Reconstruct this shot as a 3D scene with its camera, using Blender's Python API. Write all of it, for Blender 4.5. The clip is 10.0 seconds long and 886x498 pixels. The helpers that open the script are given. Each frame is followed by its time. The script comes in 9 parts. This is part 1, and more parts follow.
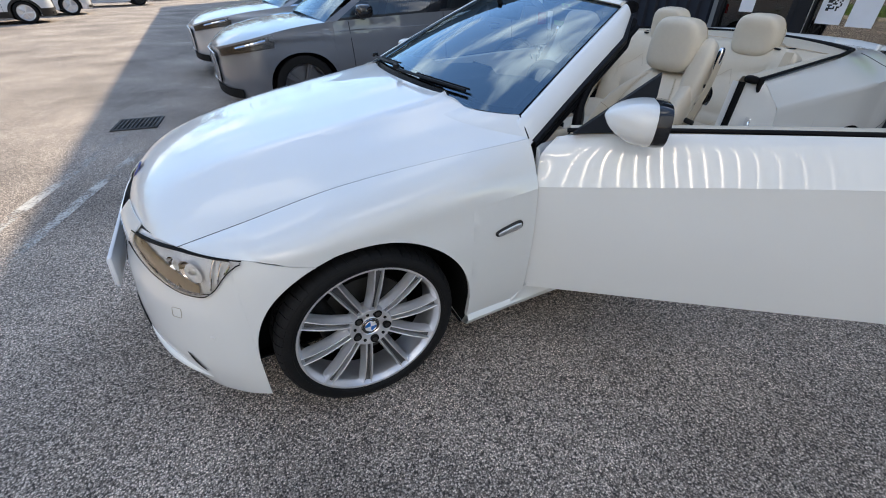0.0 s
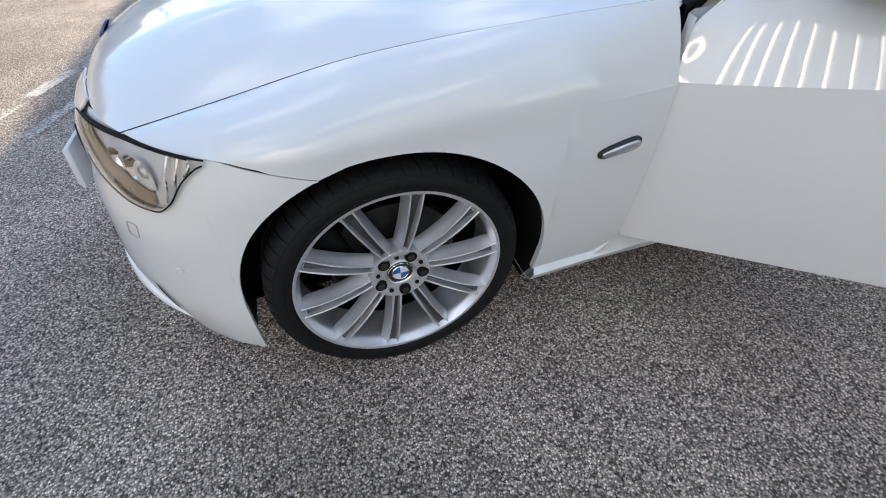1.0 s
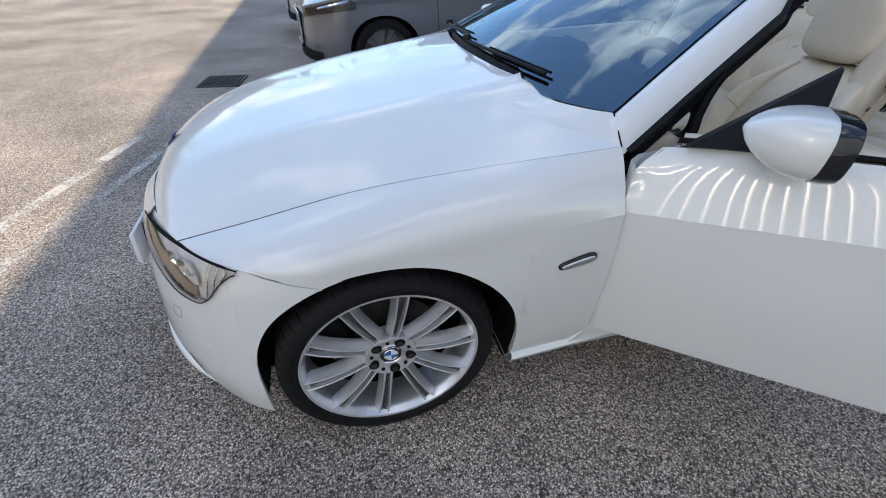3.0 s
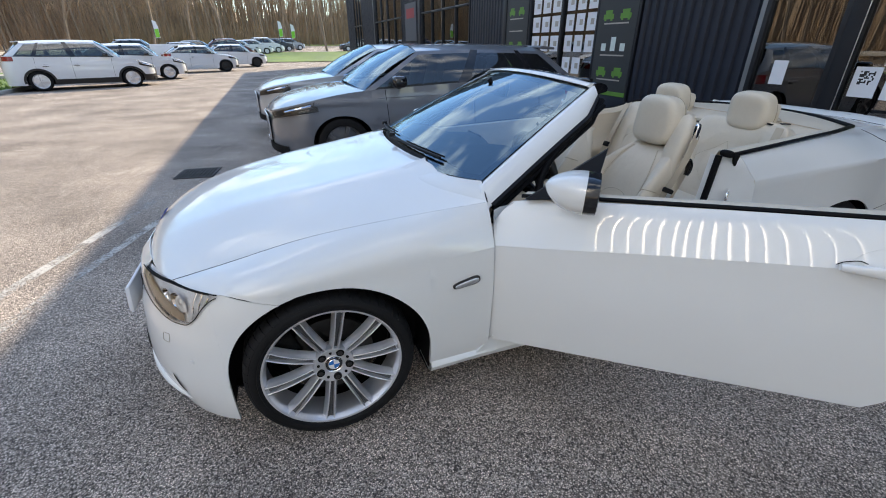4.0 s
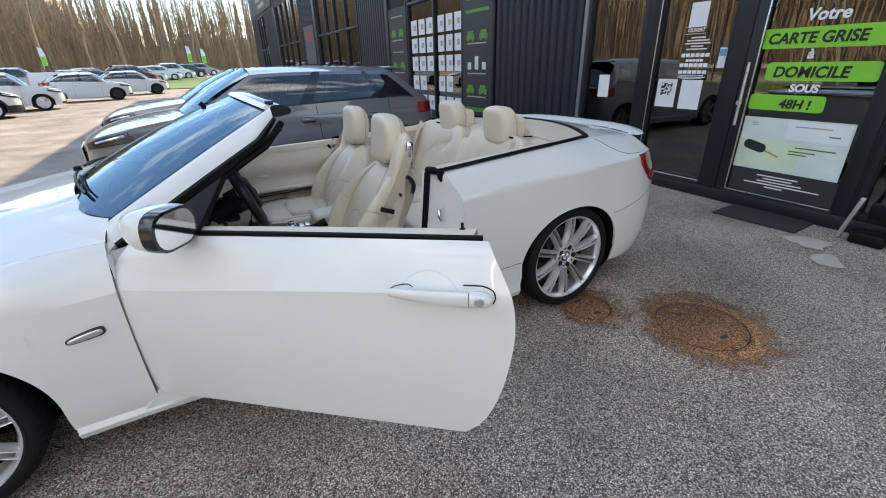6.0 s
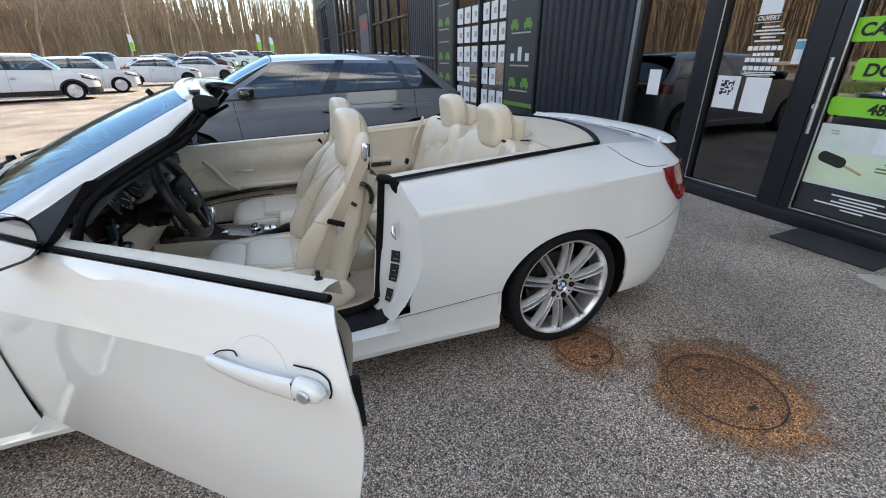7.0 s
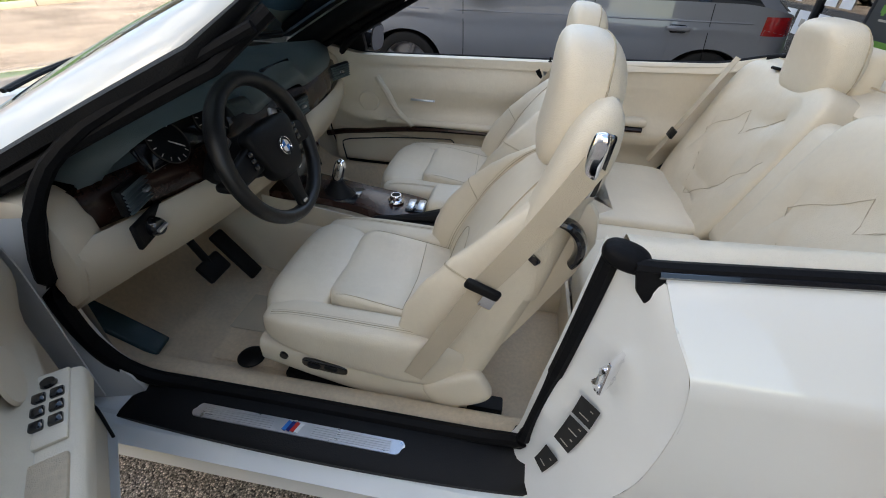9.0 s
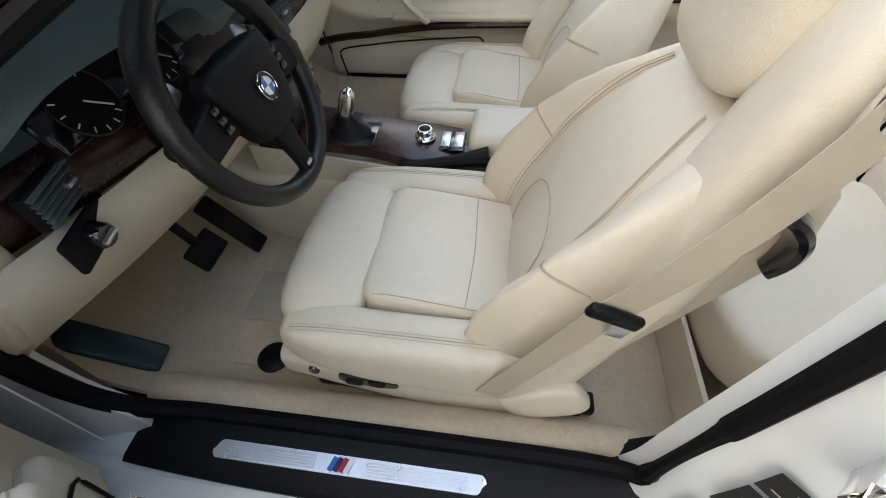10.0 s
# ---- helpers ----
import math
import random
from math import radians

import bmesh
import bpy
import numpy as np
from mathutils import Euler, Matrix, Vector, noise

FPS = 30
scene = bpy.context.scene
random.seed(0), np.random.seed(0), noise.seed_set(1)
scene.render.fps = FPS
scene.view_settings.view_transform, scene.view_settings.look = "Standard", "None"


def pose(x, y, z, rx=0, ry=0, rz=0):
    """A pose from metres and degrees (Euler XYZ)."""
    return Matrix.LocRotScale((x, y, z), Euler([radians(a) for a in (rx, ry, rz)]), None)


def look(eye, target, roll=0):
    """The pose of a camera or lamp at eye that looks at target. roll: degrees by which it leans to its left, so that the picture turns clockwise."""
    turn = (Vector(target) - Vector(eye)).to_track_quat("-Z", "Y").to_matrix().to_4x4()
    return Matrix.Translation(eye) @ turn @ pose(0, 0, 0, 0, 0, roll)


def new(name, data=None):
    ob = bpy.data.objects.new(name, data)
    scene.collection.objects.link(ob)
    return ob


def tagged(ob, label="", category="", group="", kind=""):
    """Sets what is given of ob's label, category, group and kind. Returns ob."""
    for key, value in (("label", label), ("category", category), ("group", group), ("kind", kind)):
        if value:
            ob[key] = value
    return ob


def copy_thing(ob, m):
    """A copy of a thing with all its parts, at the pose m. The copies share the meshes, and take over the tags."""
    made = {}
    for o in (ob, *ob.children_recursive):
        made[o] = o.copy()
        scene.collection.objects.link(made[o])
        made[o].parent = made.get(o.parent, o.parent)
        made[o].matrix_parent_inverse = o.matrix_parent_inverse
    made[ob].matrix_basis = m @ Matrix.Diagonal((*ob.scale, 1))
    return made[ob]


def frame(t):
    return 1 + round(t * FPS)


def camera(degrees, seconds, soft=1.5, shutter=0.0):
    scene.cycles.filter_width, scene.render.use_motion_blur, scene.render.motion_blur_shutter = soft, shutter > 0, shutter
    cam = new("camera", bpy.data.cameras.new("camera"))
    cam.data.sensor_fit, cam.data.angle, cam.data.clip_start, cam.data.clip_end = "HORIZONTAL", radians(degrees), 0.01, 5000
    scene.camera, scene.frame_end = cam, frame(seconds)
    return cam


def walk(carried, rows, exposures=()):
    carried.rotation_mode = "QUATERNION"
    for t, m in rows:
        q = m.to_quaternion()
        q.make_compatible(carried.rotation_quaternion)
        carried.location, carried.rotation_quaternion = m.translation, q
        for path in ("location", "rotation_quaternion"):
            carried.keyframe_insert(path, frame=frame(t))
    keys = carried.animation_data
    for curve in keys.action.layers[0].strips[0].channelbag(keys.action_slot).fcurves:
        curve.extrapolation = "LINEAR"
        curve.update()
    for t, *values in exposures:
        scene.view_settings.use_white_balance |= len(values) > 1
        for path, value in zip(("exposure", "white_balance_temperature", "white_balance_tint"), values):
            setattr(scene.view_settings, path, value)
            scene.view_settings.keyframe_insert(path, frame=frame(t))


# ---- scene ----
cam = camera(93.2, 10.0, soft=1.0)
PATH = [
    (0, (-0.27, -1.917, 1.347), (0.498, -0.434, 0.247), -0.1),
    (0.5, (-0.238, -1.893, 1.29), (0.407, -0.453, 0.06), 0.4),
    (1, (-0.155, -1.567, 1.069), (0.357, -0.187, -0.285), 0.7),
    (1.5, (-0.112, -1.248, 0.823), (0.344, 0.038, -0.639), 2.2),
    (2, (-0.091, -1.155, 0.799), (0.307, 0.008, -0.779), 3.0),
    (2.5, (-0.08, -1.33, 1.053), (0.29, 0.035, -0.362), 0.2),
    (3, (-0.072, -1.652, 1.304), (0.363, -0.114, 0.101), 0.4),
    (3.2, (-0.072, -1.748, 1.349), (0.406, -0.158, 0.235), 0.6),
    (4.3, (0.013, -2.275, 1.416), (0.699, -0.598, 0.569), -0.6),
    (4.5, (0.109, -2.332, 1.415), (0.845, -0.671, 0.579), -0.7),
    (5, (0.417, -2.483, 1.42), (1.256, -0.863, 0.601), -1.1),
    (5.5, (0.705, -2.514, 1.401), (1.586, -0.914, 0.586), -1.7),
    (5.7, (0.827, -2.508, 1.395), (1.715, -0.908, 0.59), -1.6),
    (6.8, (1.463, -2.409, 1.404), (2.185, -0.743, 0.564), -0.6),
    (7, (1.539, -2.345, 1.375), (2.196, -0.652, 0.537), -0.5),
    (7.5, (1.683, -2.042, 1.365), (2.133, -0.304, 0.484), 0.3),
    (8, (1.749, -1.811, 1.351), (1.948, -0.055, 0.413), 1.1),
    (8.5, (1.789, -1.573, 1.328), (1.706, 0.144, 0.305), 1.7),
    (9, (1.727, -1.279, 1.275), (1.486, 0.33, 0.111), 2.6),
    (9.5, (1.678, -1.077, 1.243), (1.353, 0.393, -0.074), -0.7),
    (10, (1.565, -0.957, 1.189), (1.323, 0.336, -0.318), -3.6),
]
walk(cam, [(t, look(eye, target, roll)) for t, eye, target, roll in PATH], exposures=[(0.0, 1.33, 6900, 10), (1.0, 1.46, 7000, 10), (1.5, 1.74, 7050, 10), (2.0, 2.14, 8300, 10), (2.5, 1.61, 7100, 10), (3.2, 1.26, 6900, 10), (4.5, 1.36, 6900, 10), (5.0, 1.36, 6650, 10), (5.5, 1.48, 7000, 10), (7.0, 1.78, 7400, 10), (8.0, 1.86, 7700, 10), (9.0, 1.93, 8000, 10), (10.0, 2.42, 8600, 10)])

from mathutils.bvhtree import BVHTree

# ---------------------------------------------------------------- light
SUN_ELEV, SUN_AZ = radians(31), radians(49)          # azimuth counted from +x towards +y
world = bpy.data.worlds.new("world")
scene.world = world
world.use_nodes = True
wn = world.node_tree.nodes
wl = world.node_tree.links
wn.clear()
w_out = wn.new("ShaderNodeOutputWorld")
w_bg = wn.new("ShaderNodeBackground")
w_sky = wn.new("ShaderNodeTexSky")
w_sky.sky_type = "NISHITA"
w_sky.sun_disc = False
w_sky.sun_elevation = SUN_ELEV
w_sky.dust_density = 0.0
w_sky.ozone_density = 2.5
w_sky.sun_rotation = radians(90) - SUN_AZ
w_bg.inputs["Strength"].default_value = 0.135
w_tc = wn.new("ShaderNodeTexCoord")
w_map = wn.new("ShaderNodeMapping")
w_map.inputs["Scale"].default_value = (1.0, 1.0, 2.6)
w_noise = wn.new("ShaderNodeTexNoise")
w_noise.inputs["Scale"].default_value = 2.1
w_noise.inputs["Detail"].default_value = 9.0
w_noise.inputs["Roughness"].default_value = 0.58
w_ramp = wn.new("ShaderNodeValToRGB")
w_ramp.color_ramp.elements[0].position = 0.53
w_ramp.color_ramp.elements[1].position = 0.66
w_mix = wn.new("ShaderNodeMixRGB")
w_mix.inputs["Color2"].default_value = (7.0, 7.3, 7.8, 1)
wl.new(w_tc.outputs["Generated"], w_map.inputs["Vector"])
wl.new(w_map.outputs["Vector"], w_noise.inputs["Vector"])
wl.new(w_noise.outputs["Fac"], w_ramp.inputs["Fac"])
wl.new(w_ramp.outputs["Color"], w_mix.inputs["Fac"])
w_sat = wn.new("ShaderNodeHueSaturation")
w_sat.inputs["Saturation"].default_value = 1.0
wl.new(w_sky.outputs["Color"], w_sat.inputs["Color"])
wl.new(w_sat.outputs["Color"], w_mix.inputs["Color1"])
wl.new(w_mix.outputs["Color"], w_bg.inputs["Color"])
wl.new(w_bg.outputs["Background"], w_out.inputs["Surface"])

sun_dir = Vector((math.cos(SUN_ELEV) * math.cos(SUN_AZ), math.cos(SUN_ELEV) * math.sin(SUN_AZ), math.sin(SUN_ELEV)))
sun = new("sun", bpy.data.lights.new("sun", "SUN"))
sun.data.energy = 2.9
sun.data.angle = radians(0.5)
sun.data.color = (1.0, 0.875, 0.69)
sun.matrix_world = look(sun_dir * 50, (0, 0, 0))


# ---------------------------------------------------------------- materials
def mat(name, color, rough=0.5, metal=0.0, coat=0.0, spec=0.5, vary=0.0, vscale=8.0, bump=0.0, bscale=60.0,
        trans=0.0, emit=None, island=0.0, fine=0.0, sheen=0.0, coat_rough=0.03):
    m = bpy.data.materials.new(name)
    m.use_nodes = True
    nt = m.node_tree
    b = nt.nodes["Principled BSDF"]
    b.inputs["Base Color"].default_value = (*color, 1)
    b.inputs["Roughness"].default_value = rough
    b.inputs["Metallic"].default_value = metal
    b.inputs["Coat Weight"].default_value = coat
    b.inputs["Coat Roughness"].default_value = coat_rough
    b.inputs["Specular IOR Level"].default_value = spec
    b.inputs["Transmission Weight"].default_value = trans
    b.inputs["Sheen Weight"].default_value = sheen
    if emit:
        b.inputs["Emission Color"].default_value = (*emit[0], 1)
        b.inputs["Emission Strength"].default_value = emit[1]
    tc = nt.nodes.new("ShaderNodeTexCoord")
    if vary or fine:
        n1 = nt.nodes.new("ShaderNodeTexNoise")
        n1.inputs["Scale"].default_value = vscale
        n1.inputs["Detail"].default_value = 6
        nt.links.new(tc.outputs["Object"], n1.inputs["Vector"])
        n2 = nt.nodes.new("ShaderNodeTexNoise")
        n2.inputs["Scale"].default_value = vscale * 14
        n2.inputs["Detail"].default_value = 4
        nt.links.new(tc.outputs["Object"], n2.inputs["Vector"])
        add = nt.nodes.new("ShaderNodeMath")
        add.operation = "MULTIPLY_ADD"
        add.inputs[1].default_value = fine / max(vary, 1e-4)
        nt.links.new(n2.outputs["Fac"], add.inputs[0])
        nt.links.new(n1.outputs["Fac"], add.inputs[2])
        mr = nt.nodes.new("ShaderNodeMapRange")
        k = 1 + fine / max(vary, 1e-4)
        mr.inputs["From Min"].default_value = 0.3 * k
        mr.inputs["From Max"].default_value = 0.7 * k
        mr.inputs["To Min"].default_value = 1 - vary
        mr.inputs["To Max"].default_value = 1 + vary
        nt.links.new(add.outputs[0], mr.inputs["Value"])
        hsv = nt.nodes.new("ShaderNodeHueSaturation")
        hsv.inputs["Color"].default_value = (*color, 1)
        nt.links.new(mr.outputs["Result"], hsv.inputs["Value"])
        nt.links.new(hsv.outputs["Color"], b.inputs["Base Color"])
        rr = nt.nodes.new("ShaderNodeMapRange")
        rr.inputs["To Min"].default_value = max(0.02, rough * (1 - vary))
        rr.inputs["To Max"].default_value = min(1.0, rough * (1 + vary))
        nt.links.new(n1.outputs["Fac"], rr.inputs["Value"])
        nt.links.new(rr.outputs["Result"], b.inputs["Roughness"])
    if bump:
        nb = nt.nodes.new("ShaderNodeTexNoise")
        nb.inputs["Scale"].default_value = bscale
        nb.inputs["Detail"].default_value = 5
        nt.links.new(tc.outputs["Object"], nb.inputs["Vector"])
        bp = nt.nodes.new("ShaderNodeBump")
        bp.inputs["Strength"].default_value = bump
        bp.inputs["Distance"].default_value = 0.004
        nt.links.new(nb.outputs["Fac"], bp.inputs["Height"])
        nt.links.new(bp.outputs["Normal"], b.inputs["Normal"])
    return m


def leather(name, color, rough=0.42):
    """Fine-grained leather: cell-shaped grain, soft creases and slight soiling."""
    m = mat(name, color, rough, vary=0.06, vscale=5, fine=0.02)
    nt = m.node_tree
    b = nt.nodes["Principled BSDF"]
    tc = nt.nodes.new("ShaderNodeTexCoord")
    v = nt.nodes.new("ShaderNodeTexVoronoi")
    v.inputs["Scale"].default_value = 420
    n = nt.nodes.new("ShaderNodeTexNoise")
    n.inputs["Scale"].default_value = 16
    n.inputs["Detail"].default_value = 3
    mul = nt.nodes.new("ShaderNodeMath")
    mul.operation = "MULTIPLY_ADD"
    mul.inputs[1].default_value = 7.0
    for q in (v, n):
        nt.links.new(tc.outputs["Object"], q.inputs["Vector"])
    nt.links.new(n.outputs["Fac"], mul.inputs[0])
    nt.links.new(v.outputs["Distance"], mul.inputs[2])
    bp = nt.nodes.new("ShaderNodeBump")
    bp.inputs["Strength"].default_value = 0.35
    bp.inputs["Distance"].default_value = 0.0014
    nt.links.new(mul.outputs[0], bp.inputs["Height"])
    nt.links.new(bp.outputs["Normal"], b.inputs["Normal"])
    return m


def asphalt_mat(name="asphalt", tint=(1.0, 1.0, 1.0), keep=0.0):
    """Coarse chippings in bitumen, with lighter stones and broad stains; a tinted one may fade out at a ragged edge."""
    m = mat(name, (0.2, 0.185, 0.175), 0.85)
    nt = m.node_tree
    b = nt.nodes["Principled BSDF"]
    tc = nt.nodes.new("ShaderNodeTexCoord")
    v = nt.nodes.new("ShaderNodeTexVoronoi")
    v.inputs["Scale"].default_value = 190
    v2 = nt.nodes.new("ShaderNodeTexVoronoi")
    v2.inputs["Scale"].default_value = 95
    n = nt.nodes.new("ShaderNodeTexNoise")
    n.inputs["Scale"].default_value = 0.9
    n.inputs["Detail"].default_value = 8
    for q in (v, v2, n):
        nt.links.new(tc.outputs["Object"], q.inputs["Vector"])
    ramp = nt.nodes.new("ShaderNodeValToRGB")
    e = ramp.color_ramp.elements
    e[0].position, e[0].color = 0.0, (0.055, 0.045, 0.038, 1)
    e[1].position, e[1].color = 1.0, (0.98, 0.88, 0.76, 1)
    for pos, col in ((0.35, (0.30, 0.250, 0.208, 1)), (0.62, (0.50, 0.425, 0.358, 1)), (0.86, (0.72, 0.625, 0.535, 1))):
        k = e.new(pos)
        k.color = col
    sep = nt.nodes.new("ShaderNodeSeparateColor")
    nt.links.new(v.outputs["Color"], sep.inputs["Color"])
    nt.links.new(sep.outputs[0], ramp.inputs["Fac"])
    dark = nt.nodes.new("ShaderNodeMapRange")
    dark.inputs["From Max"].default_value = 0.75
    dark.inputs["To Min"].default_value = 1.08
    dark.inputs["To Max"].default_value = 0.27
    nt.links.new(v.outputs["Distance"], dark.inputs["Value"])
    mulc = nt.nodes.new("ShaderNodeMixRGB")
    mulc.blend_type = "MULTIPLY"
    mulc.inputs["Fac"].default_value = 1
    nt.links.new(ramp.outputs["Color"], mulc.inputs["Color1"])
    nt.links.new(dark.outputs["Result"], mulc.inputs["Color2"])
    st = nt.nodes.new("ShaderNodeMapRange")
    st.inputs["From Min"].default_value = 0.3
    st.inputs["From Max"].default_value = 0.7
    st.inputs["To Min"].default_value = 0.62
    st.inputs["To Max"].default_value = 1.34
    nt.links.new(n.outputs["Fac"], st.inputs["Value"])
    mul2 = nt.nodes.new("ShaderNodeMixRGB")
    mul2.blend_type = "MULTIPLY"
    mul2.inputs["Fac"].default_value = 1
    nt.links.new(mulc.outputs["Color"], mul2.inputs["Color1"])
    nt.links.new(st.outputs["Result"], mul2.inputs["Color2"])
    tn = nt.nodes.new("ShaderNodeMixRGB")
    tn.blend_type = "MULTIPLY"
    tn.inputs["Fac"].default_value = 1
    tn.inputs["Color2"].default_value = (tint[0] * 1.44, tint[1] * 1.42, tint[2] * 1.42, 1)
    nt.links.new(mul2.outputs["Color"], tn.inputs["Color1"])
    nt.links.new(tn.outputs["Color"], b.inputs["Base Color"])
    if keep:
        ln = nt.nodes.new("ShaderNodeVectorMath")
        ln.operation = "LENGTH"
        nt.links.new(tc.outputs["Object"], ln.inputs[0])
        rag = nt.nodes.new("ShaderNodeTexNoise")
        rag.inputs["Scale"].default_value = 9
        rag.inputs["Detail"].default_value = 10
        rag.inputs["Roughness"].default_value = 0.7
        nt.links.new(tc.outputs["Object"], rag.inputs["Vector"])
        ad = nt.nodes.new("ShaderNodeMath")
        ad.operation = "MULTIPLY_ADD"
        ad.inputs[1].default_value = 0.5
        nt.links.new(rag.outputs["Fac"], ad.inputs[0])
        nt.links.new(ln.outputs["Value"], ad.inputs[2])
        fade = nt.nodes.new("ShaderNodeMapRange")
        fade.inputs["From Min"].default_value = keep
        fade.inputs["From Max"].default_value = keep + 0.16
        fade.inputs["To Min"].default_value = 0.92
        fade.inputs["To Max"].default_value = 0.0
        nt.links.new(ad.outputs[0], fade.inputs["Value"])
        nt.links.new(fade.outputs["Result"], b.inputs["Alpha"])
    h = nt.nodes.new("ShaderNodeMath")
    h.operation = "ADD"
    nt.links.new(v.outputs["Distance"], h.inputs[0])
    nt.links.new(v2.outputs["Distance"], h.inputs[1])
    bp = nt.nodes.new("ShaderNodeBump")
    bp.invert = True
    bp.inputs["Strength"].default_value = 0.85
    bp.inputs["Distance"].default_value = 0.004
    nt.links.new(h.outputs[0], bp.inputs["Height"])
    nt.links.new(bp.outputs["Normal"], b.inputs["Normal"])
    return m


def worn_line_mat():
    """White road paint worn through to the stones."""
    m = mat("worn_white_paint", (0.62, 0.60, 0.56), 0.85, vary=0.2, vscale=8, fine=0.2, bump=0.8, bscale=140)
    nt = m.node_tree
    tc = nt.nodes.new("ShaderNodeTexCoord")
    a = nt.nodes.new("ShaderNodeTexNoise")
    a.inputs["Scale"].default_value = 70
    a.inputs["Detail"].default_value = 6
    b = nt.nodes.new("ShaderNodeTexNoise")
    b.inputs["Scale"].default_value = 3.5
    ad = nt.nodes.new("ShaderNodeMath")
    nt.links.new(tc.outputs["Object"], a.inputs["Vector"])
    nt.links.new(tc.outputs["Object"], b.inputs["Vector"])
    nt.links.new(a.outputs["Fac"], ad.inputs[0])
    nt.links.new(b.outputs["Fac"], ad.inputs[1])
    mr = nt.nodes.new("ShaderNodeMapRange")
    mr.inputs["From Min"].default_value = 0.90
    mr.inputs["From Max"].default_value = 1.08
    mr.inputs["To Max"].default_value = 0.85
    nt.links.new(ad.outputs[0], mr.inputs["Value"])
    nt.links.new(mr.outputs["Result"], nt.nodes["Principled BSDF"].inputs["Alpha"])
    return m


def glass_mat(name, tint=(1, 1, 1), rough=0.0, clear=0.85, ior=1.55, sheen=(1, 1, 1)):
    """Thin sheet glass: mostly clear, with a real reflection."""
    m = bpy.data.materials.new(name)
    m.use_nodes = True
    nt = m.node_tree
    nt.nodes.clear()
    out = nt.nodes.new("ShaderNodeOutputMaterial")
    tr = nt.nodes.new("ShaderNodeBsdfTransparent")
    tr.inputs["Color"].default_value = (*[c * clear for c in tint], 1)
    gl = nt.nodes.new("ShaderNodeBsdfGlossy")
    gl.inputs["Roughness"].default_value = rough
    gl.inputs["Color"].default_value = (*sheen, 1)
    fr = nt.nodes.new("ShaderNodeFresnel")
    fr.inputs["IOR"].default_value = ior
    mx = nt.nodes.new("ShaderNodeMixShader")
    nt.links.new(fr.outputs[0], mx.inputs[0])
    nt.links.new(tr.outputs[0], mx.inputs[1])
    nt.links.new(gl.outputs[0], mx.inputs[2])
    nt.links.new(mx.outputs[0], out.inputs["Surface"])
    return m


M_paint = mat("white_car_paint", (0.765, 0.775, 0.76), 0.32, coat=1.0, vary=0.012, vscale=3, coat_rough=0.02)
M_jamb = mat("white_jamb_paint", (0.76, 0.77, 0.76), 0.4, coat=0.5, vary=0.03, vscale=6)
M_grey = mat("grey_car_paint", (0.165, 0.175, 0.20), 0.35, metal=0.3, coat=1.0, vary=0.03, vscale=3)
M_silver = mat("silver_car_paint", (0.42, 0.45, 0.50), 0.33, metal=0.45, coat=1.0, vary=0.03, vscale=3)
M_rubber = mat("tyre_rubber", (0.0085, 0.0085, 0.009), 0.7, spec=0.22, vary=0.25, vscale=14, bump=0.3, bscale=120)
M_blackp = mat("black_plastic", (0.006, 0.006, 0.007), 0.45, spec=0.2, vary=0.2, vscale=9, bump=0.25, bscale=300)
M_gloss = mat("black_gloss", (0.008, 0.008, 0.010), 0.12, coat=0.6, vary=0.1, vscale=6)
M_seal = mat("door_seal_rubber", (0.005, 0.005, 0.006), 0.6, spec=0.12, vary=0.3, vscale=12, bump=0.3, bscale=90)
M_liner = mat("arch_liner_plastic", (0.007, 0.007, 0.007), 0.85, spec=0.2, vary=0.3, vscale=8, bump=0.6, bscale=80)
M_alloy = mat("silver_alloy", (0.76, 0.76, 0.78), 0.32, metal=0.65, coat=0.5, vary=0.06, vscale=7, fine=0.03)
M_chrome = mat("chrome", (0.86, 0.86, 0.88), 0.07, metal=1.0, vary=0.03, vscale=10)
M_alu = mat("brushed_aluminium", (0.72, 0.73, 0.75), 0.28, metal=0.9, vary=0.08, vscale=30, fine=0.05)
# darkened alloy: the shade deep in the spoke grooves, put into the colour
M_groove_shade = mat("shaded_groove_alloy", (0.10, 0.10, 0.105), 0.5, metal=0.5, vary=0.2, vscale=20)
M_disc = mat("brake_disc_iron", (0.055, 0.052, 0.05), 0.45, metal=0.7, vary=0.3, vscale=14)
M_beige = leather("cream_leather", (0.68, 0.60, 0.48))
M_beigep = mat("cream_plastic", (0.68, 0.60, 0.48), 0.5, vary=0.05, vscale=6, bump=0.15, bscale=500)
M_tan = mat("tan_carpet", (0.68, 0.55, 0.40), 0.95, vary=0.16, vscale=7, fine=0.12, bump=0.9, bscale=700, sheen=0.06)
M_belt = mat("beige_webbing", (0.55, 0.465, 0.35), 0.8, vary=0.06, vscale=9, bump=0.6, bscale=900)
M_wood = mat("dark_burr_wood", (0.026, 0.009, 0.006), 0.25, coat=0.1, spec=0.35, vary=0.4, vscale=16, fine=0.2)
M_seam = mat("leather_seam", (0.44, 0.37, 0.265), 0.8, vary=0.15, vscale=60)
M_dash = mat("dark_dashboard", (0.105, 0.142, 0.152), 0.46, vary=0.12, vscale=8, bump=0.4, bscale=600)
M_lens = glass_mat("clear_lens", clear=0.96)
M_wind = glass_mat("windscreen_glass", (0.80, 0.92, 0.93), clear=0.6, ior=2.8, sheen=(0.66, 0.86, 1.0))
M_shop = glass_mat("shop_glass", (0.75, 0.8, 0.78), clear=0.55, ior=2.5)
M_sideglass = glass_mat("tinted_car_glass", (0.50, 0.60, 0.57), clear=0.75, ior=2.0)
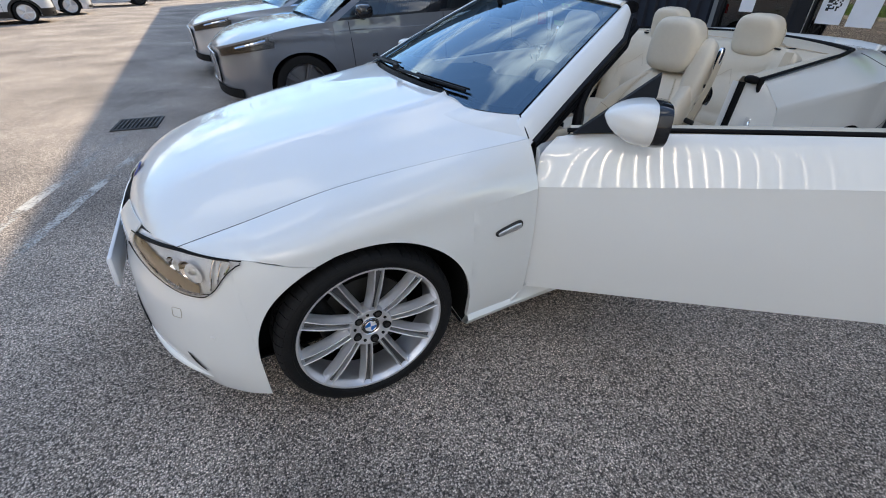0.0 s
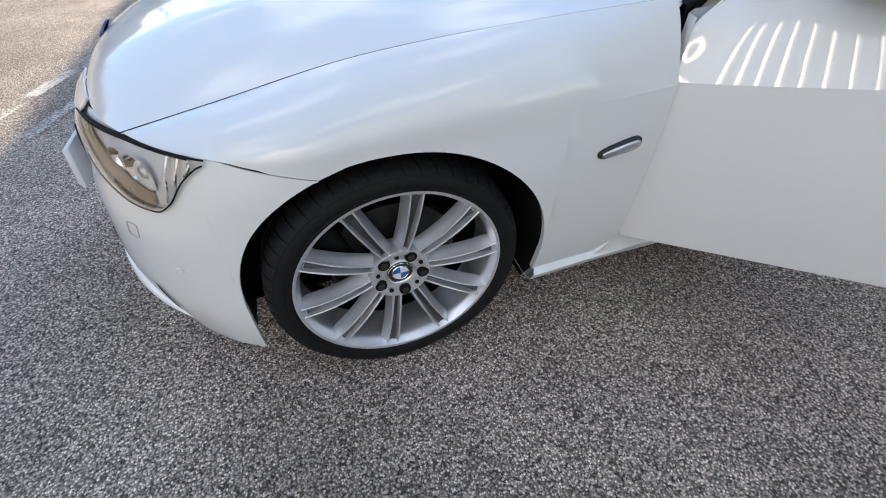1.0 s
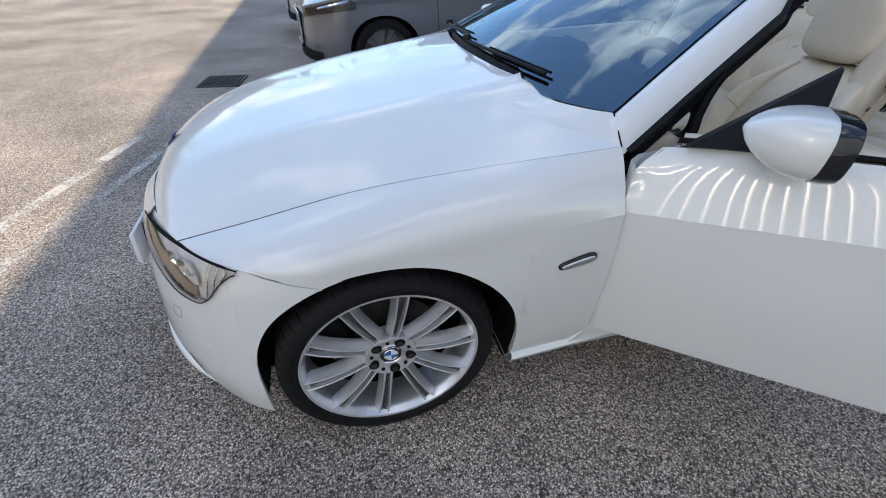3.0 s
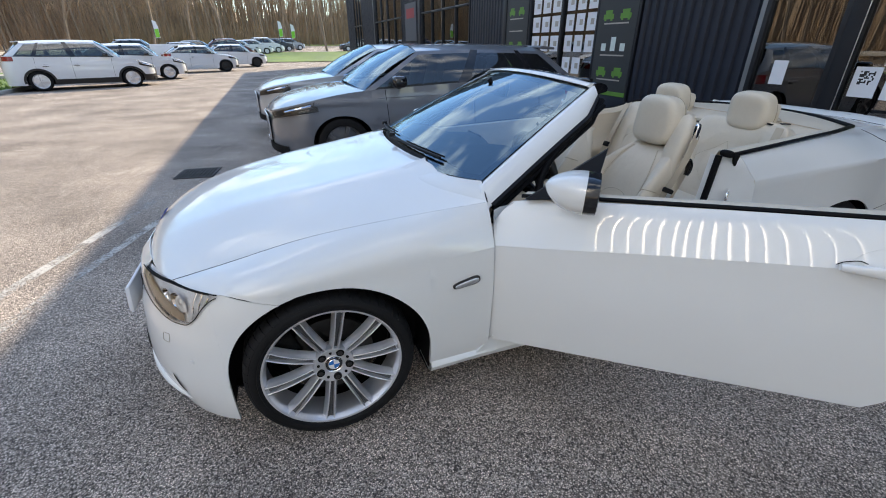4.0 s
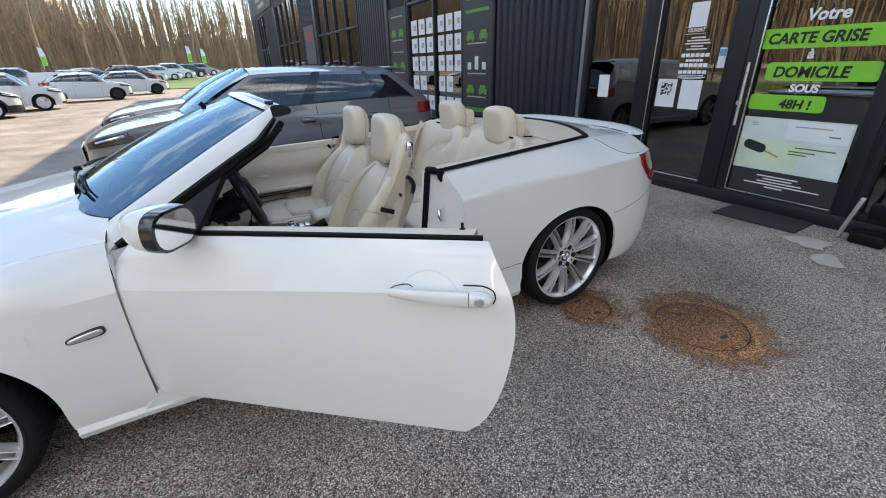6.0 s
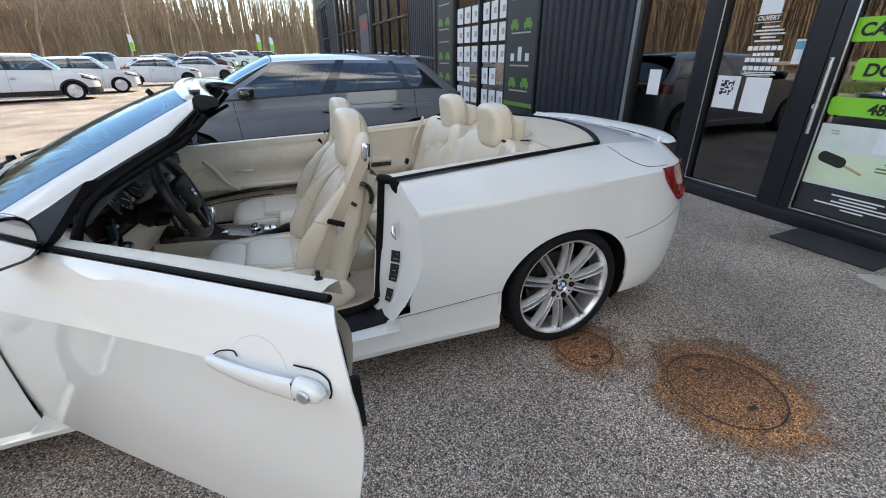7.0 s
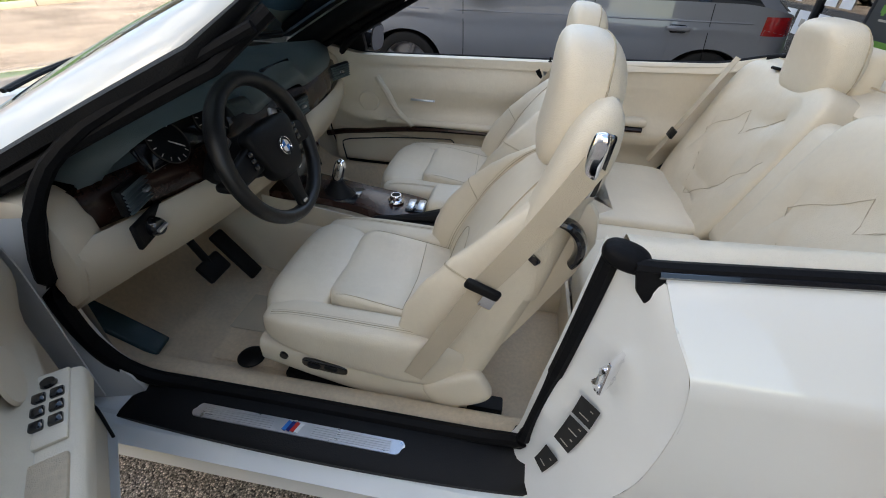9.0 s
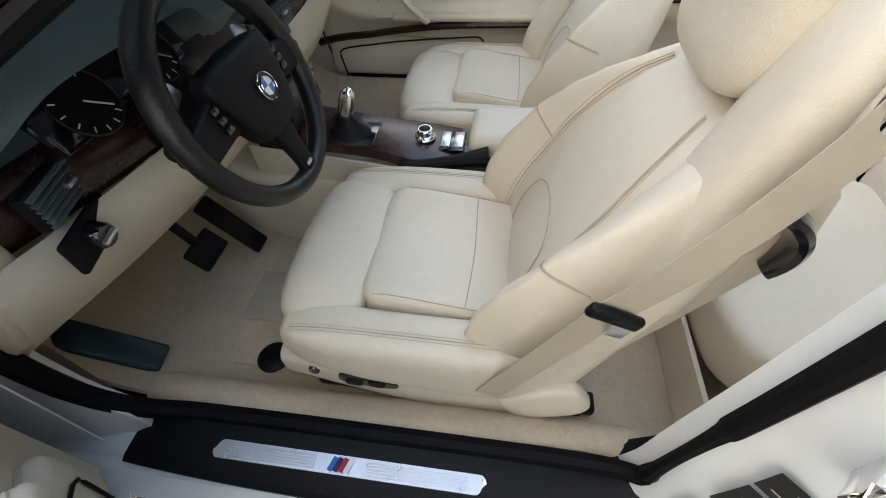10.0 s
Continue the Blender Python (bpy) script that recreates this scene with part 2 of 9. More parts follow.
# tan metal whose colour holds the sunlit ground mirrored in the headlamps
M_lamp_reflect = mat("tan_ground_reflection", (0.62, 0.50, 0.34), 0.28, metal=0.7, vary=0.08, vscale=20)
M_amber = mat("lamp_housing", (0.88, 0.88, 0.88), 0.25, metal=0.0, vary=0.1, vscale=20)
M_redlens = mat("red_lamp_lens", (0.26, 0.004, 0.006), 0.12, coat=1.0, vary=0.2, vscale=30)
M_red = mat("red_plastic", (0.5, 0.02, 0.015), 0.4, vary=0.1, vscale=20)
M_blue = mat("blue_enamel", (0.02, 0.16, 0.5), 0.25, coat=0.6, vary=0.05, vscale=30)
M_navy = mat("navy_enamel", (0.02, 0.03, 0.16), 0.25, coat=0.6, vary=0.05, vscale=30)
M_white = mat("white_enamel", (0.8, 0.8, 0.8), 0.25, coat=0.6, vary=0.03, vscale=30)
M_paper = mat("white_paper", (0.74, 0.76, 0.79), 0.7, vary=0.03, vscale=6)
M_ink = mat("black_print", (0.015, 0.015, 0.015), 0.6, vary=0.1, vscale=20)
M_letter = mat("white_vinyl", (0.8, 0.8, 0.8), 0.5, vary=0.03, vscale=9)
M_green = mat("green_vinyl", (0.22, 0.60, 0.045), 0.45, vary=0.05, vscale=5)
M_clad = mat("dark_blue_cladding", (0.008, 0.012, 0.023), 0.5, metal=0.0, vary=0.18, vscale=3, bump=0.1, bscale=40)
M_frame = mat("anthracite_frame", (0.009, 0.011, 0.015), 0.45, vary=0.15, vscale=4)
M_inside = mat("shop_interior", (0.10, 0.09, 0.08), 0.8, vary=0.3, vscale=1.5)
M_poster = mat("charcoal_poster", (0.030, 0.033, 0.034), 0.5, vary=0.12, vscale=3)
M_asphalt = asphalt_mat()
M_line = worn_line_mat()
M_cover = asphalt_mat("rusty_manhole_iron", (0.80, 0.46, 0.26))
M_iron = mat("drain_iron", (0.035, 0.033, 0.032), 0.7, vary=0.3, vscale=12, bump=0.6, bscale=60)
M_grass = mat("grass", (0.13, 0.20, 0.035), 0.9, vary=0.4, vscale=0.35, fine=0.35, bump=1.0, bscale=30)
M_rise = mat("brown_woods", (0.29, 0.205, 0.125), 0.95, vary=0.4, vscale=0.5, fine=0.6)
M_footrest = mat("teal_pedal_plastic", (0.018, 0.05, 0.065), 0.22, vary=0.15, vscale=12)
M_bark = mat("bare_wood", (0.265, 0.195, 0.13), 0.9, vary=0.35, vscale=0.6)
M_twig = mat("bare_twigs", (0.31, 0.215, 0.13), 0.9, vary=0.35, vscale=0.2)
M_kerb = mat("concrete", (0.42, 0.39, 0.34), 0.85, vary=0.18, vscale=3, fine=0.15, bump=0.5, bscale=50)
M_concrete = M_kerb
M_rubbermat = mat("rubber_mat", (0.02, 0.021, 0.024), 0.8, vary=0.25, vscale=6, bump=0.8, bscale=120)
M_carblack = mat("black_car_trim", (0.012, 0.012, 0.013), 0.4, vary=0.15, vscale=5)


# ---------------------------------------------------------------- geometry helpers
def sp(pts):
    """A smooth curve through (x, value) knots that never overshoots."""
    xs = np.array([p[0] for p in pts], float)
    ys = np.array([p[1] for p in pts], float)
    h = np.diff(xs)
    d = np.diff(ys) / h
    m = np.zeros(len(xs))
    m[0], m[-1] = d[0], d[-1]
    for i in range(1, len(xs) - 1):
        if d[i - 1] * d[i] > 0:
            w1, w2 = 2 * h[i] + h[i - 1], h[i] + 2 * h[i - 1]
            m[i] = (w1 + w2) / (w1 / d[i - 1] + w2 / d[i])

    def f(x):
        x = min(max(x, xs[0]), xs[-1])
        i = min(max(int(np.searchsorted(xs, x)) - 1, 0), len(h) - 1)
        t = (x - xs[i]) / h[i]
        return float((2 * t**3 - 3 * t**2 + 1) * ys[i] + (t**3 - 2 * t**2 + t) * h[i] * m[i]
                     + (-2 * t**3 + 3 * t**2) * ys[i + 1] + (t**3 - t**2) * h[i] * m[i + 1])
    return f


def lin(a, b, n):
    return [a + (b - a) * i / (n - 1) for i in range(n)]


def lerp(a, b, t):
    return tuple(p + (q - p) * t for p, q in zip(a, b))


def grid(rows, closed=False, flip=False):
    """Faces over rows of points of equal length."""
    n = len(rows[0])
    v = [tuple(p) for r in rows for p in r]
    f = []
    for i in range(len(rows) - 1):
        for j in range(n if closed else n - 1):
            a, b = i * n + j, i * n + (j + 1) % n
            q = (a, b, b + n, a + n)
            f.append(q[::-1] if flip else q)
    return v, f


def loft(rings, caps=True, flip=False):
    v, f = grid(rings, closed=True, flip=flip)
    n = len(rings[0])
    if caps:
        a = tuple(range(n))
        b = tuple(range(len(v) - n, len(v)))
        f.append(a if flip else a[::-1])
        f.append(b[::-1] if flip else b)
    return v, f


def join(*geos):
    v, f = [], []
    for gv, gf in geos:
        k = len(v)
        v += gv
        f += [tuple(i + k for i in q) for q in gf]
    return v, f


def xf(geo, m):
    return [tuple(m @ Vector(p)) for p in geo[0]], geo[1]


def mir(geo):
    return [(x, -y, z) for x, y, z in geo[0]], [q[::-1] for q in geo[1]]


def far_side(geo):
    """The mirrored side of the cabin; the car leans a little, so its far belt line sits lower."""
    def ease(t):
        t = min(1.0, max(0.0, t))
        return t * t * (3 - 2 * t)
    g = mir(geo)
    return [(x, y, z - 0.048 * ease((x - 0.75) / 0.3) * ease((2.80 - x) / 0.3) * ease((z - 0.25) / 0.5)) for x, y, z in g[0]], g[1]


def from_bm(bm):
    bm.verts.index_update()
    g = [tuple(v.co) for v in bm.verts], [tuple(v.index for v in f.verts) for f in bm.faces]
    bm.free()
    return g


def rbox(sx, sy, sz, r=0.005, seg=2, at=(0, 0, 0)):
    """A box with rounded edges."""
    bm = bmesh.new()
    bmesh.ops.create_cube(bm, size=1)
    bmesh.ops.scale(bm, vec=(sx, sy, sz), verts=bm.verts)
    r = min(r, 0.49 * min(sx, sy, sz))
    if r > 0:
        bmesh.ops.bevel(bm, geom=bm.edges[:], offset=r, segments=seg, profile=0.5, affect="EDGES")
    bmesh.ops.translate(bm, vec=at, verts=bm.verts)
    return from_bm(bm)


def ring(w, h, r, n=5, p=None):
    """A rounded rectangle about the origin, as (a, b) points."""
    r = min(r, w / 2 - 1e-4, h / 2 - 1e-4)
    out = []
    for cx, cy, a0 in ((w / 2 - r, h / 2 - r, 0), (-w / 2 + r, h / 2 - r, 90), (-w / 2 + r, -h / 2 + r, 180), (w / 2 - r, -h / 2 + r, 270)):
        for i in range(n):
            a = radians(a0 + 90 * i / (n - 1))
            out.append((cx + r * math.cos(a), cy + r * math.sin(a)))
    return out


def lathe(profile, n=48, axis="y", a0=0, a1=360):
    """Turns (radius, along) points about an axis."""
    full = a1 - a0 >= 360
    rows = []
    for i in range(n if full else n + 1):
        a = radians(a0 + (a1 - a0) * i / n)
        c, s = math.cos(a), math.sin(a)
        rows.append([{"y": (r * c, t, r * s), "z": (r * c, r * s, t), "x": (t, r * c, r * s)}[axis] for r, t in profile])
    if full:
        rows.append(rows[0])
    v, f = grid(rows)
    if full:
        m = len(profile)
        base = (n) * m
        v = v[:base]
        f = [tuple(i - base if i >= base else i for i in q) for q in f]
    return v, f


def tube(path, r, n=8, caps=True, flat=1.0, up=(0, 0, 1)):
    """A tube along points; r may be a list; flat squashes it along the up direction."""
    rings = []
    pts = [Vector(p) for p in path]
    for i, p in enumerate(pts):
        d = (pts[min(i + 1, len(pts) - 1)] - pts[max(i - 1, 0)]).normalized()
        u = Vector(up)
        if abs(d.dot(u)) > 0.97:
            u = Vector((1, 0, 0))
        s = d.cross(u).normalized()
        t = s.cross(d).normalized()
        rad = r[i] if isinstance(r, (list, tuple)) else r
        rings.append([tuple(p + s * rad * math.cos(2 * math.pi * k / n) + t * rad * flat * math.sin(2 * math.pi * k / n)) for k in range(n)])
    return loft(rings, caps, flip=True)


def smooth_path(pts, n=24):
    """Points along a smooth curve through the given ones."""
    k = list(range(len(pts)))
    fs = [sp([(i, p[c]) for i, p in zip(k, pts)]) for c in range(3)]
    return [tuple(f(t) for f in fs) for t in lin(0, len(pts) - 1, n)]


def slab(outline, thick, axis="y", r=0.0, at=(0, 0, 0)):
    """A flat plate from an outline of (a, b) points, thick along an axis, with softened edges."""
    bm = bmesh.new()
    put = {"y": lambda a, b: (a, 0, b), "x": lambda a, b: (0, a, b), "z": lambda a, b: (a, b, 0)}[axis]
    vs = [bm.verts.new(put(a, b)) for a, b in outline]
    f = bm.faces.new(vs)
    ex = bmesh.ops.extrude_face_region(bm, geom=[f])
    vec = {"y": (0, thick, 0), "x": (thick, 0, 0), "z": (0, 0, thick)}[axis]
    bmesh.ops.translate(bm, vec=vec, verts=[g for g in ex["geom"] if isinstance(g, bmesh.types.BMVert)])
    bmesh.ops.recalc_face_normals(bm, faces=bm.faces[:])
    if r:
        sharp = [e for e in bm.edges if len(e.link_faces) == 2 and e.calc_face_angle() > 0.9]
        bmesh.ops.bevel(bm, geom=sharp, offset=r, segments=2, profile=0.5, affect="EDGES")
    bmesh.ops.translate(bm, vec=at, verts=bm.verts)
    return from_bm(bm)


def thing(name, m=None, label="", category="", group="", kind=""):
    ob = new(name)
    ob.empty_display_size = 0.1
    if m is not None:
        ob.matrix_basis = m
    return tagged(ob, label, category, group, kind)


def thicken(me, d):
    """Gives a sheet its thickness, with crisp rims that do not share the skin's normals."""
    pts = [v.co.copy() for v in me.vertices]
    nor = [v.normal.copy() for v in me.vertices]
    faces = [tuple(p.vertices) for p in me.polygons]
    use = {}
    for f in faces:
        for a, b in zip(f, f[1:] + f[:1]):
            use.setdefault((min(a, b), max(a, b)), []).append((a, b))
    n = len(pts)
    v = [tuple(p) for p in pts] + [tuple(p - q * d) for p, q in zip(pts, nor)]
    out = list(faces) + [tuple(i + n for i in f[::-1]) for f in faces]
    for pair in use.values():
        if len(pair) == 1:
            a, b = pair[0]
            k = len(v)
            v += [v[b], v[a], v[a + n], v[b + n]]
            out.append((k, k + 1, k + 2, k + 3))
    me.clear_geometry()
    me.from_pydata(v, [], out)


def part(name, geo, material, parent=None, label="", smooth=True, thick=0.0, flat_angle=35, weld=True):
    """One mesh object, in its parent's space."""
    me = bpy.data.meshes.new(name)
    if isinstance(geo, bpy.types.Mesh):
        me = geo
    else:
        me.from_pydata(geo[0], [], geo[1])
        if weld:
            bm = bmesh.new()
            bm.from_mesh(me)
            bmesh.ops.remove_doubles(bm, verts=bm.verts, dist=0.00005)
            bmesh.ops.recalc_face_normals(bm, faces=bm.faces)
            bm.to_mesh(me)
            bm.free()
        if thick:
            thicken(me, thick)
        me.materials.append(material)
        if smooth:
            me.shade_smooth()
            me.set_sharp_from_angle(angle=radians(flat_angle))
    ob = new(name, me)
    if parent is not None:
        ob.parent = parent
    if label:
        ob["label"] = label
    return ob


def on_skin(geo, rays, lift=0.0006):
    """The points at which rays (origin, direction) meet a skin, a hair above it."""
    tree = BVHTree.FromPolygons(geo[0], geo[1])
    out = []
    for o, d in rays:
        d = Vector(d).normalized()
        h = tree.ray_cast(Vector(o), d)[0]
        if h is not None:
            out.append(tuple(h - d * lift))
    return out


def words(name, text, size, m, material, parent=None, align="LEFT", shear=0.0, bold=0.0, depth=0.0006):
    cu = bpy.data.curves.new(name, "FONT")
    cu.body, cu.size, cu.align_x, cu.shear, cu.offset, cu.extrude = text, size, align, shear, bold, depth
    tmp = bpy.data.objects.new(name, cu)
    scene.collection.objects.link(tmp)
    me = bpy.data.meshes.new_from_object(tmp.evaluated_get(bpy.context.evaluated_depsgraph_get()))
    bpy.data.objects.remove(tmp)
    me.materials.clear()
    me.materials.append(material)
    me.transform(m)
    ob = new(name, me)
    ob.parent = parent
    return ob

# ---------------------------------------------------------------- the white convertible: body
# front axle at x = 0, rear axle at x = 2.76, nose towards -x, left side towards -y
car = thing("convertible_car", None, "white two-door convertible with open roof, cream leather and an open door", "car")
X0, X1 = -0.10, 3.05
NOSE_L = sp([(0.12, 0.585), (0.17, 0.61), (0.30, 0.65), (0.45, 0.64), (0.545, 0.616), (0.62, 0.605), (0.67, 0.56), (0.72, 0.50)])
NOSE_N = sp([(0.15, 2.45), (0.45, 2.2), (0.67, 2.0)])
TAIL_L = sp([(0.15, 0.61), (0.3, 0.71), (0.5, 0.735), (0.7, 0.712), (0.85, 0.63), (0.96, 0.56)])
WID = sp([(-0.1, 0.888), (0.0, 0.894), (0.3, 0.894), (0.65, 0.887), (1.3, 0.890), (1.95, 0.889), (2.4, 0.896), (2.76, 0.905), (3.05, 0.893)])
CREASE = sp([(-0.5, 0.64), (0.0, 0.685), (0.3, 0.70), (0.657, 0.718), (1.3, 0.774), (2.02, 0.820), (2.97, 0.850), (3.3, 0.862)])
LOW = sp([(0.12, -0.085), (0.17, -0.055), (0.24, -0.026), (0.30, -0.016), (0.42, -0.006), (0.55, 0.0), (0.66, -0.003), (0.72, -0.007), (0.86, -0.010)])


def half_width(x, z):
    """Half the body's width below the crease; drawn in a little above the front wheel."""
    pinch = 0.009 * math.exp(-((z - 0.665) / 0.06) ** 2) * (1 - (x / 0.45) ** 2) if abs(x) < 0.45 else 0.0
    if x < X0:
        n, length = NOSE_N(z), NOSE_L(z)
        k = min(1.0, (X0 - x) / length)
        return (WID(X0) + 0.22 * LOW(z)) * (1 - k**n) ** (1 / n) - pinch
    if x > X1:
        k = min(1.0, (x - X1) / TAIL_L(z))
        return (WID(X1) + LOW(z)) * (1 - k**3) ** (1 / 3)
    return WID(x) + LOW(z) - pinch


A_FRONT = 0.362                                      # half the front arch, ahead of the hub


def arch(dx, a=0.38, h=0.350, p=2.05):
    a = a if dx > 0 or a < 0.38 else A_FRONT
    k = min(1.0, abs(dx) / a)
    return 0.315 + h * (1 - k**p) ** (1 / p)


def shoulder(t):
    """How far the body leans in between the crease (0) and the belt line (1): a plain slope with a rolled top."""
    return 0.84 * t + 0.16 * t**7


def column(x, yt, zt, zlo, n1=13, n2=14):
    """One column of a side panel (left side): from its top edge down over the shoulder and the crease to zlo."""
    zc = max(min(CREASE(x), zt - 0.012), zlo + 0.002)
    w = half_width(x, zc)
    up = []
    sharp = min(1.0, max(0.0, (x - 0.40) / 0.30))
    p0, p1, p2 = (yt, zt), (w - 0.015 * sharp, zt - (0.20 + 0.06 * sharp) * (zt - zc)), (w, zc)
    for t in lin(0, 1, n1):
        a, b, c = (1 - t) ** 2, 2 * t * (1 - t), t * t
        ya, za = a * p0[0] + b * p1[0] + c * p2[0], a * p0[1] + b * p1[1] + c * p2[1]
        zb = zt + (zc - zt) * t
        yb = w - (w - yt) * shoulder(1 - t)
        up.append((x, -(ya + (yb - ya) * sharp), za + (zb - za) * sharp))
    if zlo >= zc - 0.004:
        low = [up[-1]] * n2
    else:
        low = [(x, -half_width(x, z), z) for z in lin(zc - (0.0002 if 0.40 < x < 1.90 else 0.0), zlo, n2)]
    return up, low


def lip(points, depth=0.014):
    """The turned-in edge of a wheel arch."""
    return grid([points, [(x, y + 0.006, z) for x, y, z in points], [(x, y + depth, z + 0.004) for x, y, z in points]])


def liner(xc):
    """The dark tub inside a wheel arch."""
    path = [(0.386, 0.13), (0.388, 0.22)] + [(0.388 * math.cos(radians(a)), 0.315 + 0.356 * math.sin(radians(a))) for a in lin(0, 180, 36)] + [(-0.388, 0.22), (-0.386, 0.13)]
    tub = grid([[(xc + px_, y, pz) for y in (min(-0.66, 0.011 - half_width(xc + px_, min(pz, 0.66))), -0.74, -0.62)] for px_, pz in path])
    disc = grid([[(xc + k * px_, -0.62, 0.3 + k * (pz - 0.3)) for px_, pz in path] for k in (1, 0.02)])
    return join(tub, disc)


# fenders
SHUT_Y = sp([(-0.485, 0.640), (-0.31, 0.672), (-0.008, 0.711), (0.3, 0.755), (0.634, 0.795), (0.66, 0.797)])
SHUT_Z = sp([(-0.485, 0.676), (-0.31, 0.722), (-0.008, 0.795), (0.3, 0.838), (0.634, 0.869), (0.66, 0.871)])
FX = sorted(set(lin(-0.485, -0.144, 18) + [0.38 * math.sin(radians(a)) for a in lin(-22.3, 90, 40)] + [0.3801, 0.41, 0.46, 0.52, 0.58, 0.615, 0.643]))
ups, lows, edge = [], [], []
for x in FX:
    if x < -0.31:
        zlo = 0.674 + (x + 0.485) / 0.175 * 0.003
    elif x < -0.144:
        zlo = 0.677 - (x + 0.31) / 0.166 * 0.0385
    elif x <= 0.38:
        zlo = arch(x)
    else:
        zlo = 0.215
    zt = SHUT_Z(x)
    yt = SHUT_Y(x)
    if x < -0.30:
        yb = half_width(x, zlo)
        zt = max(zt, zlo + 0.002)
        up = [(x, -(yt + (yb - yt) * t ** 0.8), zt + (zlo - zt) * t ** 1.7) for t in lin(0, 1, 13)]
        low = [up[-1]] * 14
    else:
        if x < 0.05:
            zc = min(CREASE(x), zlo + 0.03)
        up, low = column(x, yt, zt, zlo)
    ups.append(up)
    lows.append(low)
    if -0.144 <= x <= 0.3801:
        edge.append(low[-1])
fender_geo = join(grid(ups), grid(lows))
for side, name in ((0, "front_fender"), (1, "front_fender")):
    g = fender_geo if side == 0 else mir(fender_geo)
    part(name, g, M_paint, car, thick=0.004, flat_angle=50)
    gl = lip(edge)
    part("arch_lip", gl if side == 0 else mir(gl), M_paint, car)
    gl = liner(0.0)
    part("arch_liner", gl if side == 0 else mir(gl), M_liner, car, "black plastic wheel arch liner")

# front bumper, in columns of q (0 at the middle of the nose, 90 at the flank)
B_TOP = sp([(0, 0.60), (16, 0.615), (24, 0.612), (30, 0.592), (40, 0.560), (50, 0.543), (55.5, 0.548), (59, 0.575), (65.5, 0.668), (68, 0.672), (85.5, 0.640), (90, 0.633)])


def nose(q, z, off=0.0):
    n, length = NOSE_N(z), NOSE_L(z)
    c, s = math.cos(radians(q)), math.sin(radians(q))
    w = WID(X0) + 0.22 * LOW(z)
    return (X0 - (length + off) * c ** (2 / n), -(w + off) * s ** (2 / n), z)


lamp_edge = [nose(q, B_TOP(q)) for q in lin(50, 65.5, 60)]
LAMP_Z = sp([(p[0], p[2]) for p in lamp_edge[::3]])


def bumper_top(x):
    """The upper edge of the bumper's flank: under the lamp, then under the fender."""
    if x < lamp_edge[-1][0]:
        return LAMP_Z(x)
    return 0.677 - min(1.0, max(0.0, (x + 0.31) / 0.166)) * 0.0385 - 0.002


rows, edge = [], []
for q in lin(0, 53, 44):
    lo = 0.155 - 0.015 * math.sin(radians(min(90, q * 2)))
    rows.append([nose(q, z) for z in lin(lo, B_TOP(q), 26)])
for x in lin(-0.445, -A_FRONT - 0.0001, 10):
    rows.append([(x, -half_width(x, z), z) for z in lin(0.142, bumper_top(x), 26)])
edge = [(0.0005 - A_FRONT, -half_width(0.0005 - A_FRONT, z), z) for z in lin(0.142, 0.31, 10)]
for a in lin(-89.6, -23.6, 34):
    x = A_FRONT * math.sin(radians(a))
    lo, hi = arch(x), bumper_top(x)
    rows.append([(x, -half_width(x, z), z) for z in lin(min(lo, hi - 0.001), hi, 26)])
    edge.append(rows[-1][0])
half = grid(rows)
bumper = part("front_bumper", join(half, mir(half)), M_paint, car, thick=0.004)
for g in (lip(edge), mir(lip(edge))):
    part("arch_lip", g, M_paint, car)
# lower air intake, side ducts, washer covers and parking sensor
for s in (0, 1):
    f2 = (lambda g: g) if s == 0 else mir
    rows = [[nose(q, 0.315 - 0.075 * k + dz * math.sin(math.pi * k) ** 0.7, 0.0035) for dz in (0.012, 0.0, -0.012)] for k, q in zip(lin(0, 1, 12), lin(46.8, 51.6, 12))]
    part("air_duct", f2(grid(rows)), M_liner, bumper, "dark air duct slot")
    lipg = tube([nose(q, 0.285 - 0.085 * k, -0.002) for k, q in zip(lin(0, 1, 22), lin(26, 51, 22))], [0.003 + 0.014 * math.sin(math.pi * i / 21) for i in range(22)], 10)
    part("bumper_lip", f2(lipg), M_paint, bumper)
    line = tube([nose(q, z, 0.001) for q, z in [(46.2 + a * 62, 0.462 + b + a * 0.10) for a, b in ring(0.055, 0.034, 0.008)] + [(46.2 + 0.0275 * 62, 0.462 + 0.009 + 0.00275)]], 0.0011, 5)
    part("washer_cover", line if s == 0 else mir(line), M_kerb, bumper, "headlamp washer cover outline")
    ctr = nose(57, 0.40, 0.001)
    sens = xf(lathe([(0.0001, -0.002), (0.008, -0.002), (0.0095, 0.0)], 16, "y"), Matrix.Translation(ctr) @ pose(0, 0, 0, 0, 0, -32))
    part("parking_sensor", sens if s == 0 else mir(sens), M_jamb, bumper, "round parking sensor")
for s in (0, 1):
    g = grid([[nose(q, z, -0.001) for z in lin(B_TOP(q) - 0.004, 0.668, 8)] for q in lin(12, 27.5, 14)])
    part("nose_panel", g if s == 0 else mir(g), M_paint, car, "white panel between grille and lamp", thick=0.004)
grille = []
for q in lin(-15, 15, 16):
    grille.append([(lambda p: (p[0], p[1] if q >= 0 else -p[1], p[2]))(nose(abs(q), z, 0.002)) for z in lin(0.47, 0.60, 8)])
part("kidney_grille", grid(grille), M_gloss, car, "black kidney grille with chrome edge", thick=0.004)
intake = []
for q in lin(-26, 26, 20):
    intake.append([(lambda p: (p[0], p[1] if q >= 0 else -p[1], p[2]))(nose(abs(q), z, 0.004)) for z in lin(0.20, 0.33, 6)])
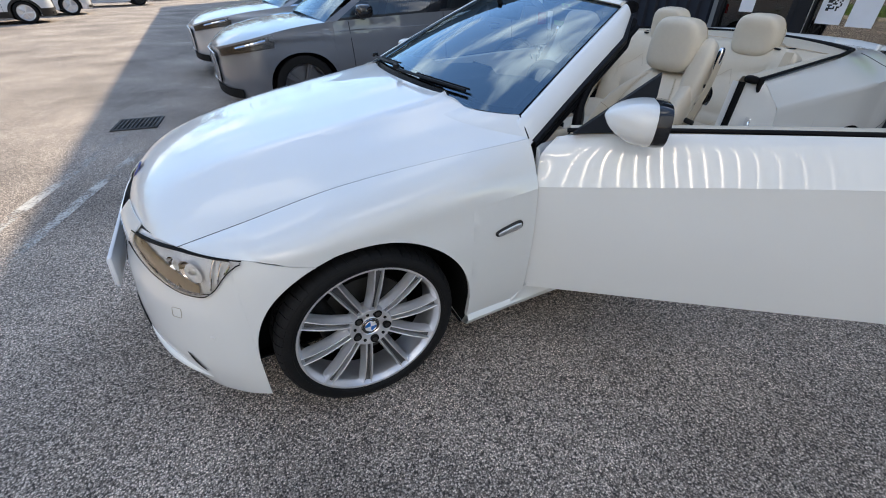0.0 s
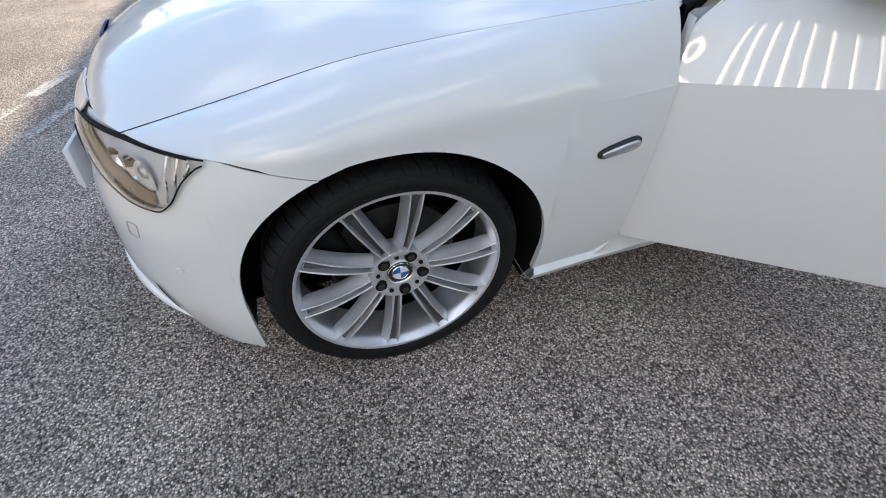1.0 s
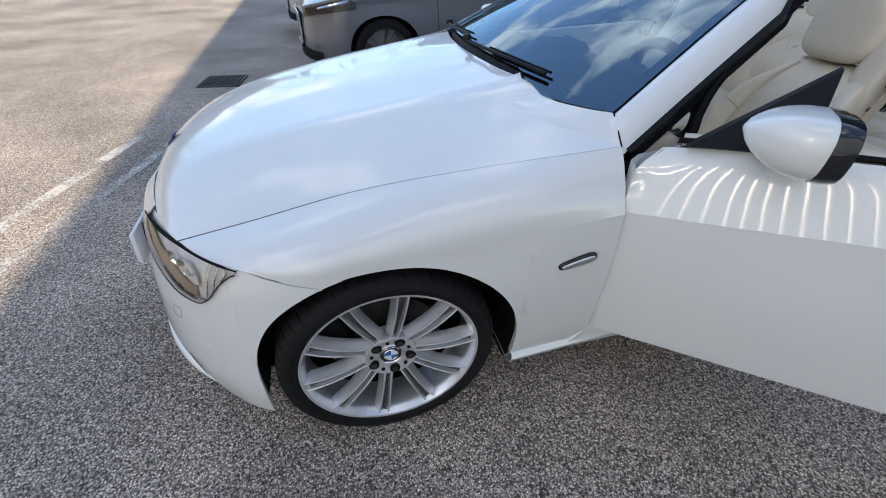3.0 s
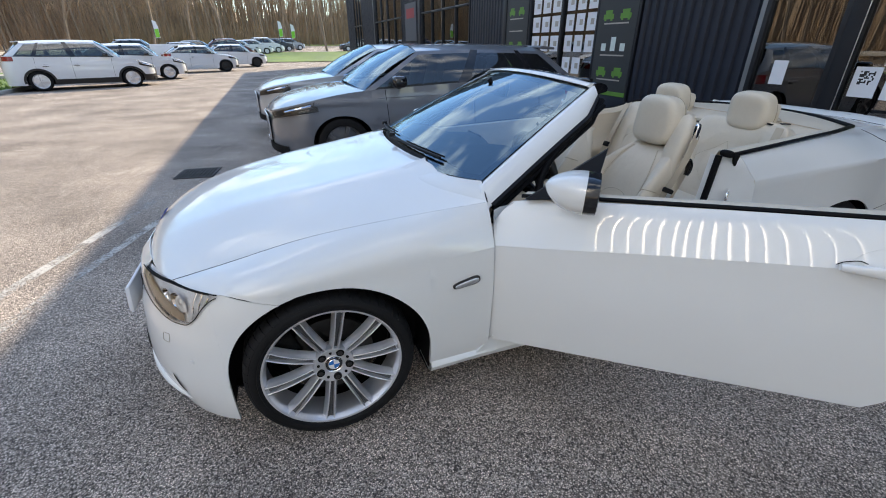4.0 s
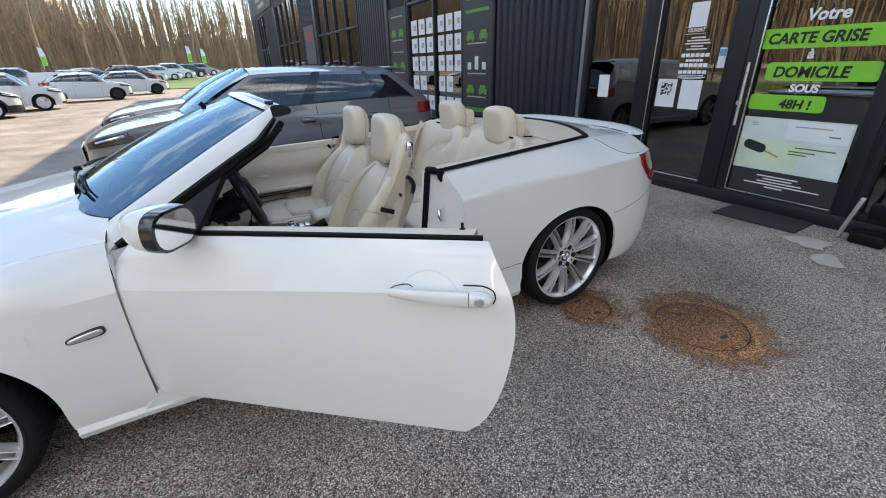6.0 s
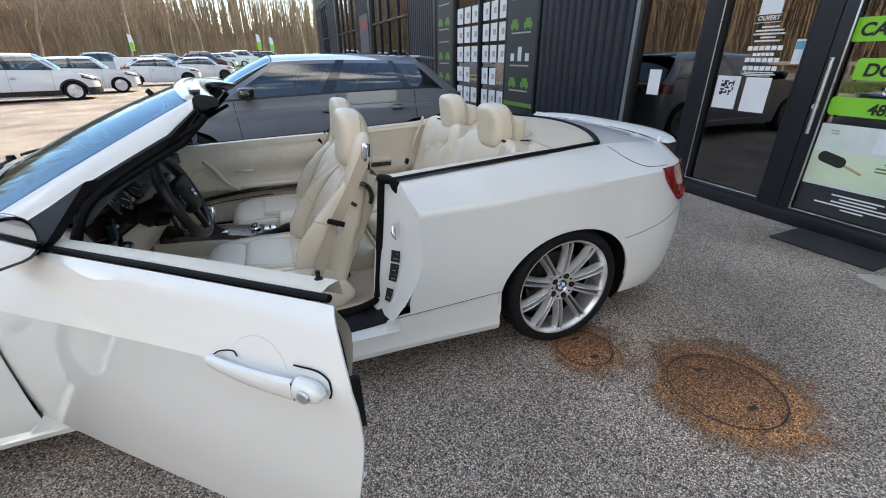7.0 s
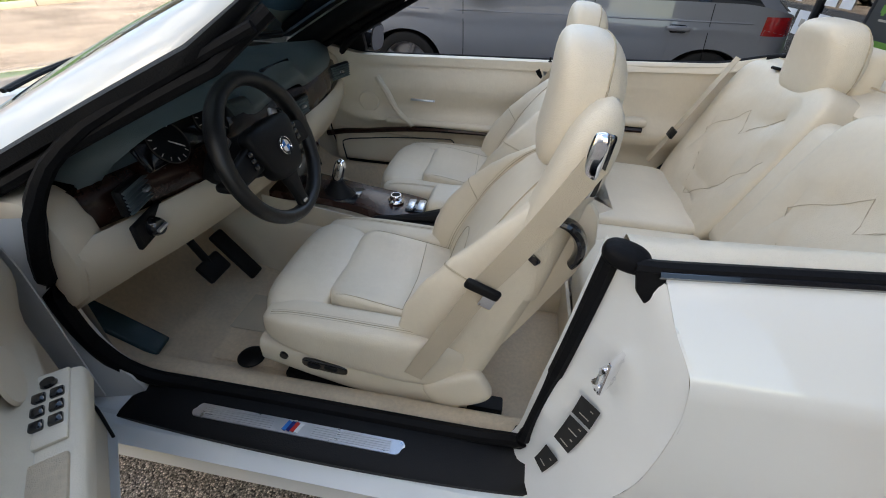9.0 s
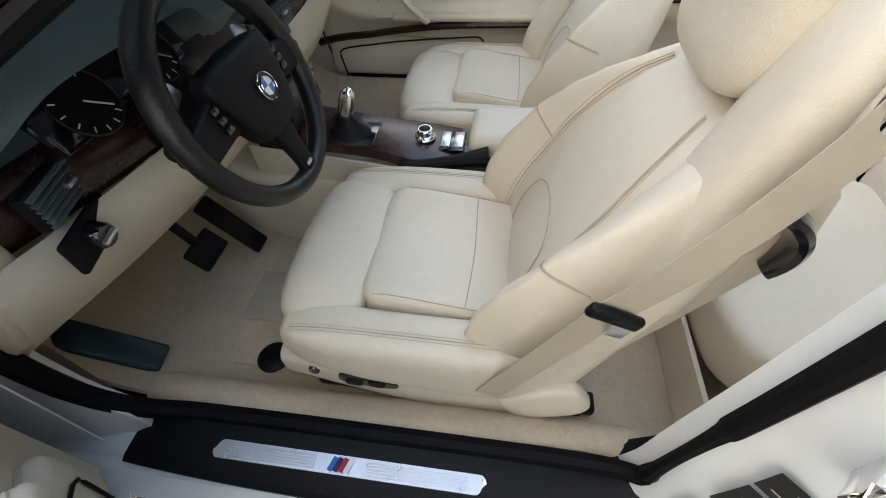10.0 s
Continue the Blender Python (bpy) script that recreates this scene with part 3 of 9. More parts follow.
part("lower_intake", grid(intake), M_liner, bumper, "dark lower air intake", thick=0.008)
plate = rbox(0.006, 0.52, 0.11, 0.002)
part("plate_carrier", xf(rbox(0.012, 0.53, 0.125, 0.004), pose(-0.772, 0, 0.43, 0, 6)), M_paper, bumper, "pale plate carrier")
pl = part("number_plate", xf(plate, pose(-0.781, 0, 0.43, 0, 6)), M_paper, bumper, "white number plate")
for k in range(7):
    part("plate_mark", xf(rbox(0.002, 0.04, 0.07, 0.0), pose(-0.785, -0.19 + k * 0.062, 0.43, 0, 6)), M_ink, pl, smooth=False)

# headlamps
H_TOP = sp([(24, 0.640), (30, 0.648), (40, 0.662), (48, 0.672), (66, 0.678)])
for s in (0, 1):
    rows = [[nose(q, z, 0.004 + 0.006 * math.sin(math.pi * min(1, max(0, (q - 26) / 39)))) for z in lin(B_TOP(q) + 0.002, max(B_TOP(q) + 0.003, H_TOP(q) - 0.001), 9)] for q in lin(26, 65.3, 30)]
    back = [[nose(q, z, -0.016) for z in lin(B_TOP(q) - 0.004, H_TOP(q) + 0.004, 7)] for q in lin(26, 66, 30)]
    rim = [nose(q, B_TOP(q) + 0.001, 0.006) for q in lin(26, 65.5, 40)]
    rim2 = [nose(q, H_TOP(q), 0.004) for q in lin(26, 65.5, 40)]
    lampg = (lambda g: g) if s == 0 else mir
    head = part("headlamp", lampg(grid(back)), M_amber, car, "clear headlamp with chrome reflectors")
    part("lamp_cover", lampg(grid(rows)), M_lens, head, "clear plastic cover")
    part("lamp_seal", lampg(tube(rim, 0.0017, 6)), M_seal, head, "black rubber lamp seal")
    part("lamp_seal", lampg(tube(rim2, 0.002, 6)), M_seal, head, "black rubber lamp seal")
    for qq, zz, rr_ in ((52.0, 0.612, 0.046), (46.5, 0.622, 0.030)):
        c = Vector(nose(qq, zz, -0.012))
        at = Matrix.Translation(c) @ pose(0, 0, 0, 0, 0, 180 + 40) @ Matrix.Diagonal((1, 1, 0.9, 1))
        part("reflector", lampg(xf(lathe([(0.004, -0.020), (rr_ * 0.5, -0.014), (rr_ * 0.85, -0.002), (rr_, 0.004)], 12, "x"), at)), M_chrome, head, "faceted chrome reflector bowl", flat_angle=5)
        part("projector", lampg(xf(lathe([(0.0005, 0.004), (rr_ * 0.22, 0.002), (rr_ * 0.34, -0.004), (rr_ * 0.36, -0.014)], 20, "x"), at)), M_lens, head, "clear projector lens")
    for k in range(3):
        q0 = 57.5 + 2.2 * k
        rib = [nose(q0 + 0.6 * math.sin(math.pi * t), B_TOP(q0) + 0.008 + (H_TOP(q0) - B_TOP(q0) - 0.014) * t, -0.008) for t in lin(0, 1, 8)]
        part("lamp_rib", lampg(tube(rib, 0.003, 6)), M_chrome, head, "bright indicator rib")
    # tan band low in the lamp: the ground's reflection, painted in
    tan = [[nose(q, B_TOP(q) + (H_TOP(q) - B_TOP(q)) * t, -0.009) for t in lin(0.02, 0.78 - 0.55 * max(0.0, (q - 34) / 20), 5)] for q in lin(26.5, 54, 22)]
    part("lamp_ground_reflection", lampg(grid(tan)), M_lamp_reflect, head, "tan band painted as the sunlit ground's reflection in the lamp")
    brow = [[nose(q, z, -0.004) for z in lin(H_TOP(q) - 0.010, H_TOP(q), 3)] for q in lin(27, 62, 24)]
    part("lamp_brow", lampg(grid(brow)), M_blackp, head, "black brow above the lamps")

# bonnet
HOOD_C = sp([(-0.66, 0.655), (-0.645, 0.682), (-0.60, 0.722), (-0.5, 0.768), (-0.35, 0.812), (-0.15, 0.852), (0.05, 0.886), (0.25, 0.920), (0.47, 0.957)])


def hood_pt(u, v):
    y0 = 0.638
    fx = X0 - 0.56 * math.sqrt(1 - (u * y0 / 0.888) ** 2)
    rx = 0.470 + 0.175 * min(1.0, 1.1 * abs(u)) ** 2.0
    vv = v ** 1.15
    x = fx + (rx - fx) * vv
    xs = -0.485 + (0.640 + 0.485) * vv
    zs = SHUT_Z(xs)
    zc = HOOD_C(-0.66 + 1.115 * vv)
    z = zs + (zc - zs) * (1 - abs(u) ** 2.8)
    z += 0.008 * math.exp(-((abs(u) - 0.52) / 0.10) ** 2) * min(1, 3 * v)      # two raised lines
    return (x, u * SHUT_Y(xs) * 0.998, z)


part("bonnet", grid([[hood_pt(u, v) for u in [math.sin(radians(a)) for a in lin(-90, 90, 49)]] for v in lin(0, 1, 40)]), M_paint, car, thick=0.006, flat_angle=60)
for s in (-1, 1):
    part("shut_line", tube([(lambda p: (p[0], p[1] + s * 0.0012, p[2] - 0.0005))(hood_pt(s, v)) for v in lin(0, 1, 40)], 0.0011, 5), M_seal, car, "dark bonnet gap")
emb = lathe([(0.0001, 0.006), (0.030, 0.006), (0.034, 0.003), (0.035, 0.0)], 28, "z")
e_at = hood_pt(0, 0.055)
em = part("bonnet_badge", xf(emb, Matrix.Translation(e_at) @ pose(0, 0, 0, 0, -52)), M_navy, car, "round blue and white bonnet badge")


def badge(parent, m, r=0.03):
    """A round badge: dark rim, chrome edge and a quartered blue and white middle."""
    b = part("badge", xf(lathe([(0.0001, 0.0), (r * 0.93, 0.0), (r, -0.002), (r, -0.006)], 32, "z"), m), M_ink, parent, "round badge with a quartered blue and white middle")
    part("badge_edge", xf(lathe([(r * 0.62, 0.0002), (r * 0.66, 0.0014), (r * 0.70, 0.0002)], 32, "z"), m), M_chrome, b)
    part("badge_edge", xf(lathe([(r * 0.93, 0.0002), (r * 0.97, 0.0014), (r * 1.0, 0.0002)], 32, "z"), m), M_chrome, b)
    for k in range(4):
        pts = [(0, 0, 0.0008)] + [(r * 0.63 * math.cos(radians(90 * k + a)), r * 0.63 * math.sin(radians(90 * k + a)), 0.0008) for a in lin(0, 90, 8)]
        part("badge_quarter", xf((pts, [(0, i, i + 1) for i in range(1, 8)]), m), M_blue if k % 2 else M_white, b)
    return b


# side skirts
SK = [(0.90, 0.40), (0.885, 0.37), (0.878, 0.335), (0.87, 0.30), (0.862, 0.24), (0.866, 0.20), (0.855, 0.165), (0.82, 0.150), (0.70, 0.16)]
for s in (0, 1):
    rows = []
    for x in lin(0.385, 2.40, 30):
        flare = 0.012 * max(0, (x - 2.0) / 0.4) + 0.008 * max(0, (0.6 - x) / 0.2)
        top = 0.21 if x < 0.66 else (0.36 + 0.055 * max(0, x - 1.9) if x > 1.86 else 0.30)
        rows.append([(x, -(y - 0.006 + flare), z) for y, z in [(0.850 if x < 0.66 else (0.868 if x > 1.86 else 0.80), top + (0.02 if x < 0.66 else 0)), (0.866 if x < 0.66 else 0.872, min(top - 0.004, 0.285)), (0.862, 0.24 if x > 0.7 else 0.205), (0.868, 0.20 if x > 0.7 else 0.195), (0.856, 0.168), (0.82, 0.150), (0.70, 0.16)]])
    g = grid(rows)
    part("side_skirt", g if s == 0 else mir(g), M_paint, car, thick=0.003, flat_angle=25)

# rear quarters and rear bumper
BELT_Y = sp([(1.95, 0.802), (2.3, 0.785), (2.668, 0.757), (2.85, 0.72), (3.016, 0.675), (3.2, 0.658), (3.45, 0.61), (3.58, 0.50), (3.66, 0.30), (3.70, 0.15)])
BELT_Z = sp([(1.95, 0.934), (2.3, 0.955), (2.668, 0.972), (2.85, 0.974), (3.016, 0.971), (3.2, 0.965), (3.45, 0.945), (3.58, 0.930), (3.66, 0.922), (3.70, 0.918)])
EDGE_X = sp([(0.36, 1.89), (0.45, 1.955), (0.60, 2.012), (0.72, 2.02), (0.82, 2.005), (0.88, 1.975), (0.934, 1.955)])
RX = sorted(set(lin(1.955, 2.38, 22) + [2.76 + 0.375 * math.sin(radians(a)) for a in lin(-90, 90, 48)] + [2.3849, 3.1351] + lin(3.14, 3.5, 20) + lin(3.51, 3.66, 24)))
ups, lows, edge = [], [], []
for x in RX:
    dx = x - 2.76
    zlo = arch(dx, 0.375, 0.325) if abs(dx) <= 0.375 else (0.358 + 0.055 * max(0, x - 1.9) if dx < 0 else 0.20)
    up, low = column(x, min(BELT_Y(x), max(0.02, half_width(x, 0.86) - 0.05)), BELT_Z(x), zlo)
    fix = []
    if x < 2.05:
        up = [(max(px_, EDGE_X(pz)) if x < EDGE_X(pz) else px_, py, pz) for px_, py, pz in up]
        low = [(max(px_, EDGE_X(pz)) if x < EDGE_X(pz) else px_, py, pz) for px_, py, pz in low]
    ups.append(up)
    lows.append(low)
    if abs(dx) <= 0.3751:
        edge.append(low[-1])

def tail(q, z, off=0.0):
    c, s = math.cos(radians(q)), math.sin(radians(q))
    return (X1 + (TAIL_L(z) + off) * c ** (2 / 3), -(WID(X1) + LOW(z) + off) * s ** (2 / 3), z)


quarter = join(grid(ups), grid(lows))
end_up, end_low = ups[-1], lows[-1]
for s in (0, 1):
    f2 = (lambda g: g) if s == 0 else far_side
    part("rear_quarter", f2(quarter), M_paint, car, thick=0.004, flat_angle=50)
    part("arch_lip", f2(lip(edge)), M_paint, car)
    part("arch_liner", f2(liner(2.76)), M_liner, car, "black plastic wheel arch liner")
closing = end_up + end_low[1:]
rear_bumper = part("rear_panel", grid([closing, [(3.71, y * 0.5, z) for x, y, z in closing], [(3.72, 0, z) for x, y, z in closing], [(3.71, -y * 0.5, z) for x, y, z in closing], [(x, -y, z) for x, y, z in closing]]), M_paint, car, "white rear panel")
for s in (0, 1):
    f2 = (lambda g: g) if s == 0 else far_side
    rows = []
    for q in lin(79, 50, 22):
        k = (79 - q) / 29
        hi = 0.876 - 0.004 * k
        lo = hi - 0.19 * min(1, (k * 2.4) ** 0.55) if k > 0 else hi - 0.01
        rows.append([tail(q, z, 0.005 + 0.004 * math.sin(math.pi * t)) for t, z in [(t, hi + (lo - hi) * t) for t in lin(0, 1, 12)]])
    tlg = part("tail_lamp", f2(grid(rows)), M_redlens, car, "red tail lamp wrapped round the corner", thick=0.01)
    band = [r[8:11] for r in rows[9:]]
    part("lamp_band", f2(grid([[(x + 0.002, y - 0.002, z) for x, y, z in r] for r in band])), M_red, tlg, "brighter lamp band")
    seam = [tail(q, 0.56 + 0.0013 * (80 - q), 0.0008) for q in lin(80, 62, 12)]
    sx = [(x, -half_width(x, z) - 0.0006, z) for x, z in ((3.09, 0.45), (3.13, 0.5), (3.17, 0.533), (3.2, 0.545))]
    part("bumper_seam", f2(tube(smooth_path([(3.075, -half_width(3.075, 0.545) - 0.0006, 0.545), (3.2, -half_width(3.2, 0.565) - 0.0006, 0.565), (3.35, -half_width(3.35, 0.60) - 0.0008, 0.60), (3.46, -half_width(3.46, 0.64) - 0.0008, 0.64)], 14), 0.0014, 5)), M_seal, car, "dark bumper seam")

for s in (0, 1):
    f2 = (lambda g: g) if s == 0 else far_side
    sm = [(x, -half_width(x, 0.36 + 0.055 * (x - 1.9)) - 0.0008, 0.360 + 0.055 * (x - 1.9)) for x in lin(1.90, 2.383, 16)]
    part("skirt_seam", f2(tube(sm, 0.0013, 5)), M_seal, car, "dark joint between quarter panel and skirt")

# boot lid
def deck_pt(u, v):
    xe = 3.016 + (3.64 - 3.016) * v
    fx = 3.016 + 0.24 * (1 - u * u)
    ex = 3.64 + 0.03 * (1 - u * u)
    ye = min(BELT_Y(xe), half_width(xe, 0.86) - 0.05)
    return (fx + (ex - fx) * v, u * ye, BELT_Z(xe) + 0.014 * (1 - u * u) * (1 - 0.5 * v))


deck = part("boot_lid", grid([[deck_pt(u, v) for u in lin(-1, 1, 31)] for v in lin(0, 1, 26)]), M_paint, car, thick=0.006, flat_angle=60)


def flank(x, z):
    """A point on the painted flank at that height, a hair proud."""
    up, low = column(x, min(BELT_Y(x), half_width(x, 0.86) - 0.05), BELT_Z(x), 0.2)
    pts = up + low
    for p, q in zip(pts, pts[1:]):
        if q[2] <= z <= p[2]:
            t = (p[2] - z) / max(1e-6, p[2] - q[2])
            return (x, p[1] + (q[1] - p[1]) * t - 0.0006, z + 0.0006)
    return (pts[0][0], pts[0][1], pts[0][2] + 0.001)


for s in (0, 1):
    f2 = (lambda g: g) if s == 0 else mir
    ln = [flank(x, z) for x, z in ((3.05, 0.962), (3.07, 0.945), (3.09, 0.925), (3.12, 0.905), (3.16, 0.888), (3.20, 0.880), (3.26, 0.877), (3.32, 0.876))]
    part("boot_gap", f2(tube(smooth_path(ln, 28), 0.0017, 5)), M_seal, deck, "dark boot lid gap")
wing = []
for a in lin(-1, 1, 41):
    y = 0.665 * math.copysign(abs(a) ** 0.9, a)
    x = 3.675 - 0.15 * abs(a) ** 2.6
    z = 0.956 - 0.012 * abs(a) ** 4
    k = 1 - 0.55 * abs(a) ** 8
    sec = [(-0.075, -0.004), (-0.04, 0.008), (0.0, 0.013), (0.035, 0.008), (0.045, 0.0), (0.035, -0.007), (0.0, -0.004), (-0.04, -0.006)]
    wing.append([(x + p * k, y, z + q * k + 0.10 * (p * k)) for p, q in sec])
sw = part("boot_spoiler", loft(wing, flip=True), M_paint, car, "white boot lid spoiler on short posts")
for y in (-0.33, 0.0, 0.33):
    part("spoiler_post", xf(rbox(0.05, 0.014, 0.03, 0.004), Matrix.Translation((3.65 - 0.1 * (y / 0.6) ** 2, y, 0.948))), M_paint, sw)
for s in (-1, 1):
    part("spoiler_end", xf(rbox(0.07, 0.018, 0.035, 0.008), Matrix.Translation((3.515, s * 0.605, 0.948)) @ pose(0, 0, 0, 0, 8)), M_paint, sw)
# underside, closes the body from below
part("floor_pan", grid([[(x, y, 0.17) for y in lin(-0.66, 0.66, 3)] for x in lin(-0.55, 3.45, 5)]), M_liner, car, "dark underbody", thick=0.01)
# bulkhead and boot volume, closes the body
part("engine_bay_wall", grid([[(0.50, y, z) for y in lin(-0.78, 0.78, 5)] for z in (0.2, 0.82)]), M_liner, car, "dark bulkhead", thick=0.01)

# ---------------------------------------------------------------- wheels
def build_wheel(name, parent, m, phase, style="ten"):
    """A low tyre on a ten-double-spoke alloy rim. The outer face looks towards -y; m places the hub."""
    w = new(name)
    w.empty_display_size = 0.1
    w.parent = parent
    w.matrix_basis = m
    w["label"] = "silver alloy wheel with ten double spokes and a low black tyre"
    side = [(0.250, -0.092), (0.256, -0.104), (0.264, -0.1115), (0.276, -0.1155), (0.288, -0.1150), (0.298, -0.1105), (0.3055, -0.102), (0.3105, -0.090), (0.3125, -0.076)]
    prof = side + [(0.3135, y) for y in lin(-0.066, 0.066, 7)] + [(r, -y) for r, y in side[::-1]]
    part("tyre", lathe(prof, 96, "y"), M_rubber, w, "black low-profile tyre")
    # shoulder and centre blocks, parted by narrow slanted grooves
    blocks = []
    n = 54
    step = 360 / n
    rim_line = [(0.2985, -0.1115, 0.0), (0.3060, -0.1045, 0.4), (0.3120, -0.0935, 0.9), (0.3160, -0.0800, 1.5), (0.3180, -0.0620, 2.2), (0.3185, -0.0500, 2.7)]
    def block(line, a0, a1):
        rows = []
        for f in lin(0, 1, 4):
            rows.append([(r * math.cos(radians(a0 + (a1 - a0) * f + sl)), y, r * math.sin(radians(a0 + (a1 - a0) * f + sl))) for r, y, sl in [(line[0][0] - 0.004, line[0][1] + 0.002, line[0][2])] + line + [(line[-1][0] - 0.006, line[-1][1], line[-1][2])]])
        return loft(rows, True)
    for k in range(n):
        blocks.append(block(rim_line, step * k, step * (k + 0.90)))
        blocks.append(block([(r, -y, -sl) for r, y, sl in rim_line][::-1], step * (k + 0.5), step * (k + 1.40)))
        for y0, y1 in ((-0.043, -0.017), (0.017, 0.043)):
            blocks.append(block([(0.3190, lerp((y0,), (y1,), t)[0], 1.5 * t) for t in lin(0, 1, 3)], step * (k + 0.3), step * (k + 1.22)))
    blocks.append(lathe([(0.3125, -0.012), (0.3192, -0.010), (0.3192, 0.010), (0.3125, 0.012)], 96, "y"))
    part("tyre_tread", join(*blocks), M_rubber, w, "tread blocks", weld=False, flat_angle=40)
    part("tyre_ridge", lathe([(0.2650, -0.1105), (0.2662, -0.1150), (0.2700, -0.1165), (0.2720, -0.1130)], 72, "y"), M_rubber, w)
    part("rim", lathe([(0.243, 0.02), (0.2405, -0.05), (0.2395, -0.075), (0.2415, -0.088), (0.2485, -0.098), (0.2515, -0.1055), (0.2590, -0.1065), (0.2605, -0.101), (0.2575, -0.094)], 80, "y"), M_alloy, w, "polished silver rim")
    for k in range(10):
        rings = []
        for t in lin(0, 1, 15):
            r = 0.064 + (0.2545 - 0.064) * t
            gap = 0.0095 + 0.0055 * t**1.3                    # half the distance between the two ridges
            hw = 0.0215 + 0.0035 * t + 0.007 * max(0.0, (t - 0.80) / 0.20) ** 2
            y = -0.078 - 0.0215 * math.sin(math.pi * min(1, t * 1.02) * 0.70) - 0.0068 * t
            ch = 0.024 * math.sin(math.pi * min(1.0, 0.05 + 0.93 * t)) ** 0.5 + 0.001
            dp = 0.038 * (1 - 0.55 * max(0.0, (t - 0.85) / 0.15))
            rr_ = 0.0022 + 0.0008 * (1 - t)
            half_ = [(0.0, ch), (gap - 0.0050, ch), (gap - 0.0032, ch * 0.85), (gap - rr_ * 0.9, 0.0012), (gap, 0.0), (gap + rr_ * 0.9, 0.0010), (gap + 0.0036, 0.010), (hw * 0.90, 0.62 * dp), (hw, dp), (hw * 0.8, dp + 0.006)]
            sec = [(-a_, b_) for a_, b_ in half_[::-1]] + half_[1:]
            rings.append([(r, y + b_, a_) for a_, b_ in sec])
        sp_ = part("spoke", xf(loft(rings, True), pose(0, 0, 0, 0, phase + 36 * k)), M_alloy, w, flat_angle=28)
        # dark strip along the groove floor, painting in the shade between the ridges
        groove = []
        for t, rg in zip(lin(0, 1, 15), rings):
            if 0.05 < t < 0.97:
                c_ = rg[9]
                gw = rg[10][2] - 0.0004
                groove.append([(c_[0], c_[1] - 0.0012 - 0.004 * abs(f), f * (gw + 0.0008 * abs(f))) for f in (-1, -0.6, 0, 0.6, 1)])
        part("groove_shade_strip", xf(grid(groove), pose(0, 0, 0, 0, phase + 36 * k)), M_groove_shade, sp_, "dark strip painted as shade in the groove between two ridges")
    hub = lathe([(0.0001, -0.070), (0.033, -0.070), (0.0335, -0.074), (0.037, -0.0765), (0.040, -0.0745), (0.052, -0.076), (0.066, -0.083), (0.075, -0.083), (0.079, -0.074), (0.079, -0.03)], 56, "y")
    hb = part("hub", hub, M_alloy, w, "silver wheel hub", flat_angle=40)
    for k in range(5):
        a = radians(phase + 18 + 72 * k)
        c = (0.0585 * math.cos(a), 0, -0.0585 * math.sin(a))
        part("bolt_well", xf(lathe([(0.0001, -0.0835), (0.0125, -0.0835), (0.0150, -0.0845), (0.0155, -0.082), (0.0155, -0.07)], 20, "y"), Matrix.Translation(c)), M_liner, hb, "dark bolt well")
        part("wheel_bolt", xf(lathe([(0.0001, -0.0885), (0.0075, -0.0885), (0.009, -0.087), (0.009, -0.07)], 6, "y"), Matrix.Translation(c)), M_disc, hb, "steel wheel bolt", smooth=False)
        a2 = a + radians(36)
        part("hub_pit", xf(lathe([(0.0001, -0.0838), (0.005, -0.0838), (0.006, -0.080)], 12, "y"), Matrix.Translation((0.0585 * math.cos(a2), 0, -0.0585 * math.sin(a2)))), M_liner, hb)
    badge(w, Matrix.Translation((0, -0.0765, 0)) @ pose(0, 0, 0, 90), 0.0325)
    part("brake_disc", lathe([(0.07, 0.01), (0.07, -0.012), (0.085, -0.012), (0.165, -0.012), (0.165, 0.01), (0.07, 0.01)], 56, "y"), M_disc, w, "dull iron brake disc")
    part("brake_caliper", xf(rbox(0.08, 0.08, 0.17, 0.02, 3), pose(-0.145, 0.0, 0.06, 0, -20)), M_liner, w, "dark brake caliper")
    part("valve", xf(tube([(0, 0, 0), (0, -0.02, 0.012), (0, -0.034, 0.016)], 0.004, 8), pose(0, 0, 0, 0, 140 + phase) @ Matrix.Translation((0.222, -0.055, 0)) @ pose(0, 0, 0, 0, -90)), M_blackp, w, "black tyre valve")
    return w


for x, ph in ((0.0, 79.5), (2.76, 89.0)):
    wl_ = build_wheel("wheel", car, pose(x, -0.770, 0.316), -ph)
for x, ph in ((0.0, 20.0), (2.76, 50.0)):
    src_ = build_wheel("wheel", car, pose(x, 0.770, 0.316, 0, 0, 180), ph)

# ---------------------------------------------------------------- windscreen and its frame
def ws_pt(u, v):
    """Windscreen surface: u from -1 (left) to 1, v from the cowl (0) to the header (1)."""
    bx, tx = 0.475 + 0.175 * u * u, 1.195 + 0.085 * u * u
    by, ty = 0.716, 0.520
    bz, tz = 0.965 - 0.050 * u * u, 1.282 - 0.039 * u * u
    bow = (0.018 - 0.014 * u * u) * math.sin(math.pi * v)
    return (bx + (tx - bx) * v - 0.3 * bow, u * (by + (ty - by) * v), bz + (tz - bz) * v + bow)


def ws_low(u):
    """How far up the windscreen its lower edge runs; it rises towards the corners."""
    t = min(1.0, max(0.0, (abs(u) - 0.50) / 0.18))
    return 0.03 - 0.08 * t * t * (3 - 2 * t) + 0.085 * abs(u) ** 5


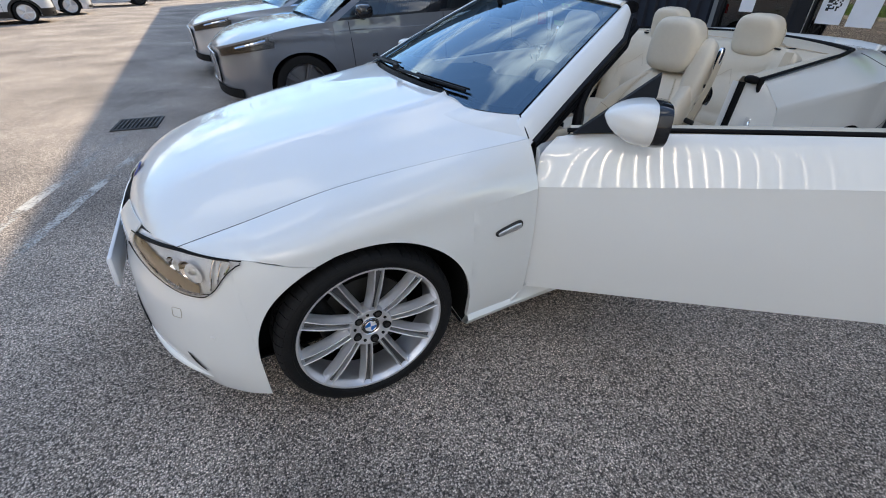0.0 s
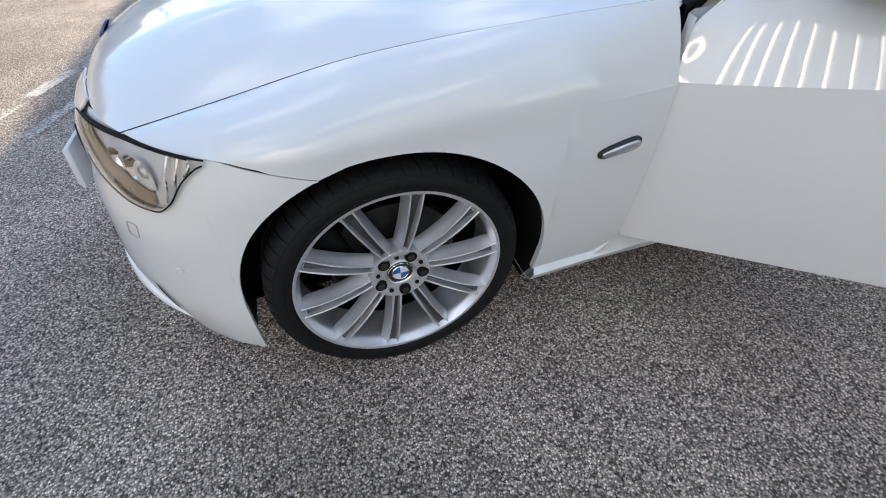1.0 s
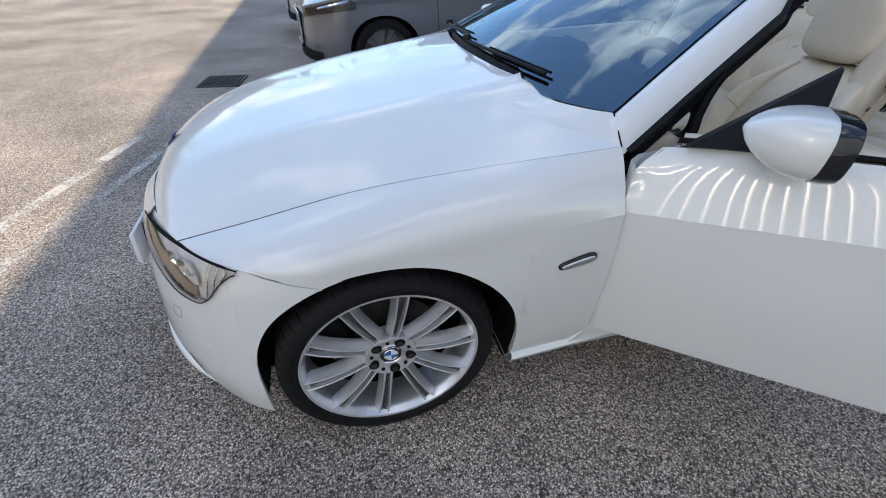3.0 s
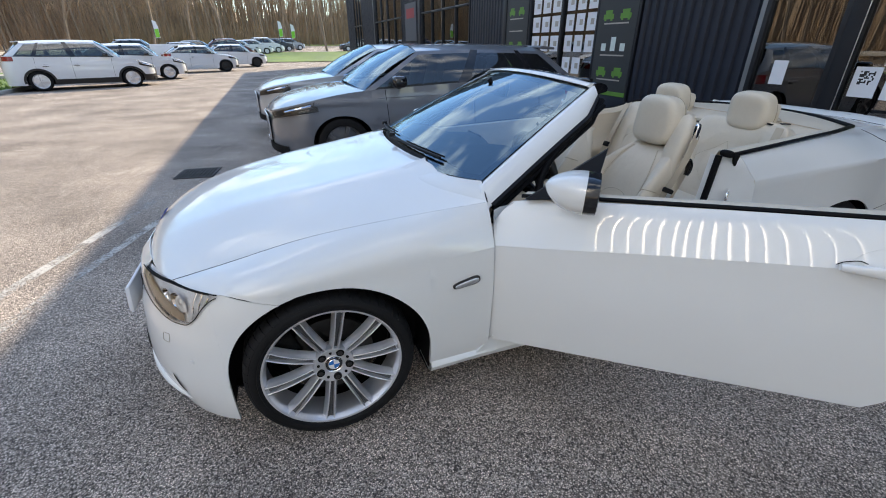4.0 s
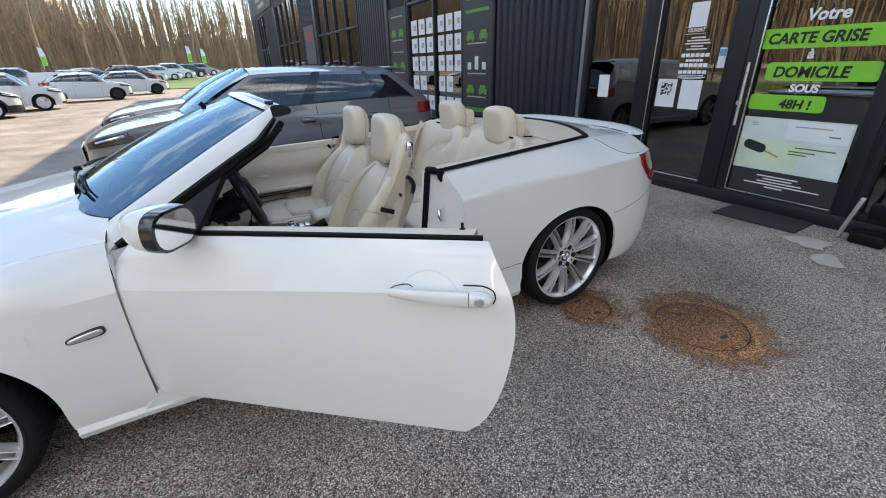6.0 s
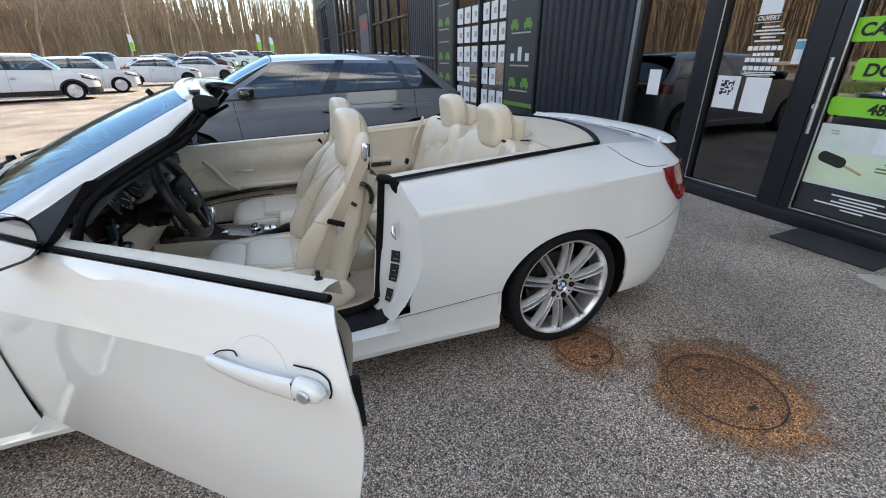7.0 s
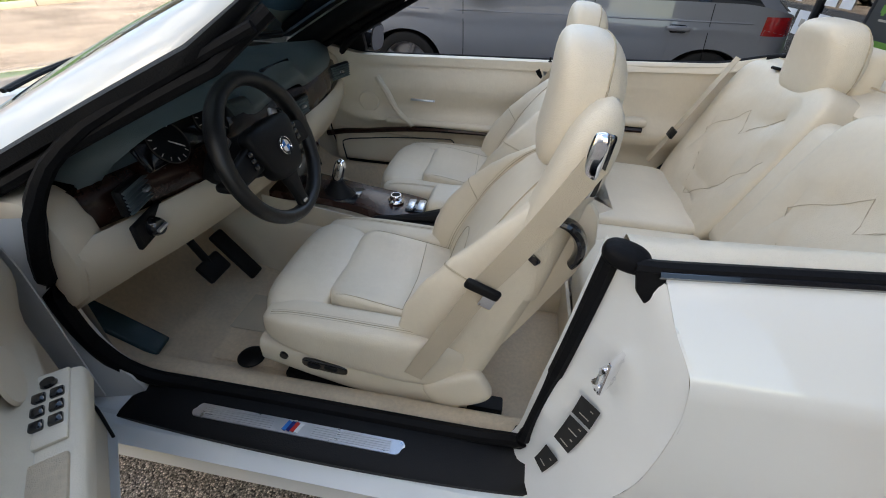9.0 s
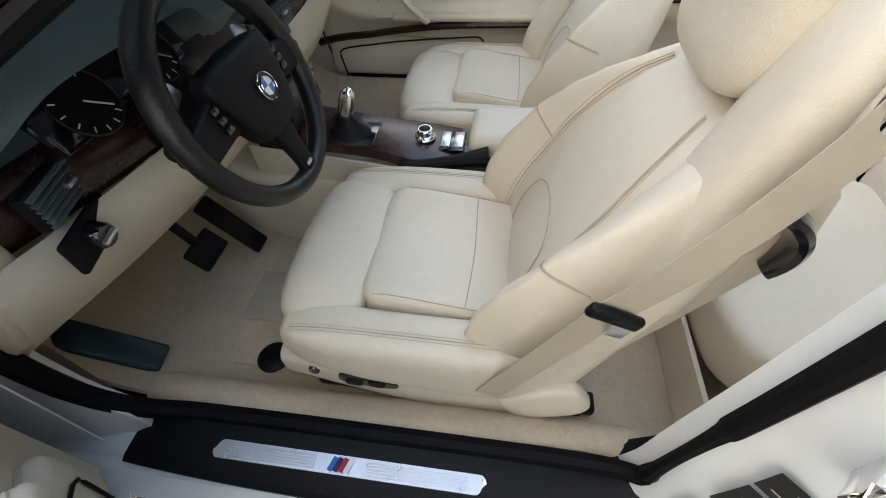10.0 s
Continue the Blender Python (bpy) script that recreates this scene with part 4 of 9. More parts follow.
for s in (-1, 1):
    rows = []
    for u in lin(0.54, 1.0, 18):
        ahead = 0.11 * (1 - ((u - 0.54) / 0.46) ** 4)
        a, b = Vector(hood_pt(s * u, 1.0 - ahead)), Vector(ws_pt(s * u * 0.995, ws_low(u) - 0.012))
        b.z += 0.003
        mid = a.lerp(b, 0.5) + Vector((0, 0, 0.001))
        rows.append([tuple(a + Vector((0.002, 0, -0.003))), tuple(a.lerp(mid, 0.5)), tuple(mid), tuple(mid.lerp(b, 0.5)), tuple(b)])
    sc_ = part("scuttle_corner", grid(rows), M_paint, car, "white corner at the foot of the pillar", thick=0.001, flat_angle=60)
    part("bonnet_seam", tube([(x, y, z + 0.002) for x, y, z in rows[-1]], 0.0022, 6), M_seal, sc_, "dark seam beside the pillar")
wind = part("windscreen", grid([[ws_pt(u, ws_low(u) + (0.965 - ws_low(u)) * v) for u in lin(-0.99, 0.99, 33)] for v in lin(0, 1, 16)]), M_wind, car, "clear windscreen reflecting the sky")
wind.visible_shadow = False
part("frit_band", grid([[(lambda p: (p[0] + 0.004, p[1], p[2] - 0.004))(ws_pt(u, ws_low(u) + v)) for u in lin(-0.955, 0.955, 33)] for v in (-0.004, 0.022, 0.048)]), M_blackp, wind, "black edge print")
part("frit_band", grid([[(lambda p: (p[0] + 0.004, p[1], p[2] - 0.004))(ws_pt(u, v)) for u in lin(-0.955, 0.955, 25)] for v in (0.90, 0.97)]), M_blackp, wind, "black edge print")
for s in (-1, 1):
    part("frit_band", grid([[(lambda p: (p[0] + 0.004, p[1], p[2] - 0.004))(ws_pt(s * u, v)) for u in (0.945, 0.995)] for v in lin(0.03, 0.97, 16)]), M_blackp, wind, "black edge print")
for s in (-1, 1):
    rings, inner = [], []
    for v in lin(-0.20, 1.0, 18):
        x, y, z = ws_pt(s, max(v, 0))
        if v < 0:
            x, z, y = x + v * 0.35, z + v * 0.55, y * (1 - v * 0.42)
        w = 0.030 + 0.010 * max(0, 1 - 4 * max(v, 0))
        # outer skin: from the glass edge round to the door seal
        sec = [(-0.010, 0.004, -0.004), (0.0, 0.022, 0.000), (0.0, 0.046, -0.018), (0.0, 0.070, -0.048), (0.0, 0.082, -0.072), (0.005, 0.070, -0.084), (0.0, 0.020, -0.050), (-0.005, -0.010, -0.020)]
        end = 1 - 0.45 * max(0.0, (v - 0.86) / 0.14)
        rings.append([(x + a * end, y + s * b * end, z + c * end) for a, b, c in sec])
        sec2 = [(0.004, 0.070, -0.058), (0.014, 0.088, -0.066), (0.020, 0.084, -0.086), (0.024, 0.048, -0.092), (0.020, 0.008, -0.074), (0.006, -0.018, -0.040), (0.0, -0.012, -0.014), (0.0, 0.034, -0.044)]
        inner.append([(x + a * end, y + s * b * end, z + c * end) for a, b, c in sec2])
    pil = part("windscreen_pillar", loft(rings, flip=s < 0), M_paint, car, "white windscreen pillar with black inner trim", flat_angle=60)
    part("pillar_trim", loft(inner[3:], flip=s < 0), M_blackp, pil, "black inner pillar trim", flat_angle=60)
    part("door_seal", tube([(r[5][0] + 0.03, r[5][1] - s * 0.004, r[5][2] - 0.014) for r in rings[2:]], 0.014, 8), M_seal, pil, "black rubber door seal")
top, topin = [], []
for u in lin(-1, 1, 25):
    x, y, z = ws_pt(u, 1.0)
    sec = [(-0.03, -0.002), (-0.016, 0.008), (-0.004, 0.010), (0.006, 0.008), (0.009, 0.002), (0.004, -0.010), (-0.01, -0.012)]
    top.append([(x + a, y, z + b) for a, b in sec])
    sec = [(-0.020, -0.026), (0.006, 0.005), (0.022, 0.010), (0.046, 0.009), (0.074, 0.0), (0.086, -0.014), (0.080, -0.030), (0.03, -0.040), (-0.03, -0.034)]
    topin.append([(x + a, y * 1.005, z + b) for a, b in sec])
hd = part("windscreen_header", loft(top, flip=True), M_paint, car, "white windscreen header", flat_angle=60)
part("header_trim", loft(topin, flip=True), M_gloss, hd, "black header trim with roof latch", flat_angle=60)
for y in (-0.37, 0.37):
    part("roof_catch", xf(rbox(0.035, 0.06, 0.016, 0.005), Matrix.Translation((1.285, y * 1.25, 1.262))), M_gloss, hd, "roof catch")
mirror_in = part("interior_mirror", xf(rbox(0.03, 0.235, 0.072, 0.014, 3), Matrix.Translation((1.075, 0.02, 1.195)) @ pose(0, 0, 0, 0, 12, 4)), M_blackp, car, "black interior mirror on the windscreen")
part("mirror_glass", xf(rbox(0.004, 0.215, 0.056, 0.002), Matrix.Translation((1.0915, 0.0205, 1.1925)) @ pose(0, 0, 0, 0, 12, 4)), M_chrome, mirror_in, "mirror glass")
part("mirror_stem", tube([(1.06, 0.02, 1.21), (1.03, 0.02, 1.245)], 0.012, 8), M_blackp, mirror_in)
# cowl and wipers
cowl = []
for u in lin(-1, 1, 25):
    a = hood_pt(u * 0.60, 1.0)
    b = ws_pt(u * 0.66, 0.03)
    cowl.append([(a[0] - 0.01, a[1], a[2] - 0.030), (a[0] + 0.012, a[1], a[2] - 0.022), (b[0], b[1], b[2] - 0.010)])
cw = part("cowl_panel", grid(cowl), M_blackp, car, "black plastic cowl below the windscreen", thick=0.006)
for y0, y1, off in ((-0.02, -0.50, 0.08), (0.50, 0.02, 0.10)):
    p = [(lambda q: (q[0] - 0.012, q[1], q[2] + 0.016))(ws_pt(y / 0.74, v)) for y, v in zip(lin(y0, y1, 10), lin(0.02, off * 0.3 + 0.02, 10))]
    wp = part("wiper", tube(p, 0.006, 6), M_blackp, car, "black wiper arm and blade")
    p2 = [(x + 0.018, y, z + 0.002) for x, y, z in p[3:]]
    part("wiper_blade", tube(p2, 0.004, 6), M_seal, wp)
    part("wiper_cap", xf(lathe([(0.0001, 0.02), (0.014, 0.018), (0.018, 0.0)], 14, "z"), Matrix.Translation(p[0])), M_blackp, wp)

# ---------------------------------------------------------------- doors
HINGE = Vector((0.675, -0.835, 0.6))
DOOR_TY = sp([(0.6, 0.796), (0.9, 0.800), (1.3, 0.805), (1.95, 0.811)])
DOOR_TZ = sp([(0.6, 0.868), (0.74, 0.889), (1.3, 0.915), (1.95, 0.934)])
D_FRONT = sp([(0.27, 0.651), (0.6, 0.649), (0.72, 0.652), (0.80, 0.672), (0.86, 0.715), (0.90, 0.76)])
D_REAR = sp([(0.27, 1.79), (0.31, 1.825), (0.343, 1.875), (0.38, 1.915), (0.44, 1.952), (0.60, 2.003), (0.72, 2.02), (0.80, 2.015), (0.87, 1.982), (0.94, 1.94)])
D_BOT = 0.268


def door_bottom(k):
    return 0.268 + 0.075 * k



def door_shell(s):
    """The outer skin of a closed door, in car space."""
    ups, lows = [], []
    for k in lin(0, 1, 44):
        x = 0.64 + (2.02 - 0.64) * k
        up, low = column(x, DOOR_TY(x), DOOR_TZ(x), door_bottom(k))
        def place(p):
            a, b = D_FRONT(p[2]), D_REAR(p[2])
            xx = a + (b - a) * k
            return (xx, p[1], p[2])
        ups.append([place(p) for p in up])
        lows.append([place(p) for p in low])
    return join(grid(ups), grid(lows))


def build_door(s, m):
    """One door, built closed and turned about its hinge by m. s: -1 left, 1 right."""
    d = new("door")
    d.empty_display_size = 0.1
    d.parent = car
    d.matrix_basis = m
    d["label"] = "open white car door with cream door card" if s < 0 else "closed car door with cream door card"
    F = (lambda g: g) if s < 0 else far_side
    shell = door_shell(s)
    part("door_skin", F(shell), M_paint, d, "white painted door skin", thick=0.004, flat_angle=50)
    # edges of the door: rear edge, front edge and bottom, back to the inner card
    zs = lin(0.345, 0.912, 18)
    def yout(x, z):
        zc = CREASE(x)
        if z <= zc:
            return half_width(x, z)
        t = (z - zc) / (DOOR_TZ(x) - zc)
        return half_width(x, zc) + (DOOR_TY(x) - half_width(x, zc)) * shoulder(t)
    rear = [[(D_REAR(z) - 0.002, -yout(D_REAR(z), z) + 0.004, z), (D_REAR(z) - 0.030, -yout(D_REAR(z), z) + 0.03, z), (D_REAR(z) - 0.150, -0.74, z)] for z in zs]
    part("door_edge", F(grid(rear)), M_jamb, d, "white rear edge of the door with latch", thick=0.003)
    front = [[(D_FRONT(z) + 0.002, -yout(D_FRONT(z), z) + 0.004, z), (D_FRONT(z) + 0.03, -0.78, z), (D_FRONT(z) + 0.10, -0.70, z)] for z in lin(0.345, DOOR_TZ(0.66) - 0.006, 18)]
    part("door_edge", F(grid(front)), M_jamb, d, "white front edge of the door", thick=0.003)
    bot = [[(x, -half_width(x, zb) + 0.002, zb), (x, -0.70, zb + 0.006)] for x, zb in [(x, door_bottom((x - 0.651) / 1.22)) for x in lin(0.66, 1.86, 10)]]
    part("door_edge", F(grid(bot)), M_jamb, d, "white bottom edge of the door", thick=0.003)
    rub = [(D_REAR(z) - 0.150, -0.735, z) for z in lin(0.36, 0.905, 24)]
    part("door_seal", F(tube(rub, 0.012, 8)), M_seal, d, "black rubber seal")
    # inner card, with pocket, armrest and wood strip
    card = []
    for k in lin(0, 1, 30):
        x = 0.77 + (1.90 - 0.77) * k
        zt = DOOR_TZ(x) - 0.005
        col = []
        for t in lin(0, 1, 22):
            z = zt + (0.30 + 0.06 * k - zt) * t
            y = 0.735 - 0.030 * math.sin(math.pi * min(1, t * 2.2)) ** 2 * (1 if t < 0.45 else 0)
            y -= 0.055 * math.exp(-((z - 0.63) / 0.045) ** 2) * min(1, k * 5, (1 - k) * 5)
            y -= 0.030 * math.exp(-((z - 0.42) / 0.09) ** 2) * min(1, k * 4, (1 - k) * 4)
            col.append((min(x, D_REAR(max(z, 0.27)) - 0.13), -y, z))
        card.append(col)
    dc = part("door_card", F(grid(card)), M_beige, d, "cream leather door card", flat_angle=60)
    cap = [[(x, -(DOOR_TY(x) - 0.012), DOOR_TZ(x) - 0.004), (x, -(DOOR_TY(x) - 0.02), DOOR_TZ(x) + 0.006), (x, -0.765, DOOR_TZ(x) + 0.010), (x, -0.735, DOOR_TZ(x) + 0.006), (x, -0.728, DOOR_TZ(x) - 0.03)] for x in lin(0.77, 1.90, 24)]
    part("door_sill_top", F(grid(cap)), M_beige, dc, "cream padded top of the door", flat_angle=60)
    slot = [(x, -(DOOR_TY(x) - 0.013), DOOR_TZ(x) + 0.004) for x in lin(0.76, 1.925, 24)]
    part("window_seal", F(tube(slot, 0.0085, 8, flat=0.9)), M_seal, d, "black window seal along the top of the door")
    WOOD = smooth_path([(0.81, -0.690, 0.488), (0.95, -0.686, 0.535), (1.10, -0.682, 0.567), (1.40, -0.684, 0.598), (1.76, -0.700, 0.602)] if s > 0 else [(0.80, -0.716, 0.690), (1.10, -0.690, 0.705), (1.40, -0.688, 0.706), (1.76, -0.716, 0.690)], 30)
    if s > 0:
        part("wood_strip", F(tube(WOOD, 0.017, 8, flat=0.85)), M_wood, dc, "dark wood strip")
    if s > 0:
        part("door_pull", F(tube(smooth_path([(1.08, -0.715, 0.82), (1.132, -0.675, 0.774), (1.185, -0.660, 0.69), (1.258, -0.672, 0.612)], 16), 0.014, 8)), M_beige, dc, "cream pull handle")
    if s > 0:
        part("door_release", F(tube(smooth_path([(1.25, -0.690, 0.740), (1.305, -0.672, 0.745), (1.36, -0.690, 0.740)], 10), 0.009, 8, flat=0.6)), M_alu, dc, "aluminium door release")
    part("speaker_cover", F(xf(lathe([(0.0001, -0.002), (0.045, -0.002), (0.05, 0.002)], 28, "y"), Matrix.Translation((1.035, -0.700, 0.708)) @ pose(0, 0, 0, 180))), M_beigep, dc, "round cream speaker cover")
    part("map_pocket", F(xf(rbox(0.52, 0.05, 0.17, 0.03, 3), Matrix.Translation((1.10, -0.715, 0.44)))), M_beigep, dc, "cream map pocket")
    part("pocket_gap", F(tube(smooth_path([(0.90, -0.686, 0.355), (0.885, -0.686, 0.455), (1.1, -0.682, 0.520), (1.44, -0.684, 0.548), (1.47, -0.684, 0.50), (1.42, -0.684, 0.38)], 30), 0.0035, 6)), M_blackp, dc, "dark pocket gap")
    # armrest panel with switches
    arm = part("armrest", F(xf(rbox(0.56, 0.10 if s < 0 else 0.07, 0.05 if s < 0 else 0.035, 0.016, 3), Matrix.Translation((1.26, -0.680, 0.621) if s < 0 else (1.40, -0.700, 0.628)))), M_beige, dc, "cream armrest with window switches")
    if s < 0:
        sw = part("switch_panel", F(xf(rbox(0.16, 0.052, 0.008, 0.003), Matrix.Translation((1.07, -0.675, 0.648)))), M_beigep, dc, "cream switch panel")
    if s < 0:
        for k, (dx, dy) in enumerate(((-0.05, 0.0), (-0.022, -0.012), (-0.022, 0.012), (0.008, -0.012), (0.008, 0.012), (0.038, -0.012), (0.038, 0.012))):
            part("window_switch", F(xf(rbox(0.020, 0.019, 0.008, 0.003) if k else lathe([(0.0001, 0.006), (0.010, 0.006), (0.012, 0.0)], 16, "z"), Matrix.Translation((1.07 + dx, -0.675 + dy, 0.654)))), M_gloss, dc, "black window switch")
    if s < 0:
        part("grab_recess", F(xf(rbox(0.13, 0.05, 0.012, 0.005), Matrix.Translation((1.24, -0.672, 0.6465)))), M_tan, dc, "recessed grab handle")
    part("lock_pin", F(xf(lathe([(0.0001, 0.014), (0.004, 0.014), (0.0045, 0.010), (0.004, 0.0), (0.008, -0.002), (0.009, -0.006)], 14, "z"), Matrix.Translation((1.86, -0.745, DOOR_TZ(1.86) + 0.012)))), M_blackp, d, "black lock pin")
    lat = part("latch_plate", F(xf(rbox(0.012, 0.045, 0.13, 0.004), Matrix.Translation((1.938, -0.80, 0.70)) @ pose(0, 0, 0, 0, 0, -42))), M_blackp, d, "black door latch")
    # outer handle
    hz = 0.812
    hx0, hx1 = 1.69, 1.962
    def yo(x, z):
        return half_width(x, min(z, CREASE(x)))
    rings = []
    for t in lin(0, 1, 18):
        x = hx0 + (hx1 - hx0 - 0.055) * t
        out = 0.004 + 0.020 * math.sin(math.pi * min(1, 0.10 + t * 0.62)) ** 0.7
        hh = 0.009 + 0.0125 * t ** 0.6
        y = -(yo(x, hz) + out)
        rings.append([(x, y + a * 0.009 / 0.02, hz + b * hh / 0.02) for a, b in ring(0.04, 0.04, 0.016, 4)])
    hn = part("door_handle", F(loft(rings)), M_paint, d, "white pull handle")
    cap_rings = []
    for t in lin(0, 1, 8):
        x = hx1 - 0.053 + 0.056 * t
        k = math.sqrt(max(0.0, 1 - max(0, t - 0.4) ** 2 / 0.36))
        y = -(yo(x, hz) + 0.014)
        cap_rings.append([(x, y + a * (0.3 + 0.7 * k) * 0.9, hz + b * (0.05 + 0.95 * k)) for a, b in ring(0.036, 0.043, 0.017, 4)])
    hc = part("handle_cap", F(loft(cap_rings)), M_paint, hn, "white handle cap")
    if s < 0:
        part("key_lock", F(xf(lathe([(0.0001, -0.001), (0.011, -0.001), (0.0125, 0.003)], 20, "y"), Matrix.Translation((hx1 - 0.028, -(yo(hx1, hz) + 0.0335), hz)))), M_alu, hn, "round key lock")
    part("handle_gap", F(tube(smooth_path([(hx0 - 0.004, -(yout(hx0, hz) + 0.002), hz), (hx0 + 0.012, -(yout(hx0, hz + 0.009) + 0.003), hz + 0.009), (hx0 + 0.045, -(yout(hx0 + 0.045, hz + 0.016) + 0.003), hz + 0.016), (hx0 + 0.062, -(yout(hx0 + 0.062, hz + 0.011) + 0.006), hz + 0.012)], 14), 0.0014, 5)), M_seal, hn, "dark gap at the handle")
    part("handle_gap", F(tube(smooth_path([(hx1 - 0.075, -(yout(hx1, hz + 0.024) + 0.003), hz + 0.026), (hx1 - 0.03, -(yout(hx1, hz + 0.026) + 0.003), hz + 0.027), (hx1 + 0.003, -(yout(hx1, hz + 0.014) + 0.002), hz + 0.016), (hx1 + 0.008, -(yout(hx1, hz) + 0.002), hz), (hx1 + 0.002, -(yout(hx1, hz - 0.015) + 0.002), hz - 0.016)], 18), 0.0018, 5)), M_seal, hn, "dark gap round the handle cap")
    part("handle_gap", F(tube([(hx1 - 0.055, -(yo(hx1, hz) + 0.026), hz + dz_) for dz_ in lin(-0.019, 0.019, 6)], 0.0012, 5)), M_seal, hn, "dark joint in the handle")
    rows = []
    for u in lin(0, 1, 15):
        x = 1.72 + 0.15 * u
        hgt = 0.052 * math.sin(math.pi * (0.04 + 0.92 * u)) ** 0.6
        z1 = hz + hgt
        rows.append([(x, -(yout(x, hz + hgt * v) + 0.0012 - 0.010 * math.sin(math.pi * v) * math.sin(math.pi * u)), hz + hgt * v) for v in lin(-0.4, 1, 8)])
    part("handle_bowl", F(grid(rows)), M_jamb, hn, "finger bowl behind the handle", flat_angle=80)
    # mirror on a black foot, with the triangular corner piece
    tri_o = [(0.780, 0.894), (1.00, 0.910), (1.015, 0.93), (1.030, 1.03), (1.034, 1.058), (1.022, 1.050)]
    tri_y = [(lambda z: -0.802 + (z - 0.90) * 0.95)(b) for a, b in tri_o]
    lay = [[(a, y - 0.016, b) for (a, b), y in zip(tri_o, tri_y)], [(a, y + 0.016, b) for (a, b), y in zip(tri_o, tri_y)]]
    foot = part("mirror_corner", F(loft(lay)), M_blackp, d, "black triangular mirror base")
    rings = []
    for t in lin(0, 1, 16):
        x = -0.096 + 0.171 * t
        k = math.sin(math.pi * 0.5 * min(1, t * 1.25) ** 0.75) ** 0.9 if t < 0.8 else 1.0
        rings.append([(x, a * (0.06 + 0.94 * k), b * (0.06 + 0.94 * k) + 0.012 * (1 - k)) for a, b in ring(0.190, 0.140, 0.058, 5)])
    mm = Matrix.Translation((0.950, -0.895, 0.966)) @ pose(0, 0, 0, 0, 4, 5) @ Matrix.Scale(0.89, 4)
    mh = part("mirror_housing", F(xf(loft(rings), mm)), M_paint, d, "white door mirror housing", flat_angle=60)
    mr = rings[-1]
    part("mirror_bezel", F(xf(loft([[(0.052, b * 1.012, c * 1.012) for _, b, c in mr], [(0.074, b * 1.012, c * 1.012) for _, b, c in mr], [(0.096, b * 0.97, c * 0.97) for _, b, c in mr], [(0.098, b * 0.9, c * 0.88) for _, b, c in mr]], True), mm)), M_gloss, mh, "black mirror edge")
    part("mirror_glass", F(xf(([(0.0986, b * 0.87, c * 0.84) for _, b, c in mr], [tuple(range(len(mr)))]), mm)), M_chrome, mh, "mirror glass")
    part("mirror_arm", F(xf(rbox(0.07, 0.13, 0.045, 0.015, 3), Matrix.Translation((0.950, -0.835, 0.925)) @ pose(0, 0, 0, -22))), M_blackp, mh, "black mirror arm")
    return d


OPEN = 44.6
build_door(-1, Matrix.Translation(HINGE) @ pose(0, 0, 0, 0, 0, -OPEN) @ pose(0, 0, 0, 0, -2.2) @ Matrix.Translation(-HINGE))
build_door(1, Matrix.Identity(4))

# ---------------------------------------------------------------- cabin
def sq(a, b, c, e1=0.45, e2=0.45, nu=30, nv=18, bend=None):
    """A cushion: a soft-cornered box with half sizes a, b, c; bend moves each point."""
    def pw(v, e):
        return math.copysign(abs(v) ** e, v)
    rows = []
    for j in range(nv + 1):
        t = -math.pi / 2 + math.pi * j / nv
        row = []
        for i in range(nu):
            p = 2 * math.pi * i / nu
            q = (a * pw(math.cos(t), e1) * pw(math.cos(p), e2), b * pw(math.cos(t), e1) * pw(math.sin(p), e2), c * pw(math.sin(t), e1))
            row.append(bend(*q) if bend else q)
        rows.append(row)
    return grid(rows, closed=True)


def piping(pts, r=0.0028):
    return tube(smooth_path(pts, 5 * len(pts)), r, 6)


